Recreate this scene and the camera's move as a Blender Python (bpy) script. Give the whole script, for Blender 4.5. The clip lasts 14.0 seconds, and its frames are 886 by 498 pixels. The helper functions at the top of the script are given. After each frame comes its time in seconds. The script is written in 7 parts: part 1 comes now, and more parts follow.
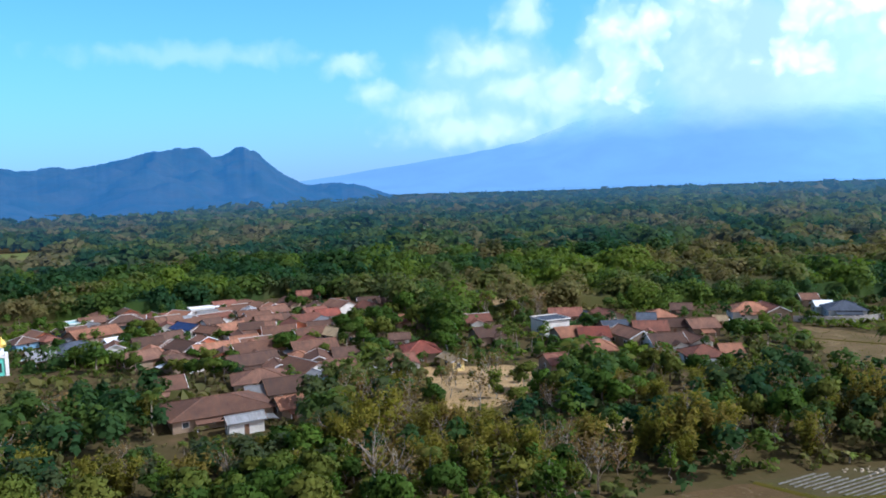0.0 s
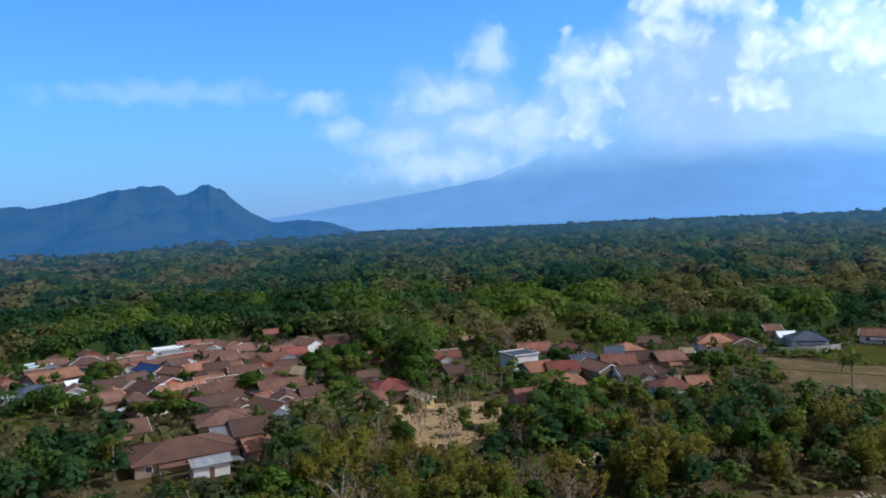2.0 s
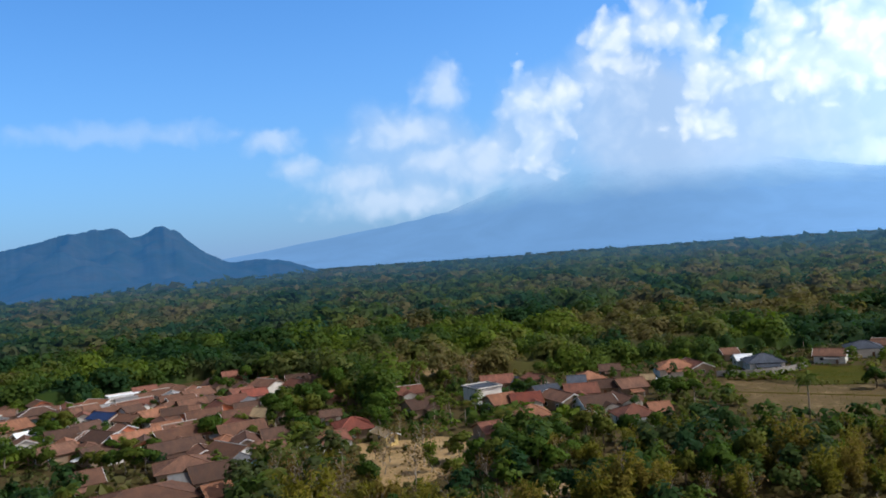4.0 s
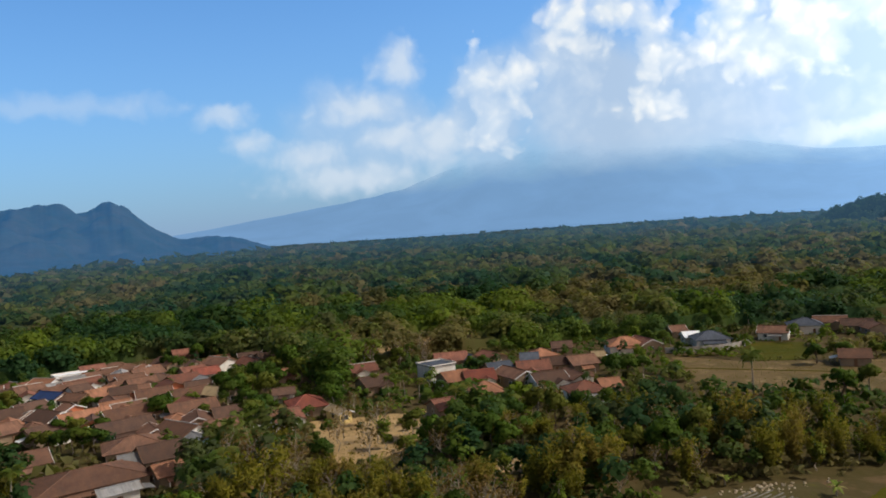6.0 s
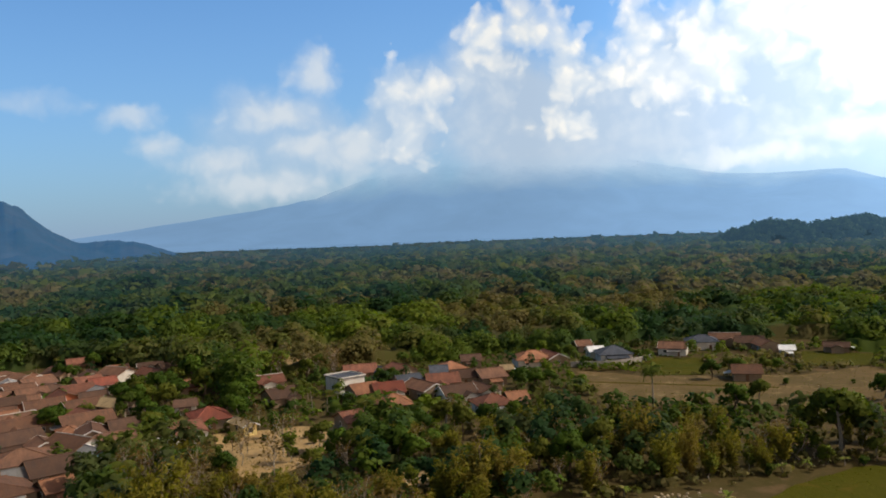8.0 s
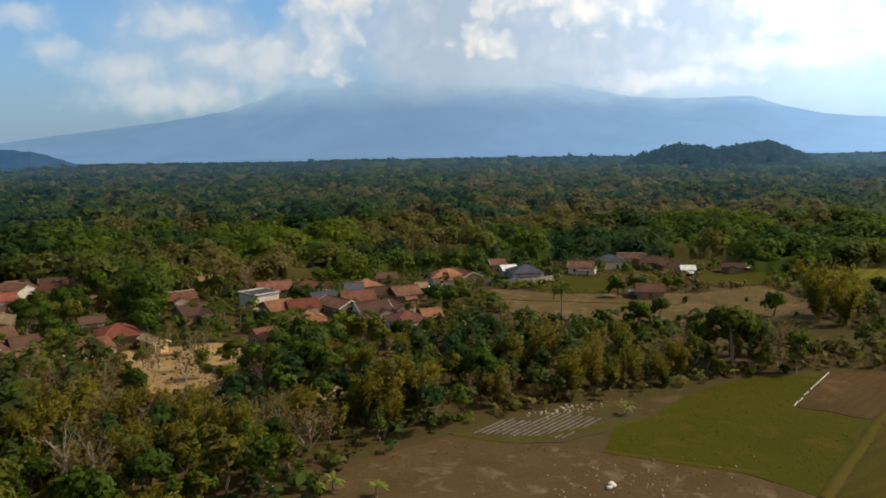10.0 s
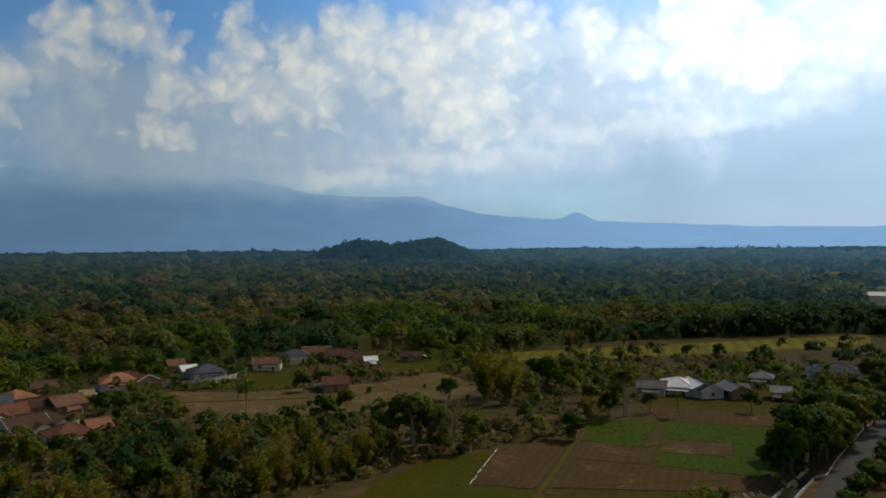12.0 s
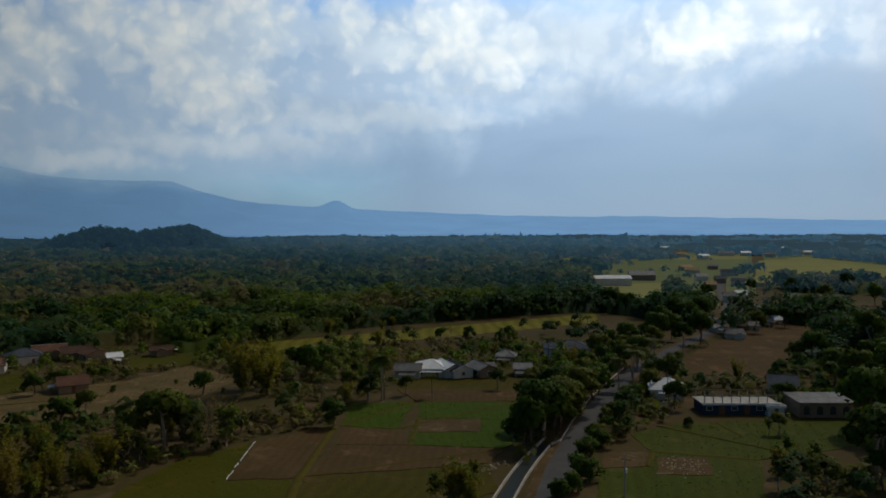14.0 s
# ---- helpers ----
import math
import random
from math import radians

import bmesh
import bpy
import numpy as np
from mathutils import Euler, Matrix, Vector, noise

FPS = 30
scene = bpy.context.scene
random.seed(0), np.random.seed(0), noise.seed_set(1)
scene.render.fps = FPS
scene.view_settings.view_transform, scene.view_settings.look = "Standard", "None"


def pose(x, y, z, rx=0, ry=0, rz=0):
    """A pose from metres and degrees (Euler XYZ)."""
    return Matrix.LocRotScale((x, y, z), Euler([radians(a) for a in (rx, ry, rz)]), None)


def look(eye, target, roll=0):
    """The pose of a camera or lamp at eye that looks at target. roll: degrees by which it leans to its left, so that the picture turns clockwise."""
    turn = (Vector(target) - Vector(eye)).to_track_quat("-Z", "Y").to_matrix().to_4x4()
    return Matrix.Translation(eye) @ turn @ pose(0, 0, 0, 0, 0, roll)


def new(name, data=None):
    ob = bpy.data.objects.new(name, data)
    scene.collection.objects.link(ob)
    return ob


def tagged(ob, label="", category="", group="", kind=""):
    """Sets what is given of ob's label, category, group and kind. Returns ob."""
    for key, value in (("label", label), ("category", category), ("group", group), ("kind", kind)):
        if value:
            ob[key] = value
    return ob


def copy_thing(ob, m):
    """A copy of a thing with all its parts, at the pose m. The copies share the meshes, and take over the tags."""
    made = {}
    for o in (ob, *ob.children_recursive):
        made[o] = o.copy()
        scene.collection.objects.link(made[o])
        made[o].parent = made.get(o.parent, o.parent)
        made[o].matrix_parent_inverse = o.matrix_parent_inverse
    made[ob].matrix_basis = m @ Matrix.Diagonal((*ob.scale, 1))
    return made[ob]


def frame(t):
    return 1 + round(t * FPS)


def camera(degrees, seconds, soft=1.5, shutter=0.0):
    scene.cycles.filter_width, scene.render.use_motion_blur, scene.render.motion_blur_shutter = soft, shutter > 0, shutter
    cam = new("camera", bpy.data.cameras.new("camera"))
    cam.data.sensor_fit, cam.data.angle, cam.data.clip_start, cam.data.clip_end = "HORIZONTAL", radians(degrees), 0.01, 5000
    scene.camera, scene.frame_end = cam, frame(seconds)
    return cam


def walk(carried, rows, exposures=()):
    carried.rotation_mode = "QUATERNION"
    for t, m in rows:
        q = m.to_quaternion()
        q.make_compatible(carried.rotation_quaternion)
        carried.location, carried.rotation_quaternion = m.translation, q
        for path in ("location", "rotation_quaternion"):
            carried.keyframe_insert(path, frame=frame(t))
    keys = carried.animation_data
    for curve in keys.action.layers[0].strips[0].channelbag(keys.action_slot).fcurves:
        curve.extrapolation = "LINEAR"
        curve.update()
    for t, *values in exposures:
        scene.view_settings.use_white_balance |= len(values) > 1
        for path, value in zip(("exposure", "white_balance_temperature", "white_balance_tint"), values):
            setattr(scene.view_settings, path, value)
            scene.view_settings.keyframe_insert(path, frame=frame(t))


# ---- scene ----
H = 48.0
cam = camera(59.45, 14.0, soft=1.8)
PATH = [
    (0.0, 0, 0, H, 85.311, 2.009, 0.000),
    (0.5, 0, 0, H, 88.956, 3.054, 0.643),
    (1.0, 0, 0, H, 89.681, 3.866, 0.672),
    (1.5, 0, 0, H, 87.286, 2.422, -1.464),
    (2.0, 0, 0, H, 87.874, 2.522, -2.405),
    (2.2, 0, 0, H, 88.095, 3.217, -1.826),
    (4.3, 0, 0, H, 90.315, 4.270, -5.648),
    (4.5, 0, 0, H, 90.212, 4.443, -4.952),
    (5.0, 0, 0, H, 90.151, 4.526, -5.862),
    (5.5, 0, 0, H, 88.402, 4.133, -9.740),
    (6.0, 0, 0, H, 88.370, 3.882, -8.792),
    (6.5, 0, 0, H, 87.991, 3.492, -10.457),
    (7.0, 0, 0, H, 88.835, 2.843, -13.296),
    (7.5, 0, 0, H, 89.015, 2.202, -14.894),
    (7.7, 0, 0, H, 89.234, 2.246, -15.048),
    (9.8, 0, 0, H, 82.837, 1.046, -20.005),
    (10.0, 0, 0, H, 82.734, 0.945, -21.298),
    (10.5, 0, 0, H, 84.369, 1.375, -25.068),
    (11.0, 0, 0, H, 85.678, 0.768, -29.468),
    (11.5, 0, 0, H, 88.114, 0.242, -36.890),
    (12.0, 0, 0, H, 89.427, 0.448, -44.281),
    (12.5, 0, 0, H, 89.662, 0.005, -51.612),
    (13.0, 0, 0, H, 89.398, 0.111, -56.930),
    (13.5, 0, 0, H, 89.282, 0.025, -60.502),
    (14.0, 0, 0, H, 88.426, 0.228, -61.940)
]
EXPOSURES = [(0.0, 0.14, 5000, 10), (0.5, -0.15, 4850, 10), (1.5, -0.32, 4950, 10), (5.0, -0.38, 6000, 9), (7.5, -0.42, 6700, 10), (10.0, -0.5, 7000, 10), (10.5, -0.58, 6900, 9), (11.0, -0.64, 6900, 9), (12.0, -1.32, 6500, 6), (12.5, -1.55, 6350, 5), (14.0, -1.80, 6200, 5)]
walk(cam, [(t, pose(*p)) for t, *p in PATH], EXPOSURES)

# ---------------------------------------------------------------- light
SUN_AZ, SUN_EL = 100.0, 46.0          # degrees clockwise from +y, above the horizon


def link(nt, a, b):
    nt.links.new(a, b)


def math_node(nt, op, a, b=None, c=None, clamp=False):
    n = nt.nodes.new("ShaderNodeMath")
    n.operation, n.use_clamp = op, clamp
    for i, v in enumerate((a, b, c)):
        if v is None:
            continue
        if isinstance(v, (int, float)):
            n.inputs[i].default_value = v
        else:
            nt.links.new(v, n.inputs[i])
    return n.outputs[0]


def mix_node(nt, fac, a, b, blend="MIX"):
    n = nt.nodes.new("ShaderNodeMix")
    n.data_type, n.blend_type = "RGBA", blend
    for sock, v in ((n.inputs[0], fac), (n.inputs[6], a), (n.inputs[7], b)):
        if isinstance(v, (int, float)):
            sock.default_value = v
        elif isinstance(v, tuple):
            sock.default_value = (*v, 1)
        else:
            nt.links.new(v, sock)
    return n.outputs[2]


def ramp_node(nt, fac, stops, smooth=False):
    n = nt.nodes.new("ShaderNodeValToRGB")
    n.color_ramp.interpolation = "EASE" if smooth else "LINEAR"
    while len(n.color_ramp.elements) < len(stops):
        n.color_ramp.elements.new(0.5)
    for e, (p, v) in zip(n.color_ramp.elements, stops):
        e.position = p
        e.color = (v, v, v, 1) if isinstance(v, (int, float)) else (*v, 1)
    nt.links.new(fac, n.inputs[0])
    return n.outputs[0]


def noise_node(nt, vec, scale, detail=4.0, rough=0.55, dist=0.0):
    n = nt.nodes.new("ShaderNodeTexNoise")
    n.inputs["Scale"].default_value, n.inputs["Detail"].default_value = scale, detail
    n.inputs["Roughness"].default_value, n.inputs["Distortion"].default_value = rough, dist
    if vec is not None:
        nt.links.new(vec, n.inputs["Vector"])
    return n.outputs[0]


def combine(nt, x, y, z):
    n = nt.nodes.new("ShaderNodeCombineXYZ")
    for i, v in enumerate((x, y, z)):
        if isinstance(v, (int, float)):
            n.inputs[i].default_value = v
        else:
            nt.links.new(v, n.inputs[i])
    return n.outputs[0]


def build_sky():
    world = bpy.data.worlds.new("sky")
    scene.world = world
    world.use_nodes = True
    nt = world.node_tree
    nt.nodes.clear()
    sky = nt.nodes.new("ShaderNodeTexSky")
    sky.sky_type, sky.sun_disc = "NISHITA", False
    sky.sun_elevation, sky.sun_rotation = radians(SUN_EL), radians(SUN_AZ)
    sky.air_density, sky.dust_density, sky.ozone_density = 1.0, 1.2, 2.0
    tc = nt.nodes.new("ShaderNodeTexCoord")
    sep = nt.nodes.new("ShaderNodeSeparateXYZ")
    link(nt, tc.outputs["Generated"], sep.inputs[0])
    x, y, z = sep.outputs
    az = math_node(nt, "ARCTAN2", x, y)                      # radians to the right of +y
    el = math_node(nt, "ARCSINE", math_node(nt, "MINIMUM", math_node(nt, "MAXIMUM", z, -1.0), 1.0))
    span, first = 2.6, -0.7                                   # radians covered by u: 40 degrees left to 109 right
    u = math_node(nt, "MULTIPLY_ADD", az, 1 / span, -first / span)

    def at(deg):
        return (radians(deg) - first) / span
    # clear blue
    blue = mix_node(nt, 1.0, sky.outputs[0], (0.95, 1.68, 2.3), "MULTIPLY")
    # pale haze low down
    low = math_node(nt, "POWER", 2.718, math_node(nt, "MULTIPLY", math_node(nt, "MAXIMUM", el, 0.0), -7.0))
    haze = mix_node(nt, u, (3.7, 5.6, 8.4), mix_node(nt, ramp_node(nt, math_node(nt, "MULTIPLY", el, 4.0), [(0.25, 0.0), (1.0, 1.0)]), (3.2, 3.8, 4.9), (6.0, 6.9, 8.3)))
    hazy = math_node(nt, "MULTIPLY", ramp_node(nt, math_node(nt, "MULTIPLY", el, 2.0), [(0.45, 1.0), (0.75, 0.1)]), ramp_node(nt, u, [(at(34), 0.0), (at(60), 0.95)]))
    clear = mix_node(nt, math_node(nt, "MAXIMUM", math_node(nt, "MULTIPLY", low, 0.92), hazy), blue, haze)
    # clouds as heaps, each an ellipse: azimuth, height and half-axes in degrees
    eld = math_node(nt, "MULTIPLY", el, 57.2958)
    place = combine(nt, math_node(nt, "MULTIPLY", az, 57.2958), eld, 0.0)

    def warped(scale, amount, seed):
        n = nt.nodes.new("ShaderNodeTexNoise")
        n.inputs["Scale"].default_value, n.inputs["Detail"].default_value, n.inputs["Roughness"].default_value = scale, 5.0, 0.52
        sh = nt.nodes.new("ShaderNodeVectorMath")
        sh.operation = "ADD"
        link(nt, place, sh.inputs[0])
        sh.inputs[1].default_value = (0, 0, seed)
        link(nt, sh.outputs[0], n.inputs["Vector"])
        c = nt.nodes.new("ShaderNodeVectorMath")
        c.operation = "SUBTRACT"
        link(nt, n.outputs["Color"], c.inputs[0])
        c.inputs[1].default_value = (0.5, 0.5, 0.5)
        o = nt.nodes.new("ShaderNodeVectorMath")
        o.operation = "MULTIPLY_ADD"
        link(nt, c.outputs[0], o.inputs[0])
        o.inputs[1].default_value = (amount, amount * 0.8, 0.0)
        link(nt, place, o.inputs[2])
        return o.outputs[0]

    def heaps(where, blobs, blend, grow):
        """How deep a direction lies inside the nearest heap: 1 in its middle, 0 on its rim."""
        near = None
        for a, e, ra, re in blobs:
            m = nt.nodes.new("ShaderNodeVectorMath")
            m.operation = "MULTIPLY_ADD"
            link(nt, where, m.inputs[0])
            ra, re = ra * grow, re * grow
            m.inputs[1].default_value, m.inputs[2].default_value = (1 / ra, 1 / re, 0.0), (-a / ra, -e / re, 0.0)
            l = nt.nodes.new("ShaderNodeVectorMath")
            l.operation = "LENGTH"
            link(nt, m.outputs[0], l.inputs[0])
            near = l.outputs["Value"] if near is None else math_node(nt, "SMOOTH_MIN", near, l.outputs["Value"], blend)
        return math_node(nt, "SUBTRACT", 1.0, near)

    body = [(3.5, 6.6, 6.5, 4.2), (12.5, 8.0, 3.6, 4.6), (21, 8.0, 7, 6.2), (28, 7.6, 6, 5.0), (36, 9, 9, 7.5), (46, 9, 9, 8), (57, 10.5, 9, 6), (66, 12, 6, 4.5), (79, 12.5, 6, 4), (89, 14, 9, 4)]
    wisp = [(-6.4, 8.8, 2.1, 0.9), (6.3, 11.9, 2.0, 2.0), (3.6, 9.1, 3.4, 1.5), (5.4, 6.6, 3.2, 1.3), (-1.3, 5.5, 3.4, 1.3), (-4.8, 6.7, 1.8, 1.0), (2.0, 4.0, 6, 1.5), (9.3, 6.5, 2.5, 2.2), (-17, 9.6, 9, 0.8),
            (37, 4.6, 6, 0.8), (46, 6.0, 8, 0.9), (53, 7.8, 6, 0.9), (60, 8.0, 7, 0.9), (72, 14, 5, 3)]
    lit = [(12.3, 10.4, 1.7, 1.9), (14.9, 10.3, 1.0, 1.5), (12.9, 7.4, 1.5, 1.7), (18.7, 14.0, 1.5, 1.6), (21.8, 14.4, 2.1, 1.8), (24.4, 13.0, 1.3, 1.8), (25.3, 10.8, 1.4, 1.5), (27.6, 11.1, 1.4, 0.9), (29.7, 13.8, 1.3, 2.2),
           (31.5, 10.6, 1.7, 1.7), (34.6, 11.4, 2.4, 2.3), (25.0, 7.8, 1.8, 0.9), (38.4, 14.0, 2.8, 2.3), (42.7, 13.5, 2.4, 1.9), (45.5, 10.6, 2.8, 2.6), (49.2, 14.4, 2.7, 1.7), (55.0, 14.5, 1.5, 1.2), (58.0, 12.8, 2.8, 1.1),
           (62.8, 14.6, 2.3, 2.4), (66.5, 12.6, 2.2, 1.7), (80.5, 13.0, 2.6, 1.5), (84.5, 14.6, 3.5, 1.6)]
    rough, fine = warped(0.16, 4.2, 0.0), warped(0.42, 2.1, 7.0)
    puff = nt.nodes.new("ShaderNodeTexVoronoi")
    puff.feature = "SMOOTH_F1"
    puff.inputs["Scale"].default_value, puff.inputs["Detail"].default_value, puff.inputs["Smoothness"].default_value = 0.7, 1.6, 0.7
    link(nt, fine, puff.inputs["Vector"])
    bulge = math_node(nt, "SUBTRACT", 0.58, puff.outputs["Distance"])
    soft = noise_node(nt, place, 0.13, 5.0, 0.55, 0.4)
    in_body = math_node(nt, "MULTIPLY_ADD", math_node(nt, "SUBTRACT", soft, 0.5), 1.1, heaps(rough, body, 0.35, 1.22))
    in_wisp = math_node(nt, "MULTIPLY_ADD", bulge, 0.5, heaps(fine, wisp, 0.3, 1.5))
    in_lit = math_node(nt, "MULTIPLY_ADD", bulge, ramp_node(nt, u, [(at(33), 0.8), (at(42), 0.45)]), heaps(fine, lit, 0.32, 1.8))
    cover = math_node(nt, "MULTIPLY", ramp_node(nt, in_body, [(0.0, 0.0), (0.5, 1.0)], True), ramp_node(nt, u, [(at(-6), 0.35), (at(10), 0.6), (at(20), 0.88), (at(60), 0.92), (at(75), 0.7)]))
    cover = math_node(nt, "MULTIPLY", cover, ramp_node(nt, math_node(nt, "DIVIDE", eld, 25.0), [(0.03, 0.0), (0.22, 1.0)]))
    shade = math_node(nt, "MULTIPLY_ADD", bulge, 0.5, soft, clamp=True)
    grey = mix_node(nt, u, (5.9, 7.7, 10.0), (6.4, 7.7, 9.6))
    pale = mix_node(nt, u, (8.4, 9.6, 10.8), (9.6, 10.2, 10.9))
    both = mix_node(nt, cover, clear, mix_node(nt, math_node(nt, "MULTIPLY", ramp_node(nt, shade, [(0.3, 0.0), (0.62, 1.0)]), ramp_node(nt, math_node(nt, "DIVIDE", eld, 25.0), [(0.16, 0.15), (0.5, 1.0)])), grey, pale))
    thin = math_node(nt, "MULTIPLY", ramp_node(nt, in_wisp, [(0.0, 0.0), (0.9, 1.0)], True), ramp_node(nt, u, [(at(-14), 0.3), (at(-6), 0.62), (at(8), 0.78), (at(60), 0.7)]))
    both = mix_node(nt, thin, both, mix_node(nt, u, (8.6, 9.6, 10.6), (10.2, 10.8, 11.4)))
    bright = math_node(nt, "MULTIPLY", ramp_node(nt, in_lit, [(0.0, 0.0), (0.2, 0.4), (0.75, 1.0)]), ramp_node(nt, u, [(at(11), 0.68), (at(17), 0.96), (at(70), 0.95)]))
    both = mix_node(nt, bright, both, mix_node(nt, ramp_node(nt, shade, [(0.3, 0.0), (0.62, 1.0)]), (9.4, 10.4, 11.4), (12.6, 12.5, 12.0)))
    # thin sheets on the sunny side
    veil = noise_node(nt, combine(nt, az, math_node(nt, "MULTIPLY", el, 3.0), 2.0), 3.2, 6.0, 0.5, 0.4)
    veil = math_node(nt, "MULTIPLY", ramp_node(nt, veil, [(0.42, 0.0), (0.66, 1.0)], True), ramp_node(nt, u, [(at(36), 0.0), (at(62), 0.5), (at(90), 0.75)]))
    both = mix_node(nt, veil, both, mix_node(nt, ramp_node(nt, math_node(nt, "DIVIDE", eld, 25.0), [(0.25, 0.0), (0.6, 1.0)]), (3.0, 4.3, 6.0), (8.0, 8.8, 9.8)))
    # the sky brightens towards the sun
    glow = ramp_node(nt, u, [(at(-40), 0.34), (at(12), 0.35), (at(22), 0.34), (at(32), 0.42), (at(42), 0.55), (at(56), 0.81), (at(66), 1.02), (at(80), 1.08), (at(105), 1.08)])
    over = ramp_node(nt, math_node(nt, "DIVIDE", eld, 90.0), [(0.24, 3.0), (0.4, 1.0)])      # unseen sky overhead is dimmed, to lessen the fill light
    gain = math_node(nt, "MULTIPLY", glow, over)
    both = mix_node(nt, 1.0, both, combine(nt, gain, gain, gain), "MULTIPLY")
    # unseen sky overhead and behind tinted less blue, to warm the fill light
    back = ramp_node(nt, math_node(nt, "MULTIPLY_ADD", y, -0.5, 0.5), [(0.5, 0.0), (0.7, 1.0)])
    high = ramp_node(nt, math_node(nt, "DIVIDE", eld, 90.0), [(0.3, 0.0), (0.55, 1.0)])
    both = mix_node(nt, math_node(nt, "MAXIMUM", back, high), both, mix_node(nt, 1.0, both, (1.75, 1.0, 0.62), "MULTIPLY"))
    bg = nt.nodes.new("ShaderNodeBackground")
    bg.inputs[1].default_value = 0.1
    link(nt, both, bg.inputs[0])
    out = nt.nodes.new("ShaderNodeOutputWorld")
    link(nt, bg.outputs[0], out.inputs[0])


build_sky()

sun_data = bpy.data.lights.new("sun", "SUN")
sun_data.energy, sun_data.angle, sun_data.color = 4.6, radians(1.2), (1.0, 0.9, 0.76)
sun = new("sun", sun_data)
d = Vector((math.sin(radians(SUN_AZ)) * math.cos(radians(SUN_EL)), math.cos(radians(SUN_AZ)) * math.cos(radians(SUN_EL)), math.sin(radians(SUN_EL))))
sun.matrix_basis = look(d * 200, (0, 0, 0))

# ---------------------------------------------------------------- materials
MATS = {}


def material(name, base, other, scale=1.0, rough=0.85, bump=0.3, fine=8.0, per_object=0.0, metallic=0.0, mixpos=(0.35, 0.65), third=None, rows=None):
    """Two colours mixed by noise at two scales (in cycles per metre), with relief."""
    if name in MATS:
        return MATS[name]
    m = bpy.data.materials.new(name)
    m.use_nodes = True
    nt = m.node_tree
    bsdf = nt.nodes["Principled BSDF"]
    tc = nt.nodes.new("ShaderNodeTexCoord")
    v = tc.outputs["Object"]
    big = noise_node(nt, v, scale, 5.0, 0.6, 0.2)
    small = noise_node(nt, v, scale * fine, 4.0, 0.6)
    both = math_node(nt, "ADD", math_node(nt, "MULTIPLY", big, 0.65), math_node(nt, "MULTIPLY", small, 0.35))
    col = mix_node(nt, ramp_node(nt, both, [(mixpos[0], 0.0), (mixpos[1], 1.0)]), base, other)
    if third:
        spot = noise_node(nt, v, scale * 2.3, 6.0, 0.65, 0.6)
        col = mix_node(nt, ramp_node(nt, spot, [(0.55, 0.0), (0.68, 0.8)]), col, third)
    if rows:
        mp = nt.nodes.new("ShaderNodeMapping")
        mp.inputs["Rotation"].default_value = (0, 0, radians(rows[0]))
        link(nt, v, mp.inputs[0])
        wv = nt.nodes.new("ShaderNodeTexWave")
        wv.inputs["Scale"].default_value, wv.inputs["Distortion"].default_value = rows[1], 5.0
        wv.inputs["Detail"].default_value, wv.inputs["Detail Scale"].default_value = 3.0, 0.6
        link(nt, mp.outputs[0], wv.inputs["Vector"])
        k = math_node(nt, "MULTIPLY_ADD", wv.outputs["Fac"], rows[2], 1 - rows[2] / 2)
        col = mix_node(nt, 1.0, col, combine(nt, k, k, k), "MULTIPLY")
    if per_object:
        oi = nt.nodes.new("ShaderNodeObjectInfo")
        k = math_node(nt, "MULTIPLY_ADD", oi.outputs["Random"], 2 * per_object, 1 - per_object)
        col = mix_node(nt, 1.0, col, combine(nt, k, k, k), "MULTIPLY")
    link(nt, col, bsdf.inputs["Base Color"])
    bsdf.inputs["Roughness"].default_value, bsdf.inputs["Metallic"].default_value = rough, metallic
    bsdf.inputs["Specular IOR Level"].default_value = 0.5 if rough < 0.5 else 0.03
    if bump:
        b = nt.nodes.new("ShaderNodeBump")
        b.inputs["Strength"].default_value, b.inputs["Distance"].default_value = bump, 0.15
        link(nt, small, b.inputs["Height"])
        link(nt, b.outputs[0], bsdf.inputs["Normal"])
    MATS[name] = m
    return m


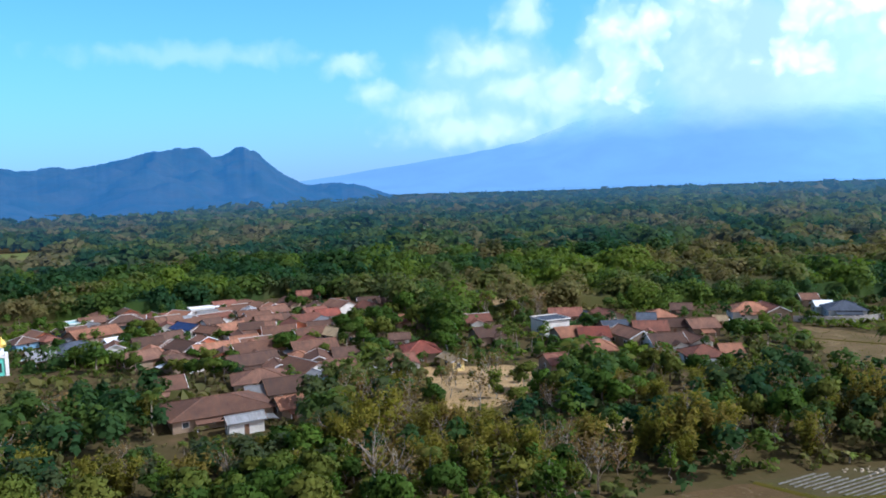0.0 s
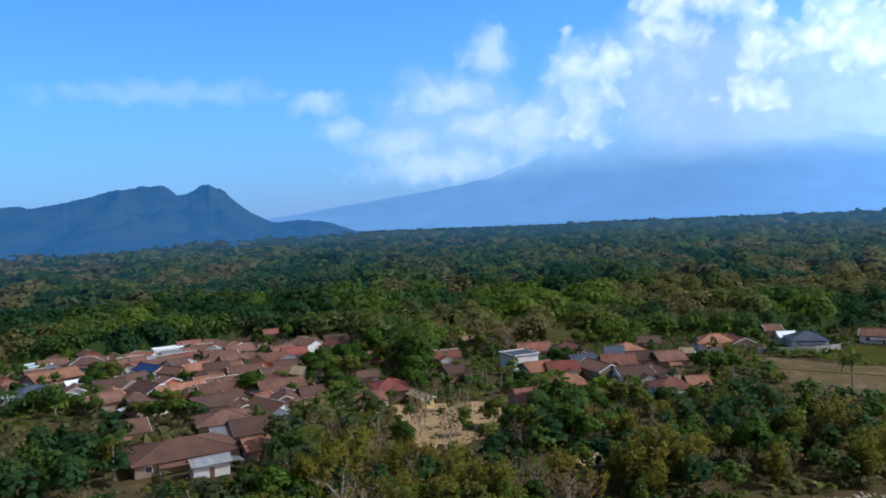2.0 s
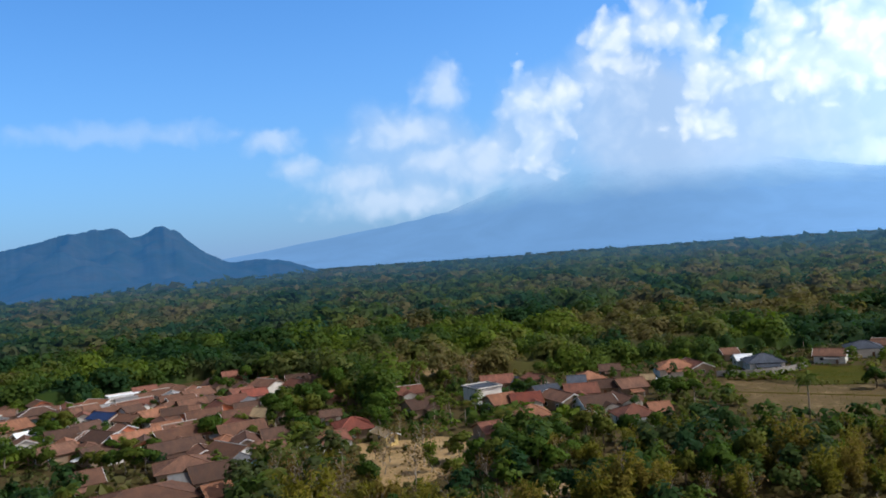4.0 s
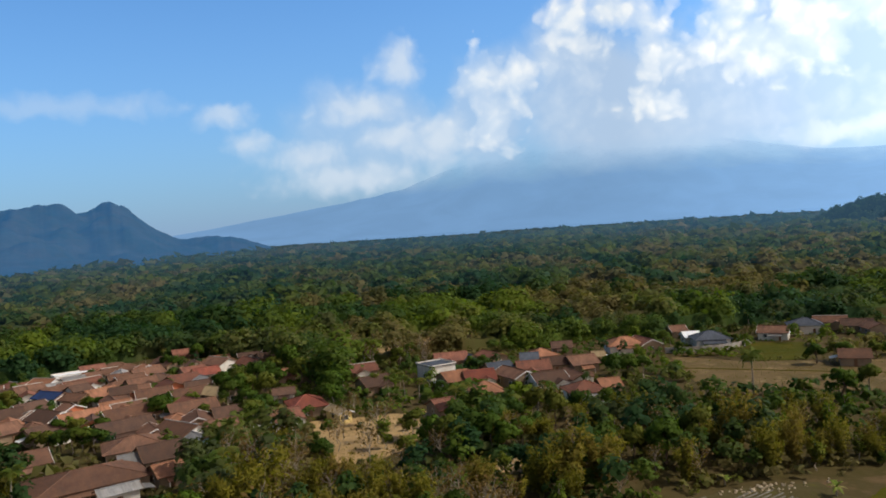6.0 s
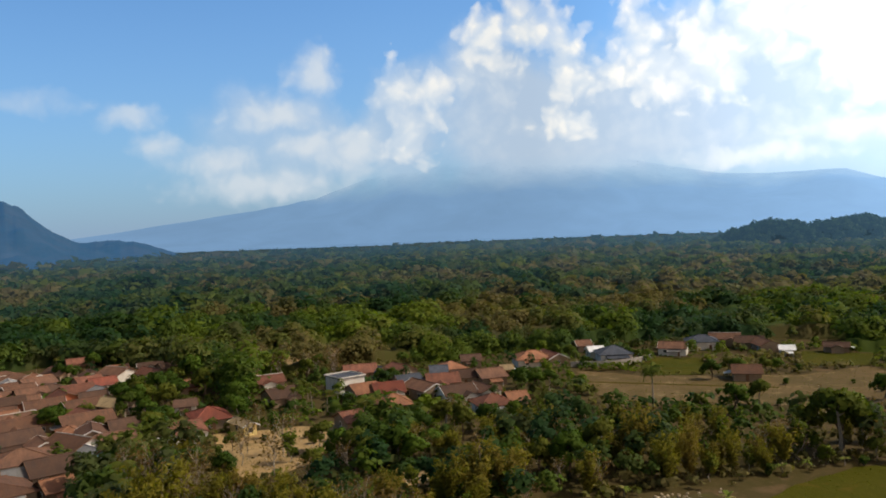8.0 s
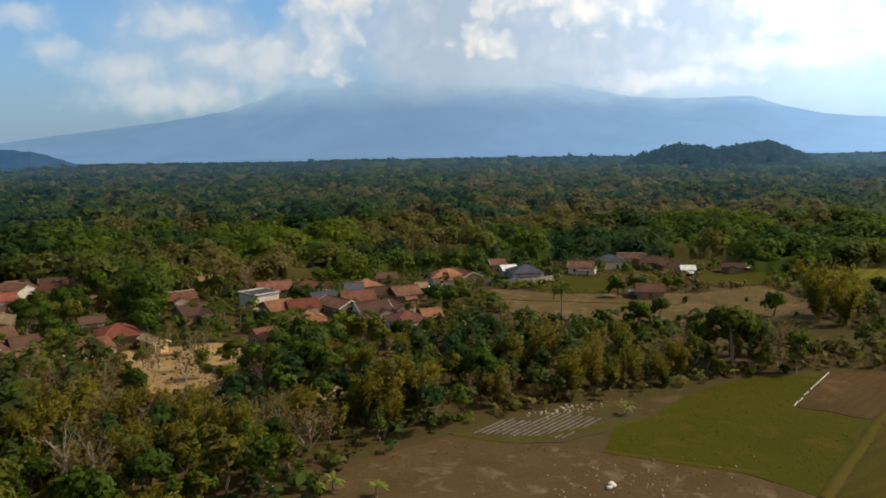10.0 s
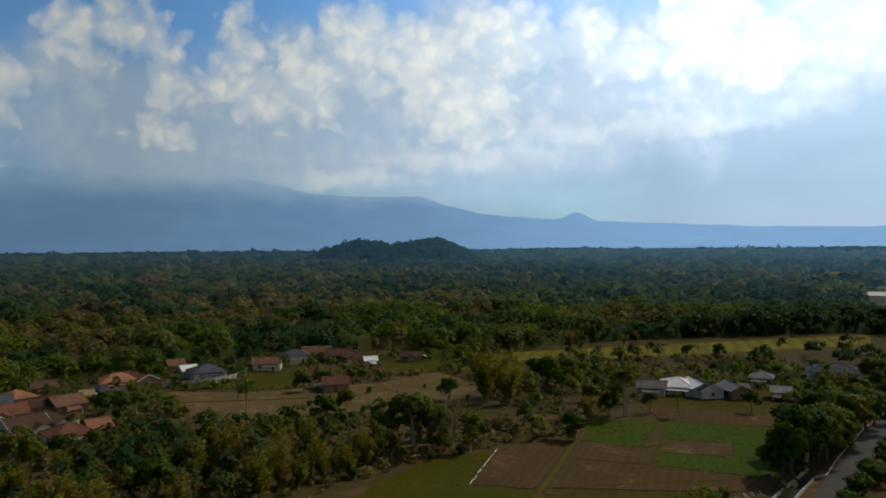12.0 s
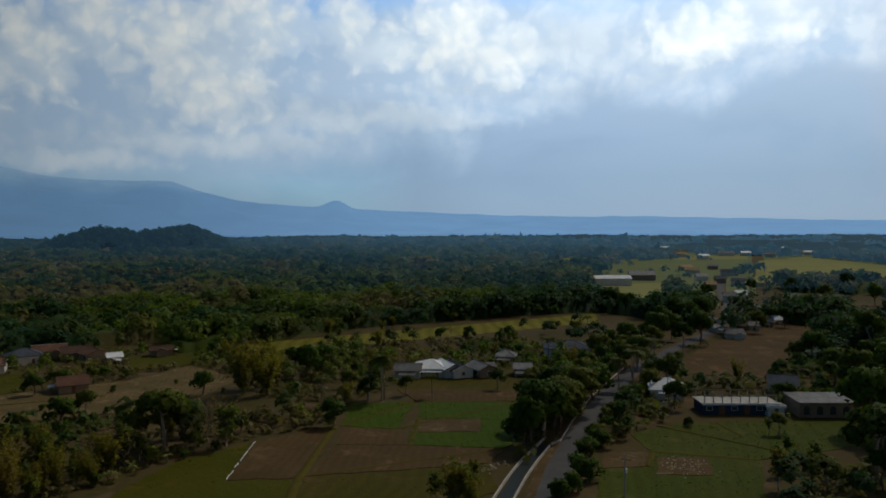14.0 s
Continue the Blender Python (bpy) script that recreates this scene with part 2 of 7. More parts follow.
def roof_material(key, base, other):
    """Clay tile courses or metal sheet ribs, with weathering."""
    name = "roof_" + key
    if name in MATS:
        return MATS[name]
    m = material(name, base, other, 0.3, 0.8, 0.0, 9.0, 0.06 if key in ("white", "teal") else 0.3)
    nt = m.node_tree
    bsdf = nt.nodes["Principled BSDF"]
    tc = nt.nodes.new("ShaderNodeTexCoord")
    w = nt.nodes.new("ShaderNodeTexWave")
    w.bands_direction = "Y"
    w.inputs["Scale"].default_value, w.inputs["Distortion"].default_value = 1.15, 0.6
    link(nt, tc.outputs["Object"], w.inputs["Vector"])
    w2 = nt.nodes.new("ShaderNodeTexWave")
    w2.bands_direction = "X"
    w2.inputs["Scale"].default_value = 1.3
    link(nt, tc.outputs["Object"], w2.inputs["Vector"])
    b = nt.nodes.new("ShaderNodeBump")
    b.inputs["Strength"].default_value, b.inputs["Distance"].default_value = 0.6, 0.06
    link(nt, math_node(nt, "ADD", w.outputs[1], math_node(nt, "MULTIPLY", w2.outputs[1], 0.7)), b.inputs["Height"])
    link(nt, b.outputs[0], bsdf.inputs["Normal"])
    col = bsdf.inputs["Base Color"].links[0].from_socket
    streak = noise_node(nt, None, 1.0, 4.0, 0.6)
    sn = streak.node
    mp = nt.nodes.new("ShaderNodeMapping")
    mp.inputs["Scale"].default_value = (1.6, 0.25, 0.25)
    link(nt, tc.outputs["Object"], mp.inputs[0])
    link(nt, mp.outputs[0], sn.inputs["Vector"])
    col = mix_node(nt, ramp_node(nt, streak, [(0.42, 0.0), (0.7, 0.25 if key in ("white", "teal") else 0.65)]), col, tuple(0.35 * c + 0.02 for c in base))
    link(nt, col, bsdf.inputs["Base Color"])
    return m


def leaf_material(key, dark, light, dry, use_tint=False, translucent=0.32, haze_glow=0.0):
    """Leaves: hue by tree, and by leaf."""
    name = "leaf_" + key
    if name in MATS:
        return MATS[name]
    m = bpy.data.materials.new(name)
    m.use_nodes = True
    nt = m.node_tree
    nt.nodes.clear()
    geo = nt.nodes.new("ShaderNodeNewGeometry")
    if use_tint:
        at = nt.nodes.new("ShaderNodeAttribute")
        at.attribute_name = "tint"
        tree = at.outputs["Fac"]
        at2 = nt.nodes.new("ShaderNodeAttribute")
        at2.attribute_name = "dry"
        dryness = at2.outputs["Fac"]
    else:
        tree = nt.nodes.new("ShaderNodeObjectInfo").outputs["Random"]
        dryness = math_node(nt, "FRACT", math_node(nt, "MULTIPLY", tree, 7.31))
    leaf = geo.outputs["Random Per Island"]
    col = mix_node(nt, tree, dark, light)
    col = mix_node(nt, ramp_node(nt, dryness, [(0.55, 0.0), (1.0, 0.85)]), col, dry)
    k = math_node(nt, "MULTIPLY_ADD", leaf, 0.24 if use_tint else 0.4, 0.88 if use_tint else 0.8)
    col = mix_node(nt, 1.0, col, combine(nt, k, k, math_node(nt, "MULTIPLY", k, 0.9)), "MULTIPLY")
    dif = nt.nodes.new("ShaderNodeBsdfPrincipled")
    dif.inputs["Roughness"].default_value, dif.inputs["Specular IOR Level"].default_value = 0.7, 0.06
    link(nt, col, dif.inputs["Base Color"])
    tr = nt.nodes.new("ShaderNodeBsdfTranslucent")
    link(nt, mix_node(nt, 1.0, col, (1.1, 1.2, 0.6), "MULTIPLY"), tr.inputs[0])
    mx = nt.nodes.new("ShaderNodeMixShader")
    mx.inputs[0].default_value = translucent
    link(nt, dif.outputs[0], mx.inputs[1])
    link(nt, tr.outputs[0], mx.inputs[2])
    last = mx.outputs[0]
    if haze_glow:                                   # far woods: blue haze painted in as emission, thicker with distance
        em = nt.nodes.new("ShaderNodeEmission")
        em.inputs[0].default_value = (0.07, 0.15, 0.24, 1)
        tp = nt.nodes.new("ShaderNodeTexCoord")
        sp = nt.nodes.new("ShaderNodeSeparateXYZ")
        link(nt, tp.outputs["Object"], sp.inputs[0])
        # haze emission is stronger on the sunny side
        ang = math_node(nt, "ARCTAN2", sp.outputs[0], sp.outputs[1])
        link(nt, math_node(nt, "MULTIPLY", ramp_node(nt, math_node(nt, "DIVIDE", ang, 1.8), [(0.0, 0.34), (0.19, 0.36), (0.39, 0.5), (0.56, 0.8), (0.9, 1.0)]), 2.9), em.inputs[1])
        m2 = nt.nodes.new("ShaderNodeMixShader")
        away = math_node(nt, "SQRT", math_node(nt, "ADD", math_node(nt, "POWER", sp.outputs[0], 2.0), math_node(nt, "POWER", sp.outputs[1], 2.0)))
        link(nt, math_node(nt, "MULTIPLY", math_node(nt, "DIVIDE", math_node(nt, "SUBTRACT", away, 420.0), 1500.0, clamp=True), haze_glow), m2.inputs[0])
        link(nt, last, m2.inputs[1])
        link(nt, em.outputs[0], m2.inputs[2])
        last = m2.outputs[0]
    out = nt.nodes.new("ShaderNodeOutputMaterial")
    link(nt, last, out.inputs[0])
    MATS[name] = m
    return m


ROOF = {
    "orange": ((0.35, 0.165, 0.095), (0.22, 0.105, 0.06)), "brown": ((0.20, 0.105, 0.066), (0.115, 0.064, 0.045)),
    "umber": ((0.125, 0.073, 0.05), (0.085, 0.052, 0.04)), "red": ((0.23, 0.10, 0.065), (0.14, 0.063, 0.045)),
    "scarlet": ((0.27, 0.085, 0.055), (0.17, 0.06, 0.045)), "slate": ((0.085, 0.095, 0.115), (0.055, 0.063, 0.08)),
    "navy": ((0.025, 0.045, 0.12), (0.02, 0.035, 0.085)), "zinc": ((0.26, 0.26, 0.26), (0.17, 0.155, 0.14)),
    # tan also serves far brown roofs, paled to stand for haze
    "white": ((0.82, 0.83, 0.84), (0.7, 0.7, 0.68)), "teal": ((0.34, 0.54, 0.50), (0.25, 0.40, 0.37)), "tan": ((0.36, 0.27, 0.15), (0.28, 0.2, 0.11)),
}
WALL = {
    "white": ((0.70, 0.67, 0.61), (0.5, 0.46, 0.39)), "tan": ((0.30, 0.22, 0.145), (0.2, 0.145, 0.098)), "blue": ((0.22, 0.36, 0.48), (0.17, 0.28, 0.38)),
    "yellow": ((0.75, 0.58, 0.22), (0.62, 0.47, 0.2)), "orange": ((0.5, 0.17, 0.08), (0.4, 0.13, 0.07)), "green": ((0.18, 0.55, 0.42), (0.14, 0.45, 0.35)),
}


def roof_mat(key):
    return roof_material(key, *ROOF[key])


def wall_mat(key):
    return material("plaster_" + key, *WALL[key], 0.5, 0.9, 0.15, 7.0)


BARK = material("bark", (0.16, 0.12, 0.085), (0.09, 0.065, 0.045), 1.2, 0.95, 0.5)
PALE_BARK = material("pale_bark", (0.34, 0.29, 0.22), (0.2, 0.16, 0.12), 1.2, 0.95, 0.5)
GLASS = material("dark_glass", (0.03, 0.035, 0.04), (0.05, 0.055, 0.06), 0.5, 0.15, 0.0)
TIMBER = material("timber", (0.2, 0.11, 0.06), (0.13, 0.075, 0.045), 2.0, 0.7, 0.2)
CONCRETE = material("concrete", (0.40, 0.38, 0.34), (0.26, 0.24, 0.21), 0.6, 0.9, 0.3)
WHITE_PAINT = material("white_paint", (0.8, 0.79, 0.76), (0.6, 0.58, 0.53), 0.8, 0.8, 0.2)
ASPHALT = material("asphalt", (0.095, 0.092, 0.09), (0.068, 0.066, 0.064), 0.15, 0.85, 0.3, 20)
SOIL = material("dry_soil", (0.092, 0.0576, 0.0232), (0.064, 0.0416, 0.0168), 0.05, 0.95, 0.6, 14, third=(0.16, 0.10, 0.052), rows=(66, 0.16, 0.12))
PALE_SOIL = material("pale_soil", (0.15, 0.1, 0.046), (0.08, 0.062, 0.024), 0.07, 0.95, 0.6, 14, third=(0.24, 0.17, 0.088))
SAND = material("sandy_clearing", (0.40, 0.27, 0.125), (0.25, 0.165, 0.075), 0.09, 0.95, 0.6, 12, third=(0.14, 0.105, 0.045))
STUBBLE = material("stubble_field", (0.108, 0.0704, 0.032), (0.072, 0.048, 0.0208), 0.09, 0.95, 0.6, 12, third=(0.19, 0.145, 0.085))
BED_SOIL = material("grey_bed_soil", (0.084, 0.0656, 0.032), (0.06, 0.0512, 0.0176), 0.15, 0.95, 0.6, 10, third=(0.08, 0.078, 0.016))
RICE = material("rice_field", (0.046, 0.05, 0.0035), (0.064, 0.06, 0.005), 0.05, 0.9, 0.8, 30, third=(0.095, 0.066, 0.010), rows=(12, 0.12, 0.05))
OLIVE = material("olive_field", (0.0528, 0.048, 0.0056), (0.0656, 0.0512, 0.008), 0.05, 0.9, 0.8, 30, third=(0.095, 0.06, 0.018), rows=(75, 0.1, 0.15))
MEADOW = material("meadow", (0.0432, 0.0592, 0.0048), (0.0592, 0.064, 0.008), 0.05, 0.9, 0.8, 30, third=(0.095, 0.085, 0.022), rows=(75, 0.1, 0.15))
GREEN = material("green_rice_field", (0.041, 0.072, 0.004), (0.055, 0.078, 0.006), 0.06, 0.9, 0.8, 30, third=(0.055, 0.06, 0.008), rows=(55, 0.12, 0.15))
RIPE = material("ripe_rice_field", (0.15, 0.125, 0.014), (0.11, 0.105, 0.013), 0.03, 0.9, 0.8, 30, third=(0.08, 0.10, 0.015), rows=(62, 0.05, 0.35))
BUND = material("bund_earth", (0.085, 0.066, 0.012), (0.066, 0.058, 0.008), 0.3, 0.95, 0.6)
GROUND = material("wild_ground", (0.085, 0.06, 0.028), (0.055, 0.047, 0.015), 0.035, 0.95, 0.7, 18, third=(0.125, 0.08, 0.042))


# ---------------------------------------------------------------- mesh helpers
def part(name, bm, mat, parent=None, label=""):
    me = bpy.data.meshes.new(name)
    bm.to_mesh(me)
    bm.free()
    me.materials.append(mat)
    ob = new(name, me)
    ob.parent = parent
    if label:
        ob["label"] = label
    return ob


def share(name, me, parent, m=None):
    ob = new(name, me)
    ob.parent = parent
    if m is not None:
        ob.matrix_basis = m
    return ob


def thing(name, m, label, category, group="", kind=""):
    ob = new(name)
    ob.matrix_basis = m
    ob.empty_display_size = 0.5
    return tagged(ob, label, category, group, kind)


def box(bm, cx, cy, z0, sx, sy, sz, rot=0.0, bevel=0.0):
    m = Matrix.Translation((cx, cy, z0 + sz / 2)) @ Matrix.Rotation(radians(rot), 4, "Z") @ Matrix.Diagonal((sx, sy, sz, 1))
    r = bmesh.ops.create_cube(bm, size=1.0, matrix=m)
    if bevel:
        es = list({e for v in r["verts"] for e in v.link_edges})
        bmesh.ops.bevel(bm, geom=es, offset=bevel, segments=1, affect="EDGES")
    return bm


def slab(bm, pts, thick):
    """A flat piece with the corners pts (anticlockwise from above), thick downwards."""
    up = [bm.verts.new(p) for p in pts]
    lo = [bm.verts.new((p[0], p[1], p[2] - thick)) for p in pts]
    n = len(pts)
    bm.faces.new(up)
    bm.faces.new(lo[::-1])
    for i in range(n):
        j = (i + 1) % n
        bm.faces.new((lo[i], lo[j], up[j], up[i]))
    return bm


def tube(bm, pts, radii, sides=6):
    rings = []
    for i, (p, r) in enumerate(zip(pts, radii)):
        a = Vector(pts[max(i - 1, 0)])
        b = Vector(pts[min(i + 1, len(pts) - 1)])
        q = (b - a).to_track_quat("Z", "Y")
        rings.append([bm.verts.new(Vector(p) + q @ Vector((r * math.cos(k * math.tau / sides), r * math.sin(k * math.tau / sides), 0))) for k in range(sides)])
    for r0, r1 in zip(rings, rings[1:]):
        for k in range(sides):
            bm.faces.new((r0[k], r0[(k + 1) % sides], r1[(k + 1) % sides], r1[k]))
    bm.faces.new(rings[-1])
    return bm


def quads_mesh(name, quads, mat, tint=None, dry=None):
    """A mesh of loose quads from an array (n, 4, 3); a fifth row gives the normal of the crown's surface there."""
    n = len(quads)
    quads = np.asarray(quads, np.float32)
    shade = None
    if quads.shape[1] == 5:
        shade, quads = quads[:, 4], quads[:, :4].copy()
        face = np.cross(quads[:, 1] - quads[:, 0], quads[:, 3] - quads[:, 0])
        turn = (face * shade).sum(1) < 0
        quads[turn] = quads[turn][:, ::-1]
    me = bpy.data.meshes.new(name)
    me.vertices.add(4 * n)
    me.vertices.foreach_set("co", np.asarray(quads, np.float32).ravel())
    me.loops.add(4 * n)
    me.loops.foreach_set("vertex_index", np.arange(4 * n, dtype=np.int32))
    me.polygons.add(n)
    me.polygons.foreach_set("loop_start", np.arange(0, 4 * n, 4, dtype=np.int32))
    for key, values in (("tint", tint), ("dry", dry)):
        if values is not None:
            me.attributes.new(key, "FLOAT", "FACE").data.foreach_set("value", np.asarray(values, np.float32))
    if shade is not None:
        me.polygons.foreach_set("use_smooth", np.ones(n, bool))
        me.attributes.new("custom_normal", "FLOAT_VECTOR", "POINT").data.foreach_set("vector", np.repeat(shade, 4, 0).astype(np.float32).ravel())
    me.update(calc_edges=True)
    me.materials.append(mat)
    return me


def grid_mesh(name, pts, mat, smooth=True, faces=None):
    """A sheet from an array (rows, columns, 3)."""
    nr, nc = pts.shape[:2]
    idx = np.arange(nr * nc).reshape(nr, nc)
    f = np.stack([idx[:-1, :-1], idx[:-1, 1:], idx[1:, 1:], idx[1:, :-1]], -1).reshape(-1, 4)
    if faces is not None:
        f = f[faces.ravel()]
    me = bpy.data.meshes.new(name)
    me.vertices.add(nr * nc)
    me.vertices.foreach_set("co", np.asarray(pts, np.float32).ravel())
    me.loops.add(f.size)
    me.loops.foreach_set("vertex_index", f.ravel().astype(np.int32))
    me.polygons.add(len(f))
    me.polygons.foreach_set("loop_start", np.arange(0, f.size, 4, dtype=np.int32))
    me.update(calc_edges=True)
    me.materials.append(mat)
    if smooth:
        me.polygons.foreach_set("use_smooth", np.ones(len(f), bool))
    return me


def leaf_quads(rng, centre, normal, size, aspect=1.6, flat=0.6, shade=None):
    """One leaf tuft for each centre: a quad facing roughly along normal; shade: the way the crown faces there."""
    n = len(centre)
    d = normal + rng.normal(0, flat, (n, 3))
    d /= np.linalg.norm(d, axis=1)[:, None] + 1e-9
    t = np.cross(d, rng.normal(0, 1, (n, 3)))
    t /= np.linalg.norm(t, axis=1)[:, None] + 1e-9
    b = np.cross(d, t)
    s = (size * rng.uniform(0.6, 1.35, n))[:, None]
    a, c = t * s * aspect * 0.5, b * s * 0.5
    bend = d * s * 0.22
    rows = [centre - a - bend, centre + c, centre + a - bend, centre - c]
    if shade is not None:
        shade = shade + rng.normal(0, 0.16, (n, 3))
        rows.append(shade / (np.linalg.norm(shade, axis=1)[:, None] + 1e-9))
    return np.stack(rows, 1)


def outward(p, middle, up=0.3):
    """Unit vectors from the middle of a crown, raised a little."""
    o = p - np.asarray(middle, float)
    o = o / (np.linalg.norm(o, axis=-1)[..., None] + 1e-6)
    return o + np.array([0, 0, up])


def inside(poly, x, y):
    """Which of the points lie in the polygon."""
    x, y = np.asarray(x, float), np.asarray(y, float)
    r = np.zeros(x.shape, bool)
    for (x0, y0), (x1, y1) in zip(poly, poly[1:] + poly[:1]):
        c = ((y0 > y) != (y1 > y)) & (x < (x1 - x0) * (y - y0) / (y1 - y0 + 1e-12) + x0)
        r ^= c
    return r


def lumps(x, y, s, seed=0):
    """Smooth value noise on arrays, 0 to 1, with cells of s metres."""
    gx, gy = x / s + 1000.5, y / s + 1000.5
    ix, iy = np.floor(gx).astype(np.int64), np.floor(gy).astype(np.int64)
    fx, fy = gx - ix, gy - iy
    fx, fy = fx * fx * (3 - 2 * fx), fy * fy * (3 - 2 * fy)

    def h(i, j):
        k = (i * 374761393 + j * 668265263 + seed * 974634777) & 0xFFFFFFFF
        k = ((k ^ (k >> 13)) * 1274126177) & 0xFFFFFFFF
        return ((k ^ (k >> 16)) & 0xFFFF) / 65535.0
    return (h(ix, iy) * (1 - fx) + h(ix + 1, iy) * fx) * (1 - fy) + (h(ix, iy + 1) * (1 - fx) + h(ix + 1, iy + 1) * fx) * fy


def polar(az, r):
    """Degrees to the left of +y and metres to x, y."""
    a = np.radians(az)
    return -np.sin(a) * r, np.cos(a) * r


# ---------------------------------------------------------------- ground and distance
radii = np.concatenate([[0.0], np.geomspace(30, 4960, 60)])
angles = np.linspace(0, 360, 121)
gx, gy = polar(angles[None, :], radii[:, None])
ground = tagged(new("ground", grid_mesh("ground", np.stack([gx, gy, np.zeros_like(gx)], -1), GROUND)), "dry grassy ground between woods and fields", "ground", kind="structure")


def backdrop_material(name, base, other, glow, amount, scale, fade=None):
    """Far land: part ground colour, part emission painted in as haze; fade: heights between which it thins out to stand
    for cloud.
    """
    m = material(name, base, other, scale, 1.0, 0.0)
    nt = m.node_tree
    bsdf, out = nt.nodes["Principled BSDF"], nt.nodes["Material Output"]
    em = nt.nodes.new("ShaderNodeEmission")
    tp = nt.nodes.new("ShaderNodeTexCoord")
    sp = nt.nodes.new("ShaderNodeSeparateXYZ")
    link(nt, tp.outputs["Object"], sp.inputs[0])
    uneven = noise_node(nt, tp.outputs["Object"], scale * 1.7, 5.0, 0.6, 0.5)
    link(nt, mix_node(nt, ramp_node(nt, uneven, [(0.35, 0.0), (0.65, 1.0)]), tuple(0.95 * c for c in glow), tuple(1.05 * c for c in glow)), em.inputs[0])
    # the painted haze gets brighter towards the sun's side
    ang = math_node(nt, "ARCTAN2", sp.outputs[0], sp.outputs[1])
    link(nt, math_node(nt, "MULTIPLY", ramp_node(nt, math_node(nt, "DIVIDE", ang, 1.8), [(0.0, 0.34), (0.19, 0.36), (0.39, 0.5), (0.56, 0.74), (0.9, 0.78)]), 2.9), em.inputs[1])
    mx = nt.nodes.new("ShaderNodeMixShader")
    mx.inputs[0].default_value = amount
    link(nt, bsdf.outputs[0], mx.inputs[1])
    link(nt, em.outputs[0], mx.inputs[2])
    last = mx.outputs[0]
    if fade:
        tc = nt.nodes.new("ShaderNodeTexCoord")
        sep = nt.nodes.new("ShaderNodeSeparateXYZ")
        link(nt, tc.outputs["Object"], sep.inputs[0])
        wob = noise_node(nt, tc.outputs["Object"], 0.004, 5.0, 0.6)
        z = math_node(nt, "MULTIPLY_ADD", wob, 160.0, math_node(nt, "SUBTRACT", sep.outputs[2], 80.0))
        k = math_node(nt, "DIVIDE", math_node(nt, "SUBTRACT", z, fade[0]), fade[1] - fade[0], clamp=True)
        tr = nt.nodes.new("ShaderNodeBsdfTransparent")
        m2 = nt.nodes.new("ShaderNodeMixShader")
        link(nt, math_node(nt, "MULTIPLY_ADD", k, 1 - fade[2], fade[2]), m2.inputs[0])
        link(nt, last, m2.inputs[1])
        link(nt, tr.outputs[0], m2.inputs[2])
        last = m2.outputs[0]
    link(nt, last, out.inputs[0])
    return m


def mountain(name, az0, az1, crest, r_foot, r_crest, r_back, mat, label, rough, step=0.12, back=True, relief=0.5):
    """A range round the plain: crest(az) is its height in degrees seen from the plain."""
    az = np.arange(az0, az1, step)
    k = np.linspace(0, 1 if back else 0.75, 40)
    r = np.where(k < 0.75, r_foot + (r_crest - r_foot) * k / 0.75, r_crest + (r_back - r_crest) * (k - 0.75) / 0.25)
    prof = np.where(k < 0.75, (k / 0.75) ** 1.35, 1 - (np.maximum(k - 0.75, 0) / 0.25) ** 1.5)
    top = H + np.tan(np.radians(crest(az))) * r_crest
    A, R = np.meshgrid(az, r)
    x, y = polar(A, R)
    z = prof[:, None] * top[None, :]
    wave = lumps(x, y, rough, 3) + 0.5 * lumps(x, y, rough / 2.3, 5) + 0.25 * lumps(x, y, rough / 5, 7) - 0.875
    env = np.sin(np.pi * np.clip(k, 0, 1)) ** 0.7
    z = z + wave * env[:, None] * top[None, :] * relief * (1 - 0.9 * np.exp(-((k - 0.75) / 0.06) ** 2))[:, None]
    z = np.maximum(z, -2)
    return tagged(new(name, grid_mesh(name, np.stack([x, y, z], -1), mat)), label, "mountain", kind="structure")


def bumps(az, *hills):
    z = np.zeros_like(az)
    for centre, height, width in hills:
        z = np.maximum(z, height * np.exp(-np.abs((az - centre) / width) ** 2.2))
    return z


def ridge_crest(az):
    z = np.interp(az, [3.0, 4.5, 6.0, 7.0, 8.0, 9.9, 11.0, 12.0, 13.2, 14.0, 14.8, 15.6, 16.6, 17.6, 18.5, 19.4, 20.5, 21.6, 23.6, 25.7, 27.6, 29.5, 31.5, 45],
                  [-0.9, -0.3, 0.3, 0.36, 0.5, 0.4, 0.9, 1.6, 2.65, 3.05, 2.85, 2.38, 2.6, 2.76, 2.6, 2.78, 2.98, 2.62, 2.25, 1.98, 1.72, 2.0, 2.1, 1.5])
    z = np.convolve(np.pad(z, 4, "edge"), np.ones(9) / 9, "valid")
    return z + 0.10 * (lumps(az, az * 0, 0.4, 9) - 0.5) + 0.07 * (lumps(az, az * 0, 0.15, 6) - 0.5)


def volcano_crest(az):
    z = np.interp(az, [-120, -96, -86, -77, -67, -56, -51, -47, -44.6, -42.7, -38, -35, -32, -27, -21, -16, -12.3, -9.9, -6, -2, 1.5, 5, 8, 12, 40],
                  [0.2, 0.3, 0.5, 0.75, 0.85, 1.35, 1.6, 2.0, 2.6, 3.3, 3.3, 3.5, 4.1, 5.4, 7.2, 6.6, 5.2, 4.3, 2.95, 2.25, 1.8, 1.35, 0.9, 0.5, 0.4])
    return z + bumps(az, (-54.1, 0.55, 0.9)) + 0.10 * (lumps(az, az * 0, 1.1, 4) - 0.5)


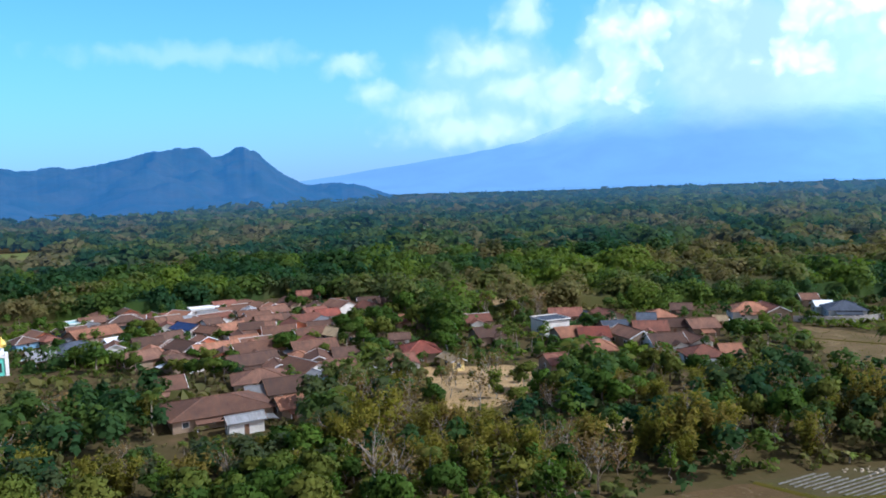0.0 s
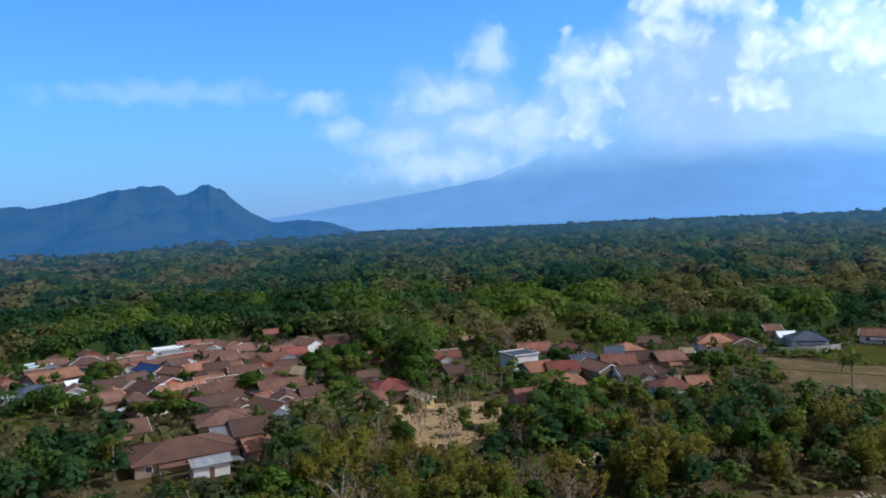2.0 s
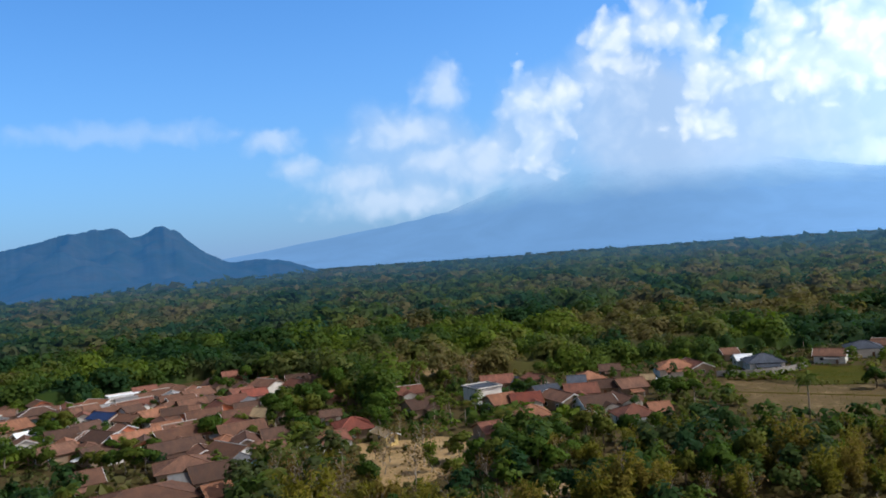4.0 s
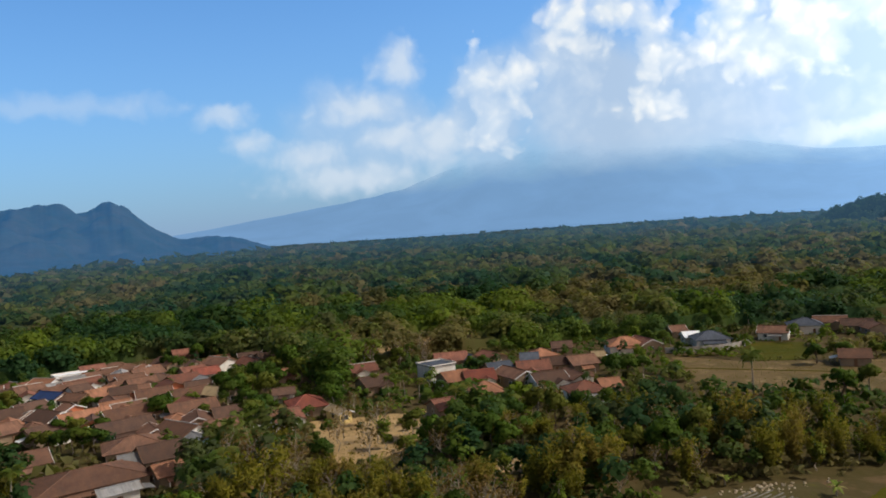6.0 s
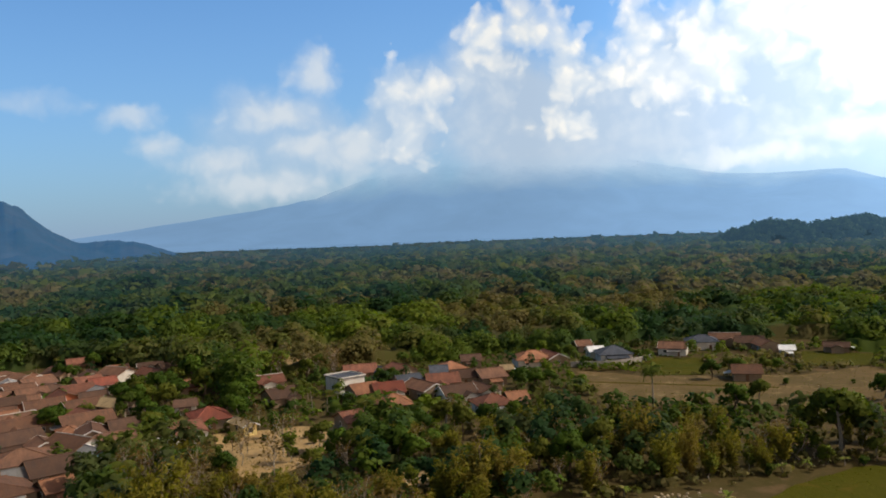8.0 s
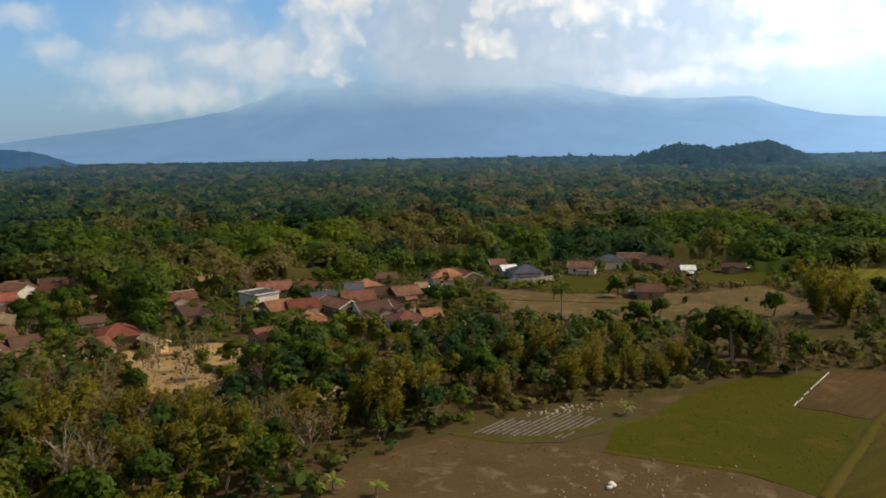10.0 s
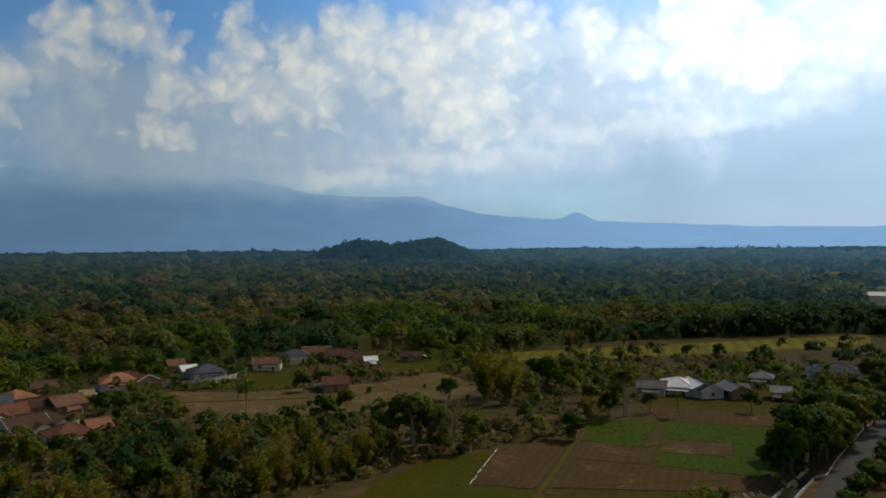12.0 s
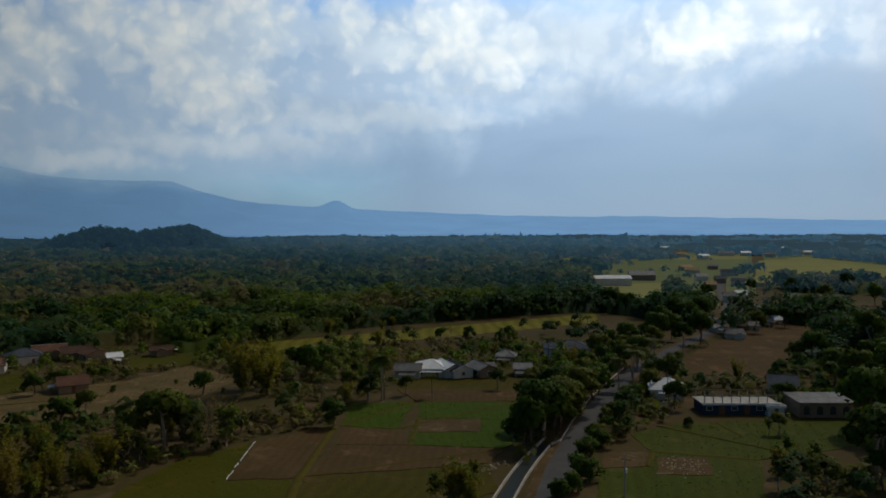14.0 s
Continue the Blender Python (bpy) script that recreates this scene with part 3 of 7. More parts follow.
# volcano and ridge owe their blue to haze painted as emission
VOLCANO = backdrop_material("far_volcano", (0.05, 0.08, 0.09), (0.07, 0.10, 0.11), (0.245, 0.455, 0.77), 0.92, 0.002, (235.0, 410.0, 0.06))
RIDGE = backdrop_material("hazed_ridge", (0.035, 0.055, 0.03), (0.095, 0.09, 0.06), (0.045, 0.185, 0.42), 0.68, 0.012)
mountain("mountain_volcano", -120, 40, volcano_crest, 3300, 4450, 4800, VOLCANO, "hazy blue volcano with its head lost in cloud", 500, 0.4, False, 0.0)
mountain("mountain_ridge", 3, 46, ridge_crest, 1560, 2900, 3150, RIDGE, "rugged wooded ridge beyond the plain, dark blue with painted haze", 190, 0.08)


def spur_crest(az):
    return np.interp(az, [25.0, 27.5, 29.0, 31.0, 35.0, 46.0], [-1.5, -1.0, -0.3, 0.25, 0.4, 0.1]) + 0.12 * (lumps(az, az * 0, 0.5, 9) - 0.5)


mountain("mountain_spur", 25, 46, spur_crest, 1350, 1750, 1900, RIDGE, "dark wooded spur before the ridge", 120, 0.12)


def far_woods():
    """Canopy of the woods beyond the first kilometre, to the foot of the mountains."""
    az = np.arange(-106, 44, 0.3)
    r = np.geomspace(1700, 4300, 48)
    A, R = np.meshgrid(az, r)
    x, y = polar(A, R)
    rng = np.random.default_rng(11)
    z = 4 + 7 * lumps(x, y, 16, 1) * lumps(x, y, 70, 2) + 5 * lumps(x, y, 9, 3) + 9 * lumps(x, y, 240, 6) * (lumps(x, y, 30, 4) > 0.35)
    z += rng.uniform(-1.2, 1.2, z.shape)
    z *= np.clip((R - 1700) / 120, 0, 1)
    # the blue cast on this canopy is haze, added as emission
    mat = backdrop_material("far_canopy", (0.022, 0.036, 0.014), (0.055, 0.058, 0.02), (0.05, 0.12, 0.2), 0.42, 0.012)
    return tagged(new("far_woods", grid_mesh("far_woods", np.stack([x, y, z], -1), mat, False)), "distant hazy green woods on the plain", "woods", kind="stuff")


far_woods()


KNOLL = polar(-40.6, 1500.0)


def knoll_place(a, k):
    """A point of the low hill by angle and share of its radius, and its height there."""
    s, c = math.sin(radians(40.6)), math.cos(radians(40.6))
    u, v = 162 * k * np.cos(a), 90 * k * np.sin(a)
    x, y = KNOLL[0] + u * c + v * s, KNOLL[1] - u * s + v * c
    return x, y, 40 * (1 - k ** 2.2) * (0.45 + 0.3 * lumps(x, y, 50, 8) + 0.75 * np.abs(k * np.cos(a)) ** 0.8) - 0.5


def knoll():
    """A low wooded hill in the plain."""
    A, K = np.meshgrid(np.radians(np.linspace(0, 360, 49)), np.linspace(0, 1, 12))
    # a quarter of the hill's colour is haze painted as emission
    mat = backdrop_material("hazed_knoll_scrub", (0.022, 0.05, 0.026), (0.05, 0.07, 0.025), (0.07, 0.15, 0.24), 0.25, 0.02)
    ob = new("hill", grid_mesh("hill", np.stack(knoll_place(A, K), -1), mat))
    return tagged(ob, "low round hill covered with dark trees", "hill", kind="structure")


knoll()

# far fields, with a little emission mixed in as painted haze
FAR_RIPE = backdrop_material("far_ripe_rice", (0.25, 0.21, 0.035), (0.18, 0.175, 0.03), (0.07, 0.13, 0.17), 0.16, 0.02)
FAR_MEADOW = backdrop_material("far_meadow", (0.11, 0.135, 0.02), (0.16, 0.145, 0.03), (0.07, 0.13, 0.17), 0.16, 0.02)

# ---------------------------------------------------------------- fields
FIELDS = []


CROPS = []


def ragged(corners, amount):
    """The outline with uneven edges."""
    out = []
    for (x0, y0), (x1, y1) in zip(corners, corners[1:] + corners[:1]):
        n = max(1, min(24, int(math.hypot(x1 - x0, y1 - y0) / 3.0)))
        for i in range(n):
            k = i / n
            out.append((x0 + (x1 - x0) * k + random.gauss(0, amount), y0 + (y1 - y0) * k + random.gauss(0, amount)))
    return out


def field(name, mat, label, *corners, lift=0.06, open_ground=True):
    if open_ground:
        FIELDS.append(list(corners))
        CROPS.append((list(corners), mat.name))
    z = lift + 0.012 * (len(FIELDS) % 7)
    bm = bmesh.new()
    slab(bm, [(x, y, z) for x, y in ragged(corners, 1.0 if mat.name == "sandy_clearing" else 0.05 if "water" in mat.name else 0.28)], 0.4)
    bmesh.ops.recalc_face_normals(bm, faces=bm.faces[:])
    return tagged(part(name, bm, mat), label, "field", kind="structure")


BUNDS = []


def bund(x0, y0, x1, y1, w=0.9, h=0.13, mat=None, name="bund", label="low earth bank between two fields"):
    """A low bank with an uneven crest."""
    BUNDS.append((x0, y0, x1, y1))
    n = max(3, int(math.hypot(x1 - x0, y1 - y0) / 2.5))
    d = Vector((x1 - x0, y1 - y0, 0)).normalized()
    s = Vector((-d.y, d.x, 0))
    rows = []
    for i in range(n + 1):
        c = Vector((x0, y0, 0)).lerp(Vector((x1, y1, 0)), i / n) + s * random.uniform(-0.15, 0.15)
        hh = h * random.uniform(0.75, 1.25)
        rows.append([c - s * w, c - s * w * 0.45 + Vector((0, 0, hh + 0.07)), c + s * w * 0.45 + Vector((0, 0, hh + 0.07)), c + s * w])
    ob = new(name, grid_mesh(name, np.array([[tuple(p) for p in r] for r in rows]), mat or BUND))
    return tagged(ob, label, "bank", kind="structure")


field("field_stubble", STUBBLE, "bare harvested field with pale stubble", (26, 112.5), (46.5, 117.5), (53, 110.6), (62, 106.3), (65, 101.2), (80.3, 85.3), (84.3, 75.3), (70, 62), (55, 64), (10, 84))
field("field_beds", BED_SOIL, "grey soil field with plastic-covered beds", (47, 118), (64.3, 122.6), (80, 120.6), (81.5, 111.5), (73.3, 109), (62.4, 107), (53.4, 111))
field("field_olive", RICE, "olive green field of young crops", (66, 101.4), (73.7, 108.8), (82, 111.3), (97, 119), (114, 123), (132.6, 119.2), (109.3, 105.4), (115.6, 94.6), (84, 75.4), (80.5, 85.4))
field("field_brown", SOIL, "ploughed brown soil field", (109.8, 105.2), (133.3, 118.8), (151.5, 111), (138, 101.6), (116.3, 94.9))
field("field_brown", SOIL, "ploughed brown soil field", (118.5, 93.6), (139.2, 100.4), (146, 86.2), (153.2, 67), (142.5, 65.8))
field("field_olive", OLIVE, "patchy olive field", (117.5, 93.2), (142, 65), (128, 57), (98, 68), (86, 74.6))
field("field_brown", SOIL, "bare brown soil field", (139.5, 101.6), (152.2, 109.4), (156.6, 96.4), (146.3, 86.8))
field("field_green", GREEN, "bright green rice field", (152.9, 110), (174, 121.3), (184, 106.7), (157, 96.6))
field("field_green", GREEN, "bright green rice field", (168, 96.7), (184.3, 106.3), (197, 81), (179.6, 73.4))
field("field_brown", STUBBLE, "pale bare plot between the green fields", (167.4, 96.2), (174.6, 82.7), (163.8, 77.6), (156, 92.4))
field("field_green", GREEN, "green rice field", (146.6, 86.4), (155.6, 92.2), (163.4, 77.3), (174.4, 82.3), (179.3, 73), (164, 66), (153.8, 67.3))
field("field_brown", SOIL, "brown soil field behind the rice", (184.8, 107.2), (195.5, 120), (213, 85.8), (197.5, 81.6))
field("field_grass", OLIVE, "rough grass before the houses", (196, 120.6), (224.6, 133.3), (244, 99), (213.6, 86.2))
field("field_ripe", RIPE, "long strip of yellow ripe rice", (250, 186), (280, 204), (419, 128), (381, 114))
field("field_ripe", RIPE, "long strip of yellow ripe rice", (214, 199), (246, 222), (278, 206), (248, 187))
field("field_dry", PALE_SOIL, "dry pale field with stubble", (96, 186), (100.5, 206), (111, 243), (125.6, 223.4), (142.5, 216), (167, 203), (198, 205.5), (186, 173), (150, 160), (119, 184))
field("field_grass", RICE, "small green field beside the compound wall", (126.4, 224), (137, 243), (147, 252), (161.6, 244), (143.5, 216.6))
field("field_grass", RICE, "green field beside the hamlet", (181, 217), (199.6, 240), (217, 223), (198.4, 206))
field("field_clearing", SAND, "pale sandy clearing below the village", (-7, 203), (-5.5, 187), (-2, 165), (8.5, 161), (18, 176), (26, 186), (25, 200))
field("field_clearing", SAND, "pale rubble bank below the trees", (27, 144), (32, 153.5), (42, 154), (39.5, 145))
field("field_clearing", SAND, "bare tan bank behind the houses", (-4, 266), (12, 295), (37, 304), (57, 310), (62, 337), (41, 339), (15, 327), (-4, 296), lift=0.1)
field("field_grass", MEADOW, "green field beside the road", (192, 39), (205, 19.7), (216, 0), (193, -3), (169.9, 17.2), (165.9, 38.1), (178, 46))
field("field_brown", STUBBLE, "bare brown plot beside the road", (161, 47), (165.6, 38), (155.2, 36.4), (150, 44.6))
field("field_grass", MEADOW, "green field beside the road", (149.5, 44.4), (155, 36), (165.6, 37.4), (169.6, 16.8), (149, 14), (115, 18), (112, 36))
field("field_brown", SOIL, "broad brown field beside the road", (258, 56), (262, 26), (352, 15), (415, 12), (405, 44), (318, 54))
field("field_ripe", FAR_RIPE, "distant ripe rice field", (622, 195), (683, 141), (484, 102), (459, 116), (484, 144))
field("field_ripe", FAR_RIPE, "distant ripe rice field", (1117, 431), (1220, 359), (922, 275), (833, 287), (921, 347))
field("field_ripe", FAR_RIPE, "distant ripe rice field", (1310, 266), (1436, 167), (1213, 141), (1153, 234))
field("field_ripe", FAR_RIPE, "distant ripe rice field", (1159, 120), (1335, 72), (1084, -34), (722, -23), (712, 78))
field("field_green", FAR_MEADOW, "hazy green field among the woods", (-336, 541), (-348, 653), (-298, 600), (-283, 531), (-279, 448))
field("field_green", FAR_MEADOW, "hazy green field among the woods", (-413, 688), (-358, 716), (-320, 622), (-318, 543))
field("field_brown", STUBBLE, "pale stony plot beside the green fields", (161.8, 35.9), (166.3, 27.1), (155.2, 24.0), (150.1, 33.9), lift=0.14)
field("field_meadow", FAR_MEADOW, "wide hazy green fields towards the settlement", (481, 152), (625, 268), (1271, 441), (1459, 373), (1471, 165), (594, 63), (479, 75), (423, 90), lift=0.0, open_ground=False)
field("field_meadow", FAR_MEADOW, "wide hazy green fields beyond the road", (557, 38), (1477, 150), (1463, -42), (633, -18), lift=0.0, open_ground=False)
bund(66, 101, 82.5, 84.5); bund(47, 117.8, 54, 110.8); bund(54, 110.8, 81.5, 110.8)
bund(84, 75, 117, 94, 1.0, 0.25); bund(117, 94, 152, 111, 0.9, 0.25); bund(153, 110, 184, 107); bund(157, 96.5, 197, 81, 0.6); bund(146, 86.5, 168, 96.5); bund(119, 93.5, 153, 67, 0.6)
bund(184, 107, 197, 81); bund(196, 120.3, 213.3, 86); bund(170, 17, 166, 38.2); bund(186, 22, 198, 30, 0.4); bund(205, 20, 182, 10, 0.4); bund(155, 36.2, 166, 38); bund(178, 14, 188, 42, 0.4, 0.2)
bund(112, 242, 200, 207, 0.6); bund(105, 222, 150, 190, 0.5, 0.2)


def plastic_beds():
    """Raised beds under silver plastic film."""
    film = material("silver_film", (0.19, 0.18, 0.155), (0.075, 0.066, 0.05), 0.9, 0.7, 0.3)
    d, s = Vector((0.89, 0.455, 0)), Vector((0.455, -0.89, 0))
    rng = random.Random(3)
    for i in range(14):
        k = i / 13
        start = Vector((50.0, 116.6, 0)).lerp(Vector((62.5, 108.6, 0)), k) + d * rng.uniform(0, 1.0)
        length = (9.0 if i < 5 else 17.5 - 3 * k) * rng.uniform(0.85, 1.0)
        n = 16
        prof = [(-0.2, 0.08), (-0.14, 0.18), (0.0, 0.22), (0.14, 0.18), (0.2, 0.08)]
        rows = []
        for j in range(n + 1):
            p = start + d * (length * j / n) + s * rng.uniform(-0.06, 0.06)
            rows.append([tuple(p + s * u * rng.uniform(0.75, 1.15) + Vector((0, 0, h * rng.uniform(0.8, 1.1)))) for u, h in prof])
        tagged(new("plant_bed", grid_mesh("plant_bed", np.array(rows), film)), "long low bed covered in silver plastic film", "plant bed", "beds in the grey field")


plastic_beds()

# ---------------------------------------------------------------- road, canal, kerb
ROAD = [(60, 28), (90, 37), (128.6, 48.0), (142, 51.5), (161.7, 55.3), (182.3, 58.2), (215.5, 63.0), (261.4, 66.2), (309, 63), (365, 58.5), (411, 58), (500, 70), (607, 90), (760, 112), (1000, 120)]


def smooth_line(pts, step=4.0):
    p = np.array(pts, float)
    s = np.concatenate([[0], np.cumsum(np.hypot(*np.diff(p, axis=0).T))])
    t = np.arange(0, s[-1], step)
    q = np.stack([np.interp(t, s, p[:, 0]), np.interp(t, s, p[:, 1])], 1)
    for _ in range(12):
        q[1:-1] = 0.25 * q[:-2] + 0.5 * q[1:-1] + 0.25 * q[2:]
    return q


def strip(name, line, offsets, heights, mat, label, category, ragged=0.0):
    t = np.gradient(line, axis=0)
    t /= np.linalg.norm(t, axis=1)[:, None]
    nrm = np.stack([-t[:, 1], t[:, 0]], 1)
    rng = np.random.default_rng(5)
    rows = [np.stack([line[:, 0] + nrm[:, 0] * (o + j), line[:, 1] + nrm[:, 1] * (o + j), np.full(len(line), h)], 1)
            for o, h in zip(offsets, heights) for j in [rng.uniform(-ragged, ragged, len(line)) if o in (offsets[0], offsets[-1]) else 0.0]]
    return tagged(new(name, grid_mesh(name, np.stack(rows, 1), mat, False)), label, category, kind="structure")


road_line = smooth_line(ROAD)
strip("verge", road_line, [-5.0, -3.4, 2.4, 4.2], [0.02, 0.16, 0.16, 0.02], STUBBLE, "dusty earth verge along the road", "verge", 0.4)
strip("road", road_line, [-3.1, -1.5, -0.3, 1.0, 2.2], [0.17, 0.2, 0.22, 0.2, 0.17], ASPHALT, "narrow grey asphalt road between trees", "road", 0.2)


PALE_CONCRETE = material("pale_concrete", (0.5, 0.47, 0.42), (0.28, 0.26, 0.22), 0.7, 0.9, 0.3)


def wall_run(name, pts, w, h, mat, label, category, step=3.0):
    """A low wall along a line, of cast pieces that are slightly out of line."""
    p = smooth_line(pts, step) if len(pts) > 2 else np.array([np.array(pts[0]) + (np.array(pts[1]) - np.array(pts[0])) * k for k in np.linspace(0, 1, max(2, int(math.dist(*pts) / step) + 1))])
    root = thing(name, pose(*p[0], 0), label, category, kind="structure")
    for a, b in zip(p, p[1:]):
        l, m = math.dist(a, b), (a + b) / 2 - p[0]
        bm = box(bmesh.new(), m[0], m[1], -0.1, l - 0.03, w, h + 0.1 + random.uniform(-0.03, 0.03), math.degrees(math.atan2(b[1] - a[1], b[0] - a[0])) + random.uniform(-0.5, 0.5), 0.02)
        part("wall_section", bm, mat, root)
    return root


wall_run("canal_wall_north", [(112, 53.5), (140.5, 59.6), (161.3, 61.7), (166, 62)], 0.3, 0.6, PALE_CONCRETE, "pale concrete wall of the roadside canal", "canal wall")
wall_run("canal_wall_south", [(112, 49.8), (139.5, 56.0), (160.8, 58.9)], 0.3, 0.6, PALE_CONCRETE, "pale concrete wall of the roadside canal", "canal wall")
wall_run("canal_crossing", [(160.8, 58.9), (163.6, 57.9)], 0.3, 0.6, PALE_CONCRETE, "pale concrete wall where the canal passes under the road", "canal wall", 1.5)
wall_run("road_kerb", [(163.6, 57.9), (182, 61.4), (215, 66.2), (236, 67.6), (262, 69.6)], 0.3, 0.4, PALE_CONCRETE, "weathered white kerb wall beside the road", "kerb")
water = material("canal_water", (0.02, 0.03, 0.035), (0.03, 0.035, 0.032), 0.2, 0.55, 0.05)
field("canal_water", water, "dark still water in a narrow canal", (112, 50.4), (139.4, 56.6), (160.6, 59.4), (160.9, 61.2), (140.6, 59), (112, 53))


def white_pipe():
    """A line of white sheet edging along the field's bank."""
    d = Vector((133.0 - 109.8, 119.0 - 105.6, 0))
    root = thing("field_edging", pose(109.8, 105.6, 0), "white plastic sheet edging along a field bank", "edging")
    n = 18
    for i in range(n):
        if i in (4, 7):
            continue
        bm = bmesh.new()
        c = d * ((i + 0.5) / n)
        box(bm, c.x + random.uniform(-0.1, 0.1), c.y + random.uniform(-0.1, 0.1), 0.1, d.length / n * random.uniform(0.7, 0.95), 0.16, random.uniform(0.1, 0.24), math.degrees(math.atan2(d.y, d.x)) + random.uniform(-2, 2), 0.05)
        part("sheet", bm, WHITE_PAINT, root)
    return root


white_pipe()

# ---------------------------------------------------------------- houses
HOUSES = []
ROOF_WORDS = {"orange": "orange clay tile", "brown": "brown clay tile", "umber": "dark brown clay tile", "red": "red clay tile", "scarlet": "bright red tile", "slate": "dark grey tile",
              "navy": "dark blue metal", "zinc": "grey metal sheet", "white": "white metal sheet", "teal": "pale teal metal", "tan": "tan tile"}
WALL_WORDS = {"white": "white plastered", "tan": "unpainted tan", "blue": "blue painted", "yellow": "yellow painted", "orange": "orange painted", "green": "green painted"}


def house(x, y, L, D, rot, roof, style, wall, h):
    """A village house: L along the ridge, D across, h to the eaves."""
    far = math.hypot(x, y) > 420
    HOUSES.append((x, y, 0.5 * math.hypot(L, D) + 1.0))
    kind = "warehouse" if L > 25 else "house"
    root = thing(kind, pose(x, y, 0, 0, 0, rot),
                 f"{WALL_WORDS[wall]} {kind} with a {'flat' if style == 'flat' else 'hipped' if style == 'hip' else 'gabled'} {ROOF_WORDS[roof]} roof", kind, "houses of the settlement")
    edge = random.random()
    o, pitch, th = 0.7, 0.44 if D < 10.5 else 0.34 if D < 15 else 0.26, 0.14
    hl, hd, hr = L / 2, D / 2, h + D / 2 * pitch
    bw = box(bmesh.new(), 0, 0, -0.1, L, D, h + 0.1)
    if style == "gable":
        for sx in (-1, 1):
            v = [bw.verts.new((sx * (hl - k), yy, zz)) for k in (0, 0.2) for yy, zz in ((-hd, h), (hd, h), (0, hr - 0.05))]
            for f in ((0, 1, 2), (3, 5, 4), (0, 2, 5, 3), (1, 4, 5, 2), (0, 3, 4, 1)):
                bw.faces.new([v[i] for i in f])
        bmesh.ops.recalc_face_normals(bw, faces=bw.faces[:])
    part("wall", bw, wall_mat(wall), root)
    rm = roof_mat(roof)
    ez = h - o * pitch + 0.16
    if style == "flat":
        part("roof", box(bmesh.new(), 0, 0, h, L + 0.7, D + 0.7, 0.22, 0, 0.03), rm, root)
        for sx, sy, cx, cy in ((L + 0.7, 0.15, 0, hd + 0.27), (L + 0.7, 0.15, 0, -hd - 0.27), (0.15, D + 0.4, hl + 0.27, 0), (0.15, D + 0.4, -hl - 0.27, 0)):
            part("parapet", box(bmesh.new(), cx, cy, h + 0.22, sx, sy, 0.35), wall_mat(wall), root)
    elif style == "gable":
        e = hl + 0.55
        for s in (-1, 1):
            pts = [(-e, s * (hd + o), ez), (e, s * (hd + o), ez), (e, 0, hr + 0.16), (-e, 0, hr + 0.16)]
            part("roof_slope", slab(bmesh.new(), pts if s < 0 else pts[::-1], th), rm, root)
        if not far:
            part("ridge_cap", tube(bmesh.new(), [(-e, 0, hr + 0.14), (e, 0, hr + 0.14)], [0.16, 0.16], 6), PALE_CONCRETE if random.random() < 0.12 else rm, root)
            for sx in (-1, 1):
                for s in (-1, 1):
                    bm = slab(bmesh.new(), [(sx * e - 0.04, s * (hd + o), ez + 0.05), (sx * e + 0.04, s * (hd + o), ez + 0.05), (sx * e + 0.04, 0, hr + 0.21), (sx * e - 0.04, 0, hr + 0.21)][::-s], 0.26)
                    bmesh.ops.recalc_face_normals(bm, faces=bm.faces[:])
                    part("bargeboard", bm, WHITE_PAINT if edge < 0.25 else TIMBER, root)
    else:
        k = max(hl - hd, 0.4)
        caps = PALE_CONCRETE if roof in ("brown", "umber") and random.random() < 0.2 else rm
        e, f = hl + o, hd + o
        a, b = (-k, 0, hr + 0.16), (k, 0, hr + 0.16)
        c0, c1, c2, c3 = (-e, -f, ez), (e, -f, ez), (e, f, ez), (-e, f, ez)
        for pts in ((c0, c1, b, a), (c2, c3, a, b), (c1, c2, b), (c3, c0, a)):
            part("roof_slope", slab(bmesh.new(), pts, th), rm, root)
        if not far:
            for p, q in ((a, b), (a, c0), (a, c3), (b, c1), (b, c2)):
                part("ridge_cap", tube(bmesh.new(), [p, q], [0.14, 0.14], 6), caps, root)
    if not far and edge > 0.62 and style == "gable":      # a sheet roof over the side yard
        sx, w, l = random.choice((-1, 1)), random.uniform(1.8, 3.2), random.uniform(2.5, 4.5)
        pts = [(sx * (hl + 0.1), -l / 2, h - 0.15), (sx * (hl + w), -l / 2, h - 0.7), (sx * (hl + w), l / 2, h - 0.7), (sx * (hl + 0.1), l / 2, h - 0.15)]
        part("awning", slab(bmesh.new(), pts if sx > 0 else pts[::-1], 0.06), roof_mat(random.choice(("white", "zinc", "white"))), root)
        for yy in (-l / 2 + 0.1, l / 2 - 0.1):
            part("post", box(bmesh.new(), sx * (hl + w - 0.12), yy, -0.1, 0.1, 0.1, h - 0.65), TIMBER, root)
    dice_h = random.Random(int(97 * x + 31 * y))
    if not far and style == "gable" and L > 6.5 and dice_h.random() < 0.42:      # a wing with its own gable to the front
        w, go, cx = dice_h.uniform(3.2, 4.4), dice_h.uniform(1.2, 2.6), dice_h.uniform(-0.25, 0.25) * L
        hw, wr, y0, y1 = h - 0.25, h - 0.25 + w / 2 * pitch, -hd - go, -0.2
        bg = box(bmesh.new(), cx, -hd - go / 2, -0.1, w, go, hw + 0.1)
        v = [bg.verts.new((cx + u, yy, zz)) for yy in (y0, y0 + 0.2) for u, zz in ((-w / 2, hw), (w / 2, hw), (0, wr))]
        for f in ((0, 1, 2), (3, 5, 4), (0, 2, 5, 3), (1, 4, 5, 2)):
            bg.faces.new([v[i] for i in f])
        bmesh.ops.recalc_face_normals(bg, faces=bg.faces[:])
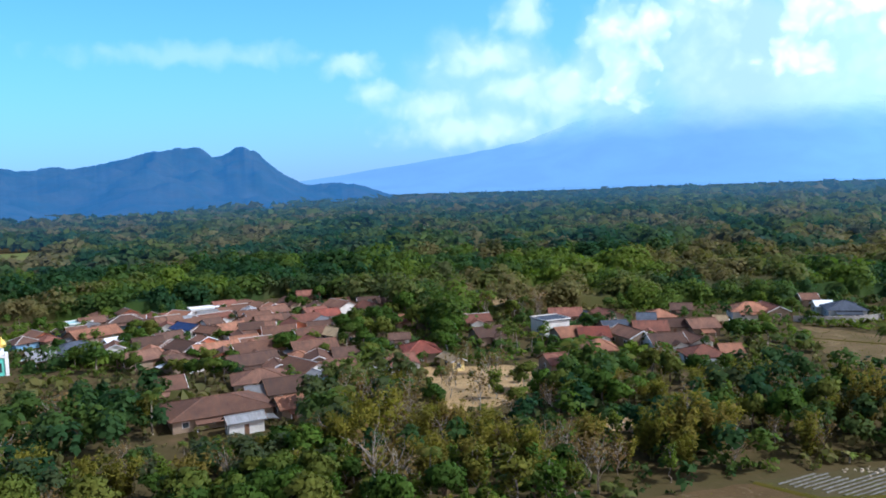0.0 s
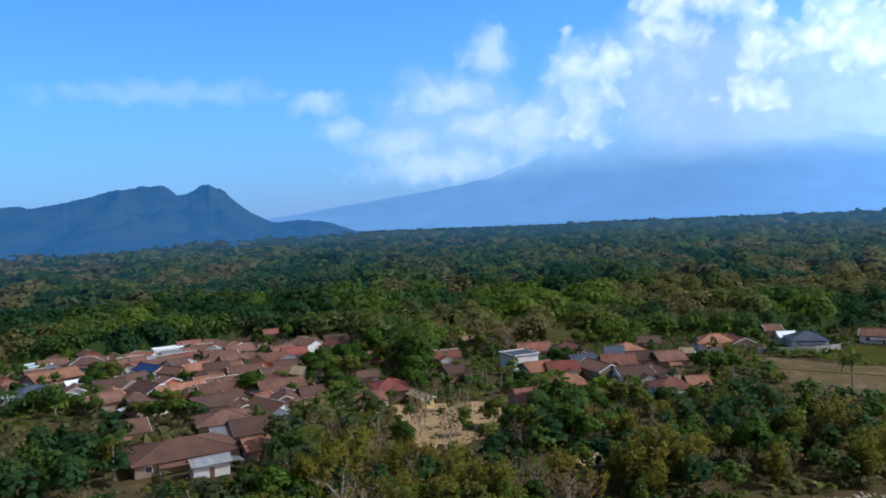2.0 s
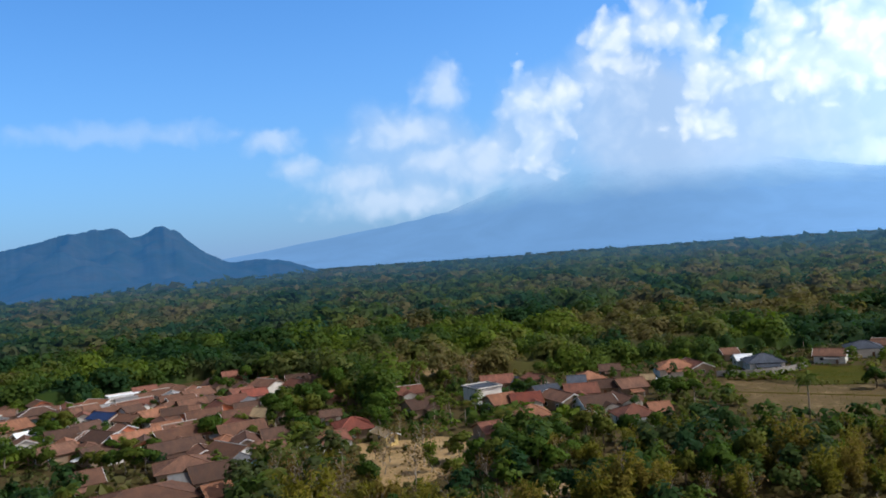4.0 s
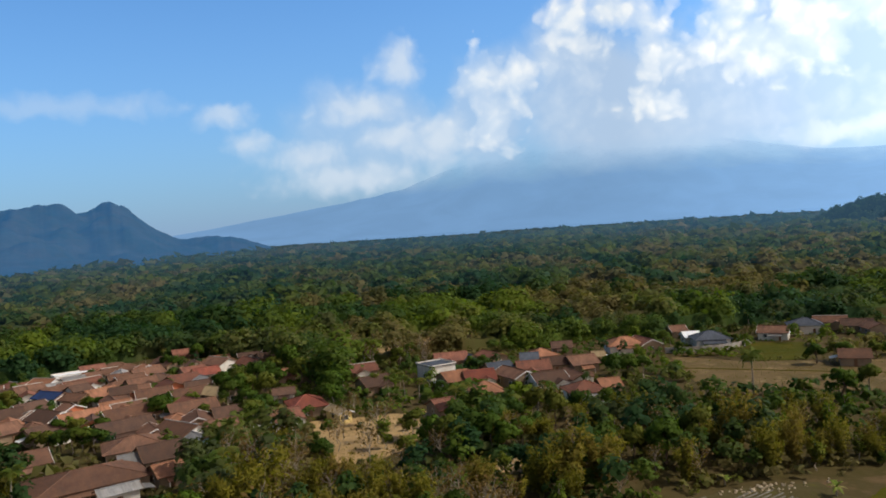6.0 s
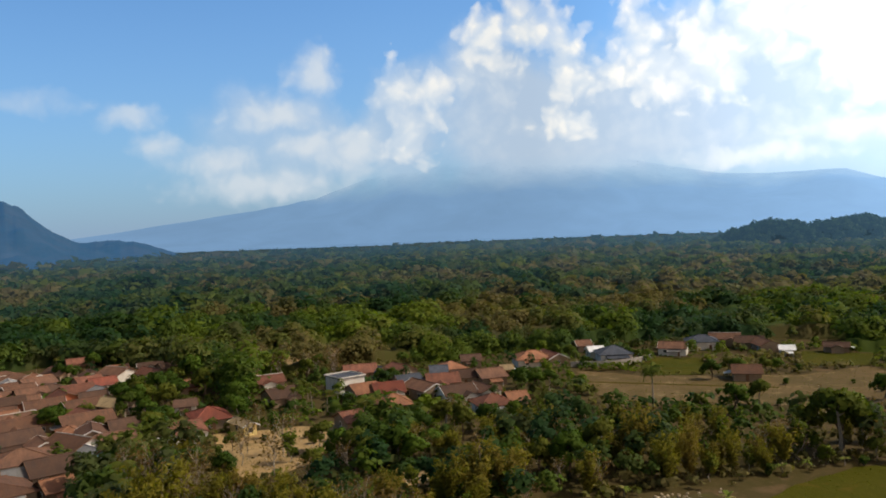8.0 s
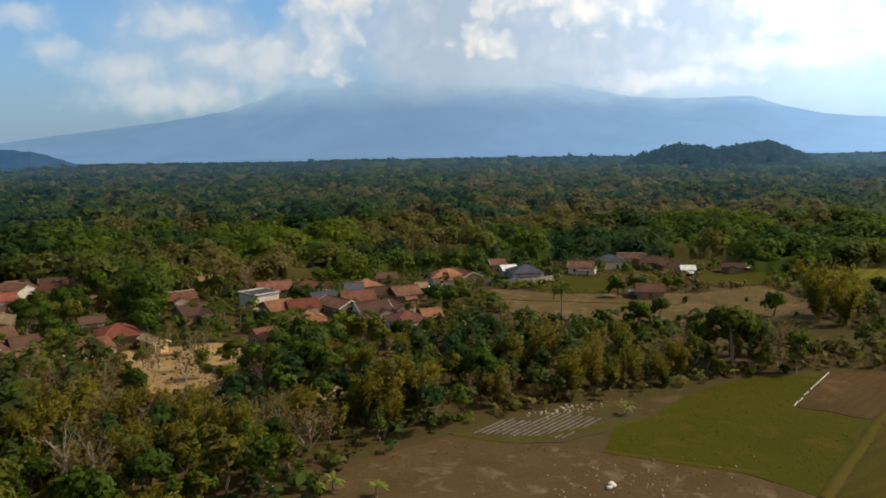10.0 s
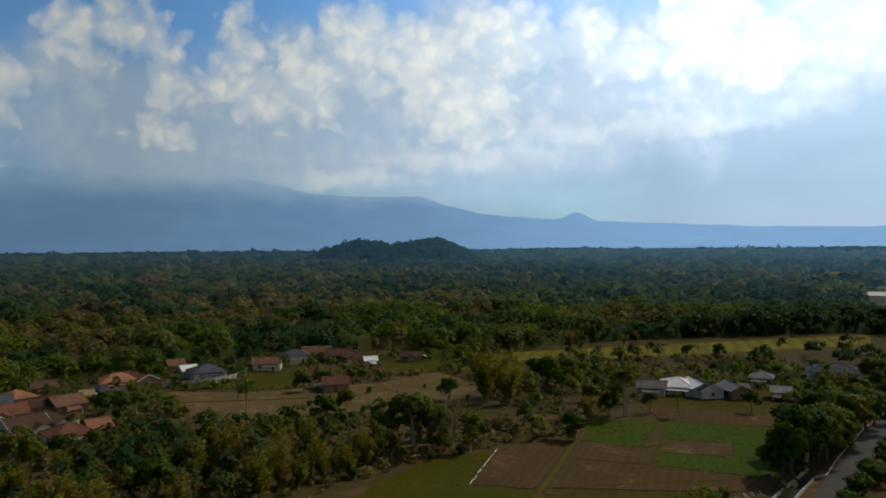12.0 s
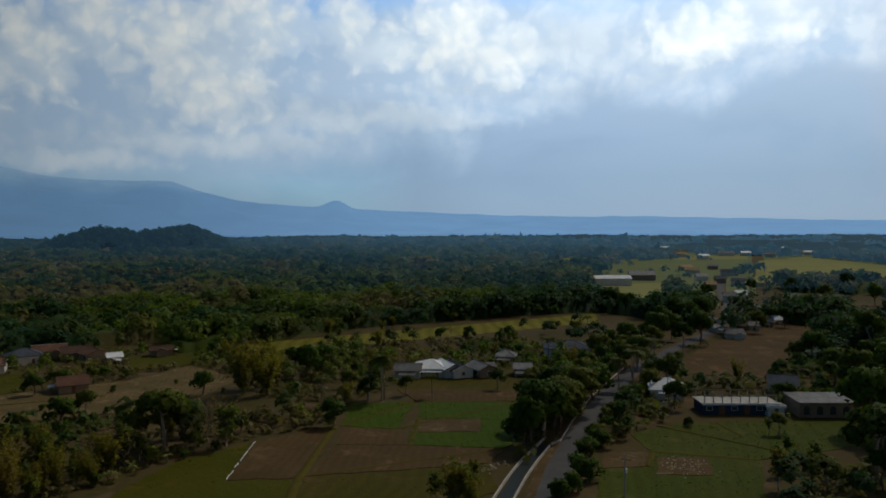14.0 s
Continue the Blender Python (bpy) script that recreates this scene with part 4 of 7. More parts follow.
        part("wing_wall", bg, wall_mat(dice_h.choice((wall, "white"))), root)
        k = w / 2 + 0.45
        for sx in (-1, 1):
            pts = [(cx + sx * k, y0 - 0.5, hw - 0.45 * pitch + 0.14), (cx + sx * k, y1, hw - 0.45 * pitch + 0.14), (cx, y1, wr + 0.14), (cx, y0 - 0.5, wr + 0.14)]
            part("wing_slope", slab(bmesh.new(), pts if sx > 0 else pts[::-1], 0.12), rm, root)
    elif not far and style != "flat" and dice_h.random() < 0.55:                  # a lower roof over the front verandah
        w, go, cx = L * dice_h.uniform(0.45, 0.95), dice_h.uniform(1.6, 2.8), dice_h.uniform(-0.08, 0.08) * L
        za = h - 0.35
        pts = [(cx - w / 2, -hd - go, za - 0.3 * go), (cx + w / 2, -hd - go, za - 0.3 * go), (cx + w / 2, -hd - 0.02, za), (cx - w / 2, -hd - 0.02, za)]
        part("verandah_roof", slab(bmesh.new(), pts, 0.1), roof_mat(dice_h.choice((roof, roof, "umber", "orange", "zinc"))), root)
        for sx in (-1, 1):
            part("post", box(bmesh.new(), cx + sx * (w / 2 - 0.2), -hd - go + 0.2, -0.1, 0.12, 0.12, za - 0.3 * go), WHITE_PAINT, root)
    if not far:
        n = max(1, int(L / 4.5))
        for s in (-1, 1):
            for i in range(n):
                cx = -hl + L * (i + 0.5) / n
                if s < 0 and i == n // 2:
                    part("door", box(bmesh.new(), cx, s * (hd + 0.03), 0, 0.95, 0.1, 2.05, 0, 0.02), TIMBER, root)
                    continue
                w = part("window", box(bmesh.new(), cx, s * (hd + 0.03), 0.95, 1.4, 0.12, 1.25, 0, 0.02), WHITE_PAINT, root)
                part("pane", box(bmesh.new(), cx, s * (hd + 0.08), 1.03, 1.2, 0.06, 1.08), GLASS, w)
        for s in (-1, 1) if math.hypot(x, y) < 300 else ():
            w = part("window", box(bmesh.new(), s * (hl + 0.03), 0, 0.95, 0.12, 1.2, 1.2, 0, 0.02), WHITE_PAINT, root)
            part("pane", box(bmesh.new(), s * (hl + 0.08), 0, 1.03, 0.06, 1.0, 1.03), GLASS, w)
    return root


house(-134.8, 277.7, 9.2, 7.0, 50, "teal", "flat", "white", 3)
house(-130.5, 281.4, 8.3, 7.0, 38, "brown", "gable", "tan", 2.8)
house(-118.0, 255.0, 14.9, 9.0, 50, "orange", "gable", "tan", 2.8)
house(-116.5, 278.2, 11.7, 8.0, 25, "umber", "hip", "blue", 3.4)
house(-113.1, 231.4, 12.1, 9.0, 42, "slate", "hip", "white", 2.8)
house(-119.6, 224.0, 7.2, 6.0, 38, "zinc", "gable", "tan", 2.6)
house(-105.7, 241.9, 4.9, 5.0, 44, "white", "gable", "tan", 2.6)
house(-92.6, 236.1, 8.3, 8.0, 26, "umber", "gable", "tan", 2.8)
house(-86.8, 214.9, 9.6, 8.0, 45, "brown", "gable", "tan", 2.8)
house(-101.3, 277.5, 8.4, 8.0, 34, "brown", "gable", "white", 2.8)
house(-99.9, 289.7, 9.5, 7.1, 152, "orange", "gable", "white", 2.8)
house(-87.6, 258.7, 10.8, 6.3, 143, "navy", "gable", "white", 3.2)
house(-95.3, 304.8, 13.1, 7.0, 29, "white", "flat", "white", 2.8)
house(-80.1, 254.9, 10.8, 6.2, 148, "brown", "gable", "tan", 2.8)
house(-89.1, 243.9, 8.5, 8.0, 46, "umber", "gable", "white", 2.8)
house(-78.1, 227.8, 10.8, 8.2, 141, "umber", "gable", "blue", 2.8)
house(-85.1, 280.0, 12.4, 8.0, 42, "red", "gable", "white", 2.8)
house(-72.8, 257.0, 8.7, 8.0, 40, "orange", "gable", "white", 2.8)
house(-64.1, 249.8, 7.3, 7.0, 19, "umber", "gable", "orange", 4.2)
house(-67.7, 222.5, 12.6, 9.0, 33, "orange", "gable", "tan", 2.8)
house(-55.7, 222.1, 13.7, 9.0, 32, "brown", "gable", "tan", 2.8)
house(-73.3, 209.3, 8.9, 8.0, 44, "umber", "gable", "tan", 2.8)
house(-53.3, 205.8, 12.8, 9.0, 32, "umber", "gable", "tan", 2.8)
house(-46.5, 187.4, 12.8, 11.0, 17, "brown", "hip", "tan", 2.8)
house(-38.4, 176.8, 9.1, 10.0, 25, "umber", "gable", "tan", 2.8)
house(-37.2, 195.4, 12.2, 7.7, 135, "brown", "gable", "white", 3.2)
house(-50.2, 163.5, 20.5, 15.0, 27, "brown", "hip", "tan", 2.7)
house(-67.6, 181.8, 7.3, 9.0, 29, "brown", "gable", "tan", 2.8)
house(-44.6, 173.7, 3.6, 6.0, 20, "zinc", "gable", "tan", 2.6)
house(-41.5, 152.5, 7.0, 3.4, 29, "zinc", "gable", "white", 2.9)
house(-34.7, 163.3, 5.3, 7.0, 29, "orange", "gable", "tan", 2.6)
house(-66.6, 292.3, 10.2, 8.0, 37, "brown", "gable", "tan", 2.8)
house(-62.1, 310.6, 10.8, 9.9, 137, "umber", "gable", "tan", 2.8)
house(-60.6, 336.9, 9.7, 7.0, 17, "red", "gable", "tan", 2.8)
house(-50.1, 270.3, 9.4, 8.0, 35, "red", "gable", "tan", 2.8)
house(-43.7, 278.1, 8.0, 8.0, 22, "scarlet", "gable", "white", 3.2)
house(-41.6, 298.8, 10.8, 8.6, 136, "brown", "gable", "white", 3.2)
house(-63.9, 272.5, 8.7, 7.0, 26, "brown", "gable", "tan", 2.8)
house(-54.8, 248.4, 10.1, 8.0, 18, "brown", "gable", "white", 2.8)
house(-43.6, 243.7, 10.6, 8.0, 28, "brown", "gable", "tan", 2.8)
house(-34.4, 241.3, 10.8, 7.0, 138, "tan", "gable", "tan", 2.8)
house(-42.9, 256.0, 7.4, 7.0, 14, "umber", "gable", "tan", 2.8)
house(-39.0, 221.3, 12.2, 9.0, 22, "brown", "gable", "tan", 2.8)
house(-28.5, 210.5, 6.7, 8.0, 17, "umber", "gable", "tan", 2.8)
house(-28.0, 195.2, 7.1, 9.0, 13, "brown", "gable", "tan", 2.8)
house(-29.8, 294.9, 10.8, 7.2, 124, "red", "gable", "tan", 2.8)
house(-25.2, 305.9, 6.5, 7.0, 30, "umber", "gable", "tan", 2.8)
house(-16.7, 261.1, 5.6, 8.0, 27, "orange", "gable", "tan", 2.8)
house(-7.8, 213.8, 8.9, 12.0, 12, "scarlet", "hip", "tan", 2.8)
house(-13.2, 201.1, 7.2, 8.0, 23, "red", "gable", "white", 2.6)
house(0.7, 200.9, 8.1, 3.3, 115, "tan", "gable", "yellow", 2.8)
house(11.7, 232.7, 8.3, 9.0, 21, "umber", "gable", "tan", 2.8)
house(9.5, 258.3, 8.4, 8.0, 12, "red", "gable", "tan", 2.8)
house(32.5, 244.1, 8.8, 9.0, 22, "slate", "flat", "white", 4.6)
house(40.1, 262.8, 10.6, 9.0, -2, "red", "gable", "tan", 2.8)
house(45.5, 262.7, 9.5, 5.4, 112, "slate", "gable", "tan", 2.8)
house(53.8, 259.5, 10.8, 6.5, 110, "red", "gable", "tan", 2.8)
house(35.6, 228.3, 7.9, 9.0, 16, "orange", "gable", "tan", 2.8)
house(42.7, 226.5, 8.5, 9.0, 0, "scarlet", "gable", "yellow", 2.8)
house(40.8, 208.6, 8.5, 9.0, 2, "orange", "hip", "tan", 2.8)
house(26.9, 194.9, 5.4, 8.0, 17, "red", "gable", "tan", 2.6)
house(50.8, 235.7, 7.6, 9.0, 11, "slate", "gable", "tan", 2.8)
house(52.8, 222.4, 12.2, 7.2, 109, "brown", "gable", "tan", 3.4)
house(61.2, 232.9, 9.6, 9.0, -7, "red", "gable", "tan", 2.8)
house(70.1, 254.7, 8.6, 8.0, 6, "orange", "hip", "tan", 2.8)
house(64.6, 250.1, 5.5, 7.0, -12, "slate", "gable", "tan", 2.8)
house(69.5, 237.3, 7.7, 8.0, -6, "umber", "gable", "tan", 2.8)
house(60.1, 213.4, 9.5, 9.0, 7, "umber", "gable", "white", 2.8)
house(77.1, 234.5, 8.4, 9.0, 6, "brown", "gable", "tan", 2.8)
house(81.1, 267.0, 6.7, 7.0, -11, "umber", "gable", "tan", 2.8)
house(68.1, 213.3, 10.8, 5.5, 98, "brown", "gable", "white", 3.2)
house(65.4, 196.9, 9.2, 9.0, 2, "red", "hip", "white", 2.8)
house(73.6, 200.9, 5.2, 7.0, -4, "orange", "gable", "tan", 2.4)
house(86.5, 244.3, 3.7, 5.0, -13, "tan", "gable", "yellow", 2.6)
house(101.9, 259.5, 12.6, 10.0, -8, "orange", "hip", "white", 3)
house(108.5, 258.2, 12.2, 6.8, 93, "red", "gable", "tan", 3)
house(130.7, 279.1, 5.7, 7.0, -7, "brown", "gable", "tan", 2.8)
house(131.1, 254.0, 11.3, 10.0, -14, "slate", "hip", "white", 3.2)
house(128.5, 263.5, 5.4, 6.0, -8, "white", "gable", "white", 2.8)
house(157.1, 256.7, 9.8, 8.0, -38, "brown", "gable", "white", 2.8)
house(172.9, 262.4, 11.1, 9.0, -27, "slate", "hip", "white", 3.4)
house(186.9, 267.6, 11.1, 8.0, -35, "brown", "gable", "tan", 2.8)
house(188.9, 255.2, 9.9, 8.0, -34, "umber", "gable", "tan", 2.8)
house(189.8, 247.7, 10.8, 7.2, 76, "brown", "gable", "tan", 2.8)
house(189.8, 235.5, 4.6, 5.0, -33, "white", "gable", "white", 2.4)
house(150.4, 205.0, 7.9, 8.0, -32, "brown", "gable", "tan", 2.6)
house(208.6, 232.8, 7.9, 5.0, -36, "umber", "gable", "tan", 2.4)
house(221.1, 122.6, 10.4, 11.0, -68, "white", "hip", "white", 3)
house(222.9, 117.3, 12.2, 5.8, 49, "white", "gable", "white", 3)
house(213.9, 126.9, 8.1, 7.0, -66, "zinc", "gable", "white", 2.8)
house(223.0, 114.1, 10.8, 6.8, 51, "slate", "gable", "white", 2.8)
house(227.6, 107.4, 10.8, 5.8, 51, "zinc", "gable", "tan", 2.8)
house(252.9, 109.6, 6.3, 7.0, -72, "zinc", "hip", "tan", 2.8)
house(280.7, 96.7, 16.4, 12.0, -64, "slate", "hip", "white", 3)
house(234.0, 95.6, 5.4, 6.0, -65, "zinc", "gable", "tan", 2.6)
house(222.5, 47.1, 8.8, 10.0, -75, "white", "hip", "white", 3)
house(243.2, 18.6, 7.6, 9.0, -80, "slate", "gable", "white", 3)
house(630.7, 178.4, 29.4, 16.0, -62, "white", "gable", "white", 6)
house(707.1, 172.4, 22.4, 24.0, -71, "zinc", "gable", "tan", 5)
house(457.4, 46.5, 12.9, 9.6, -90, "zinc", "gable", "white", 2.5)
house(453.0, 52.9, 4.2, 8.0, -88, "white", "gable", "white", 2.5)
house(445.5, 35.3, 6.6, 8.0, -78, "umber", "gable", "tan", 2.5)
house(369.7, 55.7, 9.7, 4.8, 32, "zinc", "gable", "white", 2.5)
house(352.7, 46.2, 6.8, 7.2, -74, "zinc", "gable", "white", 2.5)
house(432.1, 46.1, 4.9, 7.2, -81, "white", "gable", "white", 2.5)
house(799.4, 110.2, 14.7, 14.0, -82, "slate", "gable", "white", 4)
# beyond x=600 brown and red tile is made tan, haze painted in
house(817.2, 148.1, 13.9, 14.0, -71, "tan", "gable", "white", 4)
house(1308.5, 469.7, 38.8, 20.0, -74, "white", "gable", "white", 5)
house(1271.7, 381.8, 22.3, 20.0, -75, "zinc", "gable", "white", 5)
house(1331.8, 311.3, 43.9, 20.0, -78, "zinc", "gable", "white", 5)
house(1259.0, 249.9, 26.9, 20.0, -78, "tan", "gable", "white", 5)
house(1194.3, 200.4, 13.5, 20.0, -69, "white", "gable", "white", 5)
house(1343.9, 189.8, 24.6, 20.0, -72, "zinc", "gable", "white", 5)
house(1354.8, 160.7, 15.2, 20.0, -73, "white", "gable", "white", 5)
house(1498.9, 154.0, 25.3, 20.0, -78, "zinc", "gable", "white", 5)
house(1446.6, 94.9, 18.2, 20.0, -94, "white", "gable", "white", 5)
house(1429.9, 70.6, 14.0, 18.0, -89, "white", "gable", "white", 5)
house(563.7, 942.1, 12.3, 14.0, -28, "white", "gable", "tan", 5)
house(581.1, 942.1, 9.3, 14.0, -20, "zinc", "gable", "tan", 5)
house(530.2, 805.5, 6.7, 10.0, -33, "white", "gable", "tan", 4)
house(399.8, 61.8, 8.6, 3.0, 36, "zinc", "gable", "white", 2.5)
house(417.4, 58.0, 4.7, 7.2, -71, "zinc", "gable", "tan", 2.5)
house(381.0, 46.9, 4.9, 7.2, -83, "umber", "gable", "tan", 2.5)
house(384.3, 41.9, 4.4, 6.4, -75, "zinc", "gable", "white", 2.5)
house(401.1, 37.7, 5.1, 6.4, -80, "slate", "gable", "tan", 2.5)
house(413.3, 34.2, 4.1, 6.4, -82, "white", "gable", "white", 2.5)
house(522.5, 71.3, 7.4, 10.0, -76, "zinc", "gable", "white", 4)
house(539.2, 66.5, 6.9, 10.0, -80, "white", "gable", "white", 4)
house(668.5, 84.3, 10.4, 12.0, -88, "slate", "gable", "white", 4)
# tan here too is brown tile paled for distance haze
house(622.4, 98.9, 7.1, 10.0, -69, "tan", "gable", "tan", 4)
house(718.2, 121.9, 9.2, 12.0, -67, "zinc", "gable", "white", 4)
house(692.2, 102.2, 7.8, 12.0, -71, "slate", "gable", "tan", 4)
house(912.4, 142.6, 11.6, 14.0, -81, "zinc", "gable", "tan", 4)
house(874.5, 164.5, 12.4, 14.0, -73, "tan", "gable", "tan", 4)
house(609.5, 197.1, 5.4, 8.0, -63, "white", "gable", "white", 4)
house(1541.0, 395.9, 24.4, 20.0, -82, "zinc", "gable", "white", 5)
house(1652.3, 356.9, 26.0, 20.0, -68, "white", "gable", "white", 5)
house(1208.1, 326.4, 17.5, 18.0, -81, "zinc", "gable", "white", 5)
house(1606.8, 206.1, 22.6, 20.0, -70, "tan", "gable", "white", 5)
house(1309.4, 118.1, 16.5, 20.0, -88, "zinc", "gable", "white", 5)
house(1679.3, 130.7, 18.8, 20.0, -72, "white", "gable", "white", 5)
house(-43.3, 312.9, 6.6, 5.7, 16, "orange", "gable", "tan", 2.5)
house(-51.4, 303.1, 7.1, 6.4, 109, "umber", "gable", "white", 2.5)
house(-134.9, 296.9, 8.5, 4.7, 130, "brown", "hip", "white", 2.6)
house(-65.4, 241.9, 9.9, 4.2, 113, "brown", "gable", "tan", 3.1)
house(-75.4, 235.8, 5.4, 5.4, 135, "brown", "gable", "orange", 3.3)
house(-90.9, 290.6, 7.2, 5.8, 37, "zinc", "gable", "blue", 2.6)
house(-63.6, 261.4, 8.9, 5.0, 17, "brown", "gable", "tan", 2.6)
house(-131.7, 251.8, 6.7, 5.1, 143, "red", "hip", "tan", 2.3)
house(-131.9, 264.3, 6.0, 6.3, 144, "umber", "gable", "blue", 2.5)
house(-85.8, 306.5, 6.3, 5.0, 41, "orange", "hip", "white", 2.5)
house(-81.3, 301.2, 5.3, 7.1, 28, "brown", "gable", "white", 2.8)
house(-35.2, 206.2, 10.3, 6.1, 101, "brown", "gable", "tan", 3.0)
house(-73.8, 283.5, 6.5, 5.9, 24, "brown", "gable", "tan", 3.2)
house(-71.3, 273.4, 7.5, 4.8, 41, "brown", "hip", "tan", 2.7)
house(-59.3, 235.0, 9.4, 5.6, 29, "brown", "gable", "tan", 2.4)
house(-123.2, 268.2, 7.5, 6.0, 141, "zinc", "gable", "blue", 2.9)
house(-77.0, 308.5, 7.8, 5.9, 29, "brown", "hip", "tan", 2.8)
house(-124.7, 299.4, 5.8, 6.5, 128, "umber", "gable", "orange", 3.0)
house(-82.7, 268.6, 5.9, 6.0, 44, "umber", "gable", "white", 3.1)
house(-51.8, 259.1, 8.0, 6.5, 118, "red", "gable", "orange", 3.1)
house(-87.4, 224.8, 7.4, 5.9, 114, "orange", "gable", "tan", 2.4)
house(-138.2, 248.7, 6.8, 7.3, 143, "umber", "hip", "blue", 2.3)
house(-41.7, 263.3, 6.2, 4.9, 125, "zinc", "gable", "tan", 3.3)
house(-126.2, 260.2, 5.6, 6.3, 34, "brown", "gable", "tan", 3.2)
house(-101.3, 232.3, 7.7, 4.7, 115, "brown", "gable", "white", 2.9)
house(-40.7, 230.0, 7.9, 5.2, 128, "red", "gable", "tan", 2.9)
house(-32.2, 186.7, 8.6, 5.6, 127, "zinc", "gable", "blue", 2.6)
house(-90.9, 272.2, 9.1, 7.0, 46, "brown", "gable", "tan", 2.5)
house(-86.5, 297.7, 5.7, 5.2, 12, "brown", "gable", "tan", 2.7)
house(-84.4, 233.6, 7.7, 6.4, 22, "brown", "hip", "tan", 2.5)
house(-119.0, 288.0, 8.2, 6.0, 37, "red", "hip", "white", 3.1)
house(-31.8, 310.5, 8.3, 4.6, 7, "umber", "gable", "white", 3.2)
house(-49.3, 285.3, 8.1, 6.0, 33, "red", "gable", "tan", 3.3)
house(-137.9, 257.7, 8.7, 7.3, 139, "brown", "gable", "orange", 2.3)
house(-75.0, 291.6, 6.4, 6.0, 106, "zinc", "gable", "blue", 3.2)
house(-78.5, 216.1, 6.8, 4.7, 123, "brown", "hip", "tan", 3.1)
house(-96.8, 264.7, 5.7, 5.5, 111, "red", "gable", "white", 3.0)
house(-41.7, 213.0, 5.8, 4.7, 106, "orange", "hip", "tan", 2.4)
house(-84.1, 318.4, 9.2, 6.4, 21, "brown", "hip", "white", 2.3)
house(-63.1, 214.1, 7.5, 5.7, 106, "umber", "gable", "orange", 3.2)
house(-69.1, 303.7, 6.6, 5.9, 118, "orange", "gable", "blue", 2.8)
house(-93.8, 281.4, 5.6, 5.5, 35, "zinc", "gable", "white", 2.5)
house(-14.8, 232.0, 5.6, 5.7, 5, "umber", "gable", "white", 2.7)
house(-45.1, 200.2, 8.4, 5.7, 113, "brown", "gable", "blue", 2.4)
house(-91.1, 313.6, 8.4, 5.2, 28, "red", "gable", "tan", 3.1)
house(-111.7, 293.3, 6.6, 5.0, 129, "red", "gable", "tan", 2.3)
house(-115.7, 281.4, 9, 7, 20, "brown", "gable", "white", 2.8)
house(-105.1, 274.5, 8, 6.5, 25, "umber", "gable", "tan", 2.7)
house(-119.6, 266.4, 7, 6, 30, "umber", "gable", "tan", 2.6)
house(-87.2, 276.6, 8, 6.5, 28, "brown", "gable", "white", 2.8)
house(-69.5, 281.3, 9, 7, 32, "brown", "gable", "tan", 2.7)
house(-58.4, 276.2, 8, 7, 20, "umber", "hip", "tan", 2.8)
house(-62.8, 235.3, 8, 6.5, 25, "orange", "gable", "white", 2.8)
house(212.6, 18.1, 4.0, 3.0, -63, "white", "flat", "white", 2.2)


def row_building(x, y, L, D, rot):
    """Long blue-walled building with an unfinished upper storey."""
    HOUSES.append((x, y, 14))
    root = thing("shop_row", pose(x, y, 0, 0, 0, rot), "long dark blue building with bare columns on its flat roof", "building")
    blue = material("blue_wall", (0.03, 0.048, 0.08), (0.045, 0.06, 0.09), 0.4, 0.8, 0.15)
    part("wall", box(bmesh.new(), 0, 0, -0.1, L, D, 2.7), blue, root)
    part("roof_slab", box(bmesh.new(), 0, 0, 2.6, L + 0.8, D + 0.8, 0.28, 0, 0.03), PALE_CONCRETE, root)
    part("fascia", box(bmesh.new(), 0, -D / 2 - 0.45, 2.5, L + 0.8, 0.12, 0.5), WHITE_PAINT, root)
    for i in range(9):
        for s in (-1, 1):
            part("column", box(bmesh.new(), -L / 2 + 0.4 + (L - 0.8) * i / 8, s * (D / 2 - 0.3), 2.88, 0.22, 0.22, 1.7), CONCRETE, root)
    for s in (-1, 1):
        part("beam", box(bmesh.new(), 0, s * (D / 2 - 0.3), 4.58, L - 0.2, 0.22, 0.25), TIMBER, root)
    for i in range(6):
        cx = -L / 2 + L * (i + 0.5) / 6
        if i % 2:
            part("door", box(bmesh.new(), cx, -D / 2 - 0.02, 0, 1.6, 0.08, 2.2), TIMBER, root)
        else:
            w = part("window", box(bmesh.new(), cx, -D / 2 - 0.02, 1.0, 1.6, 0.1, 1.2), WHITE_PAINT, root)
            part("pane", box(bmesh.new(), cx, -D / 2 - 0.06, 1.08, 1.4, 0.06, 1.04), GLASS, w)
    return root


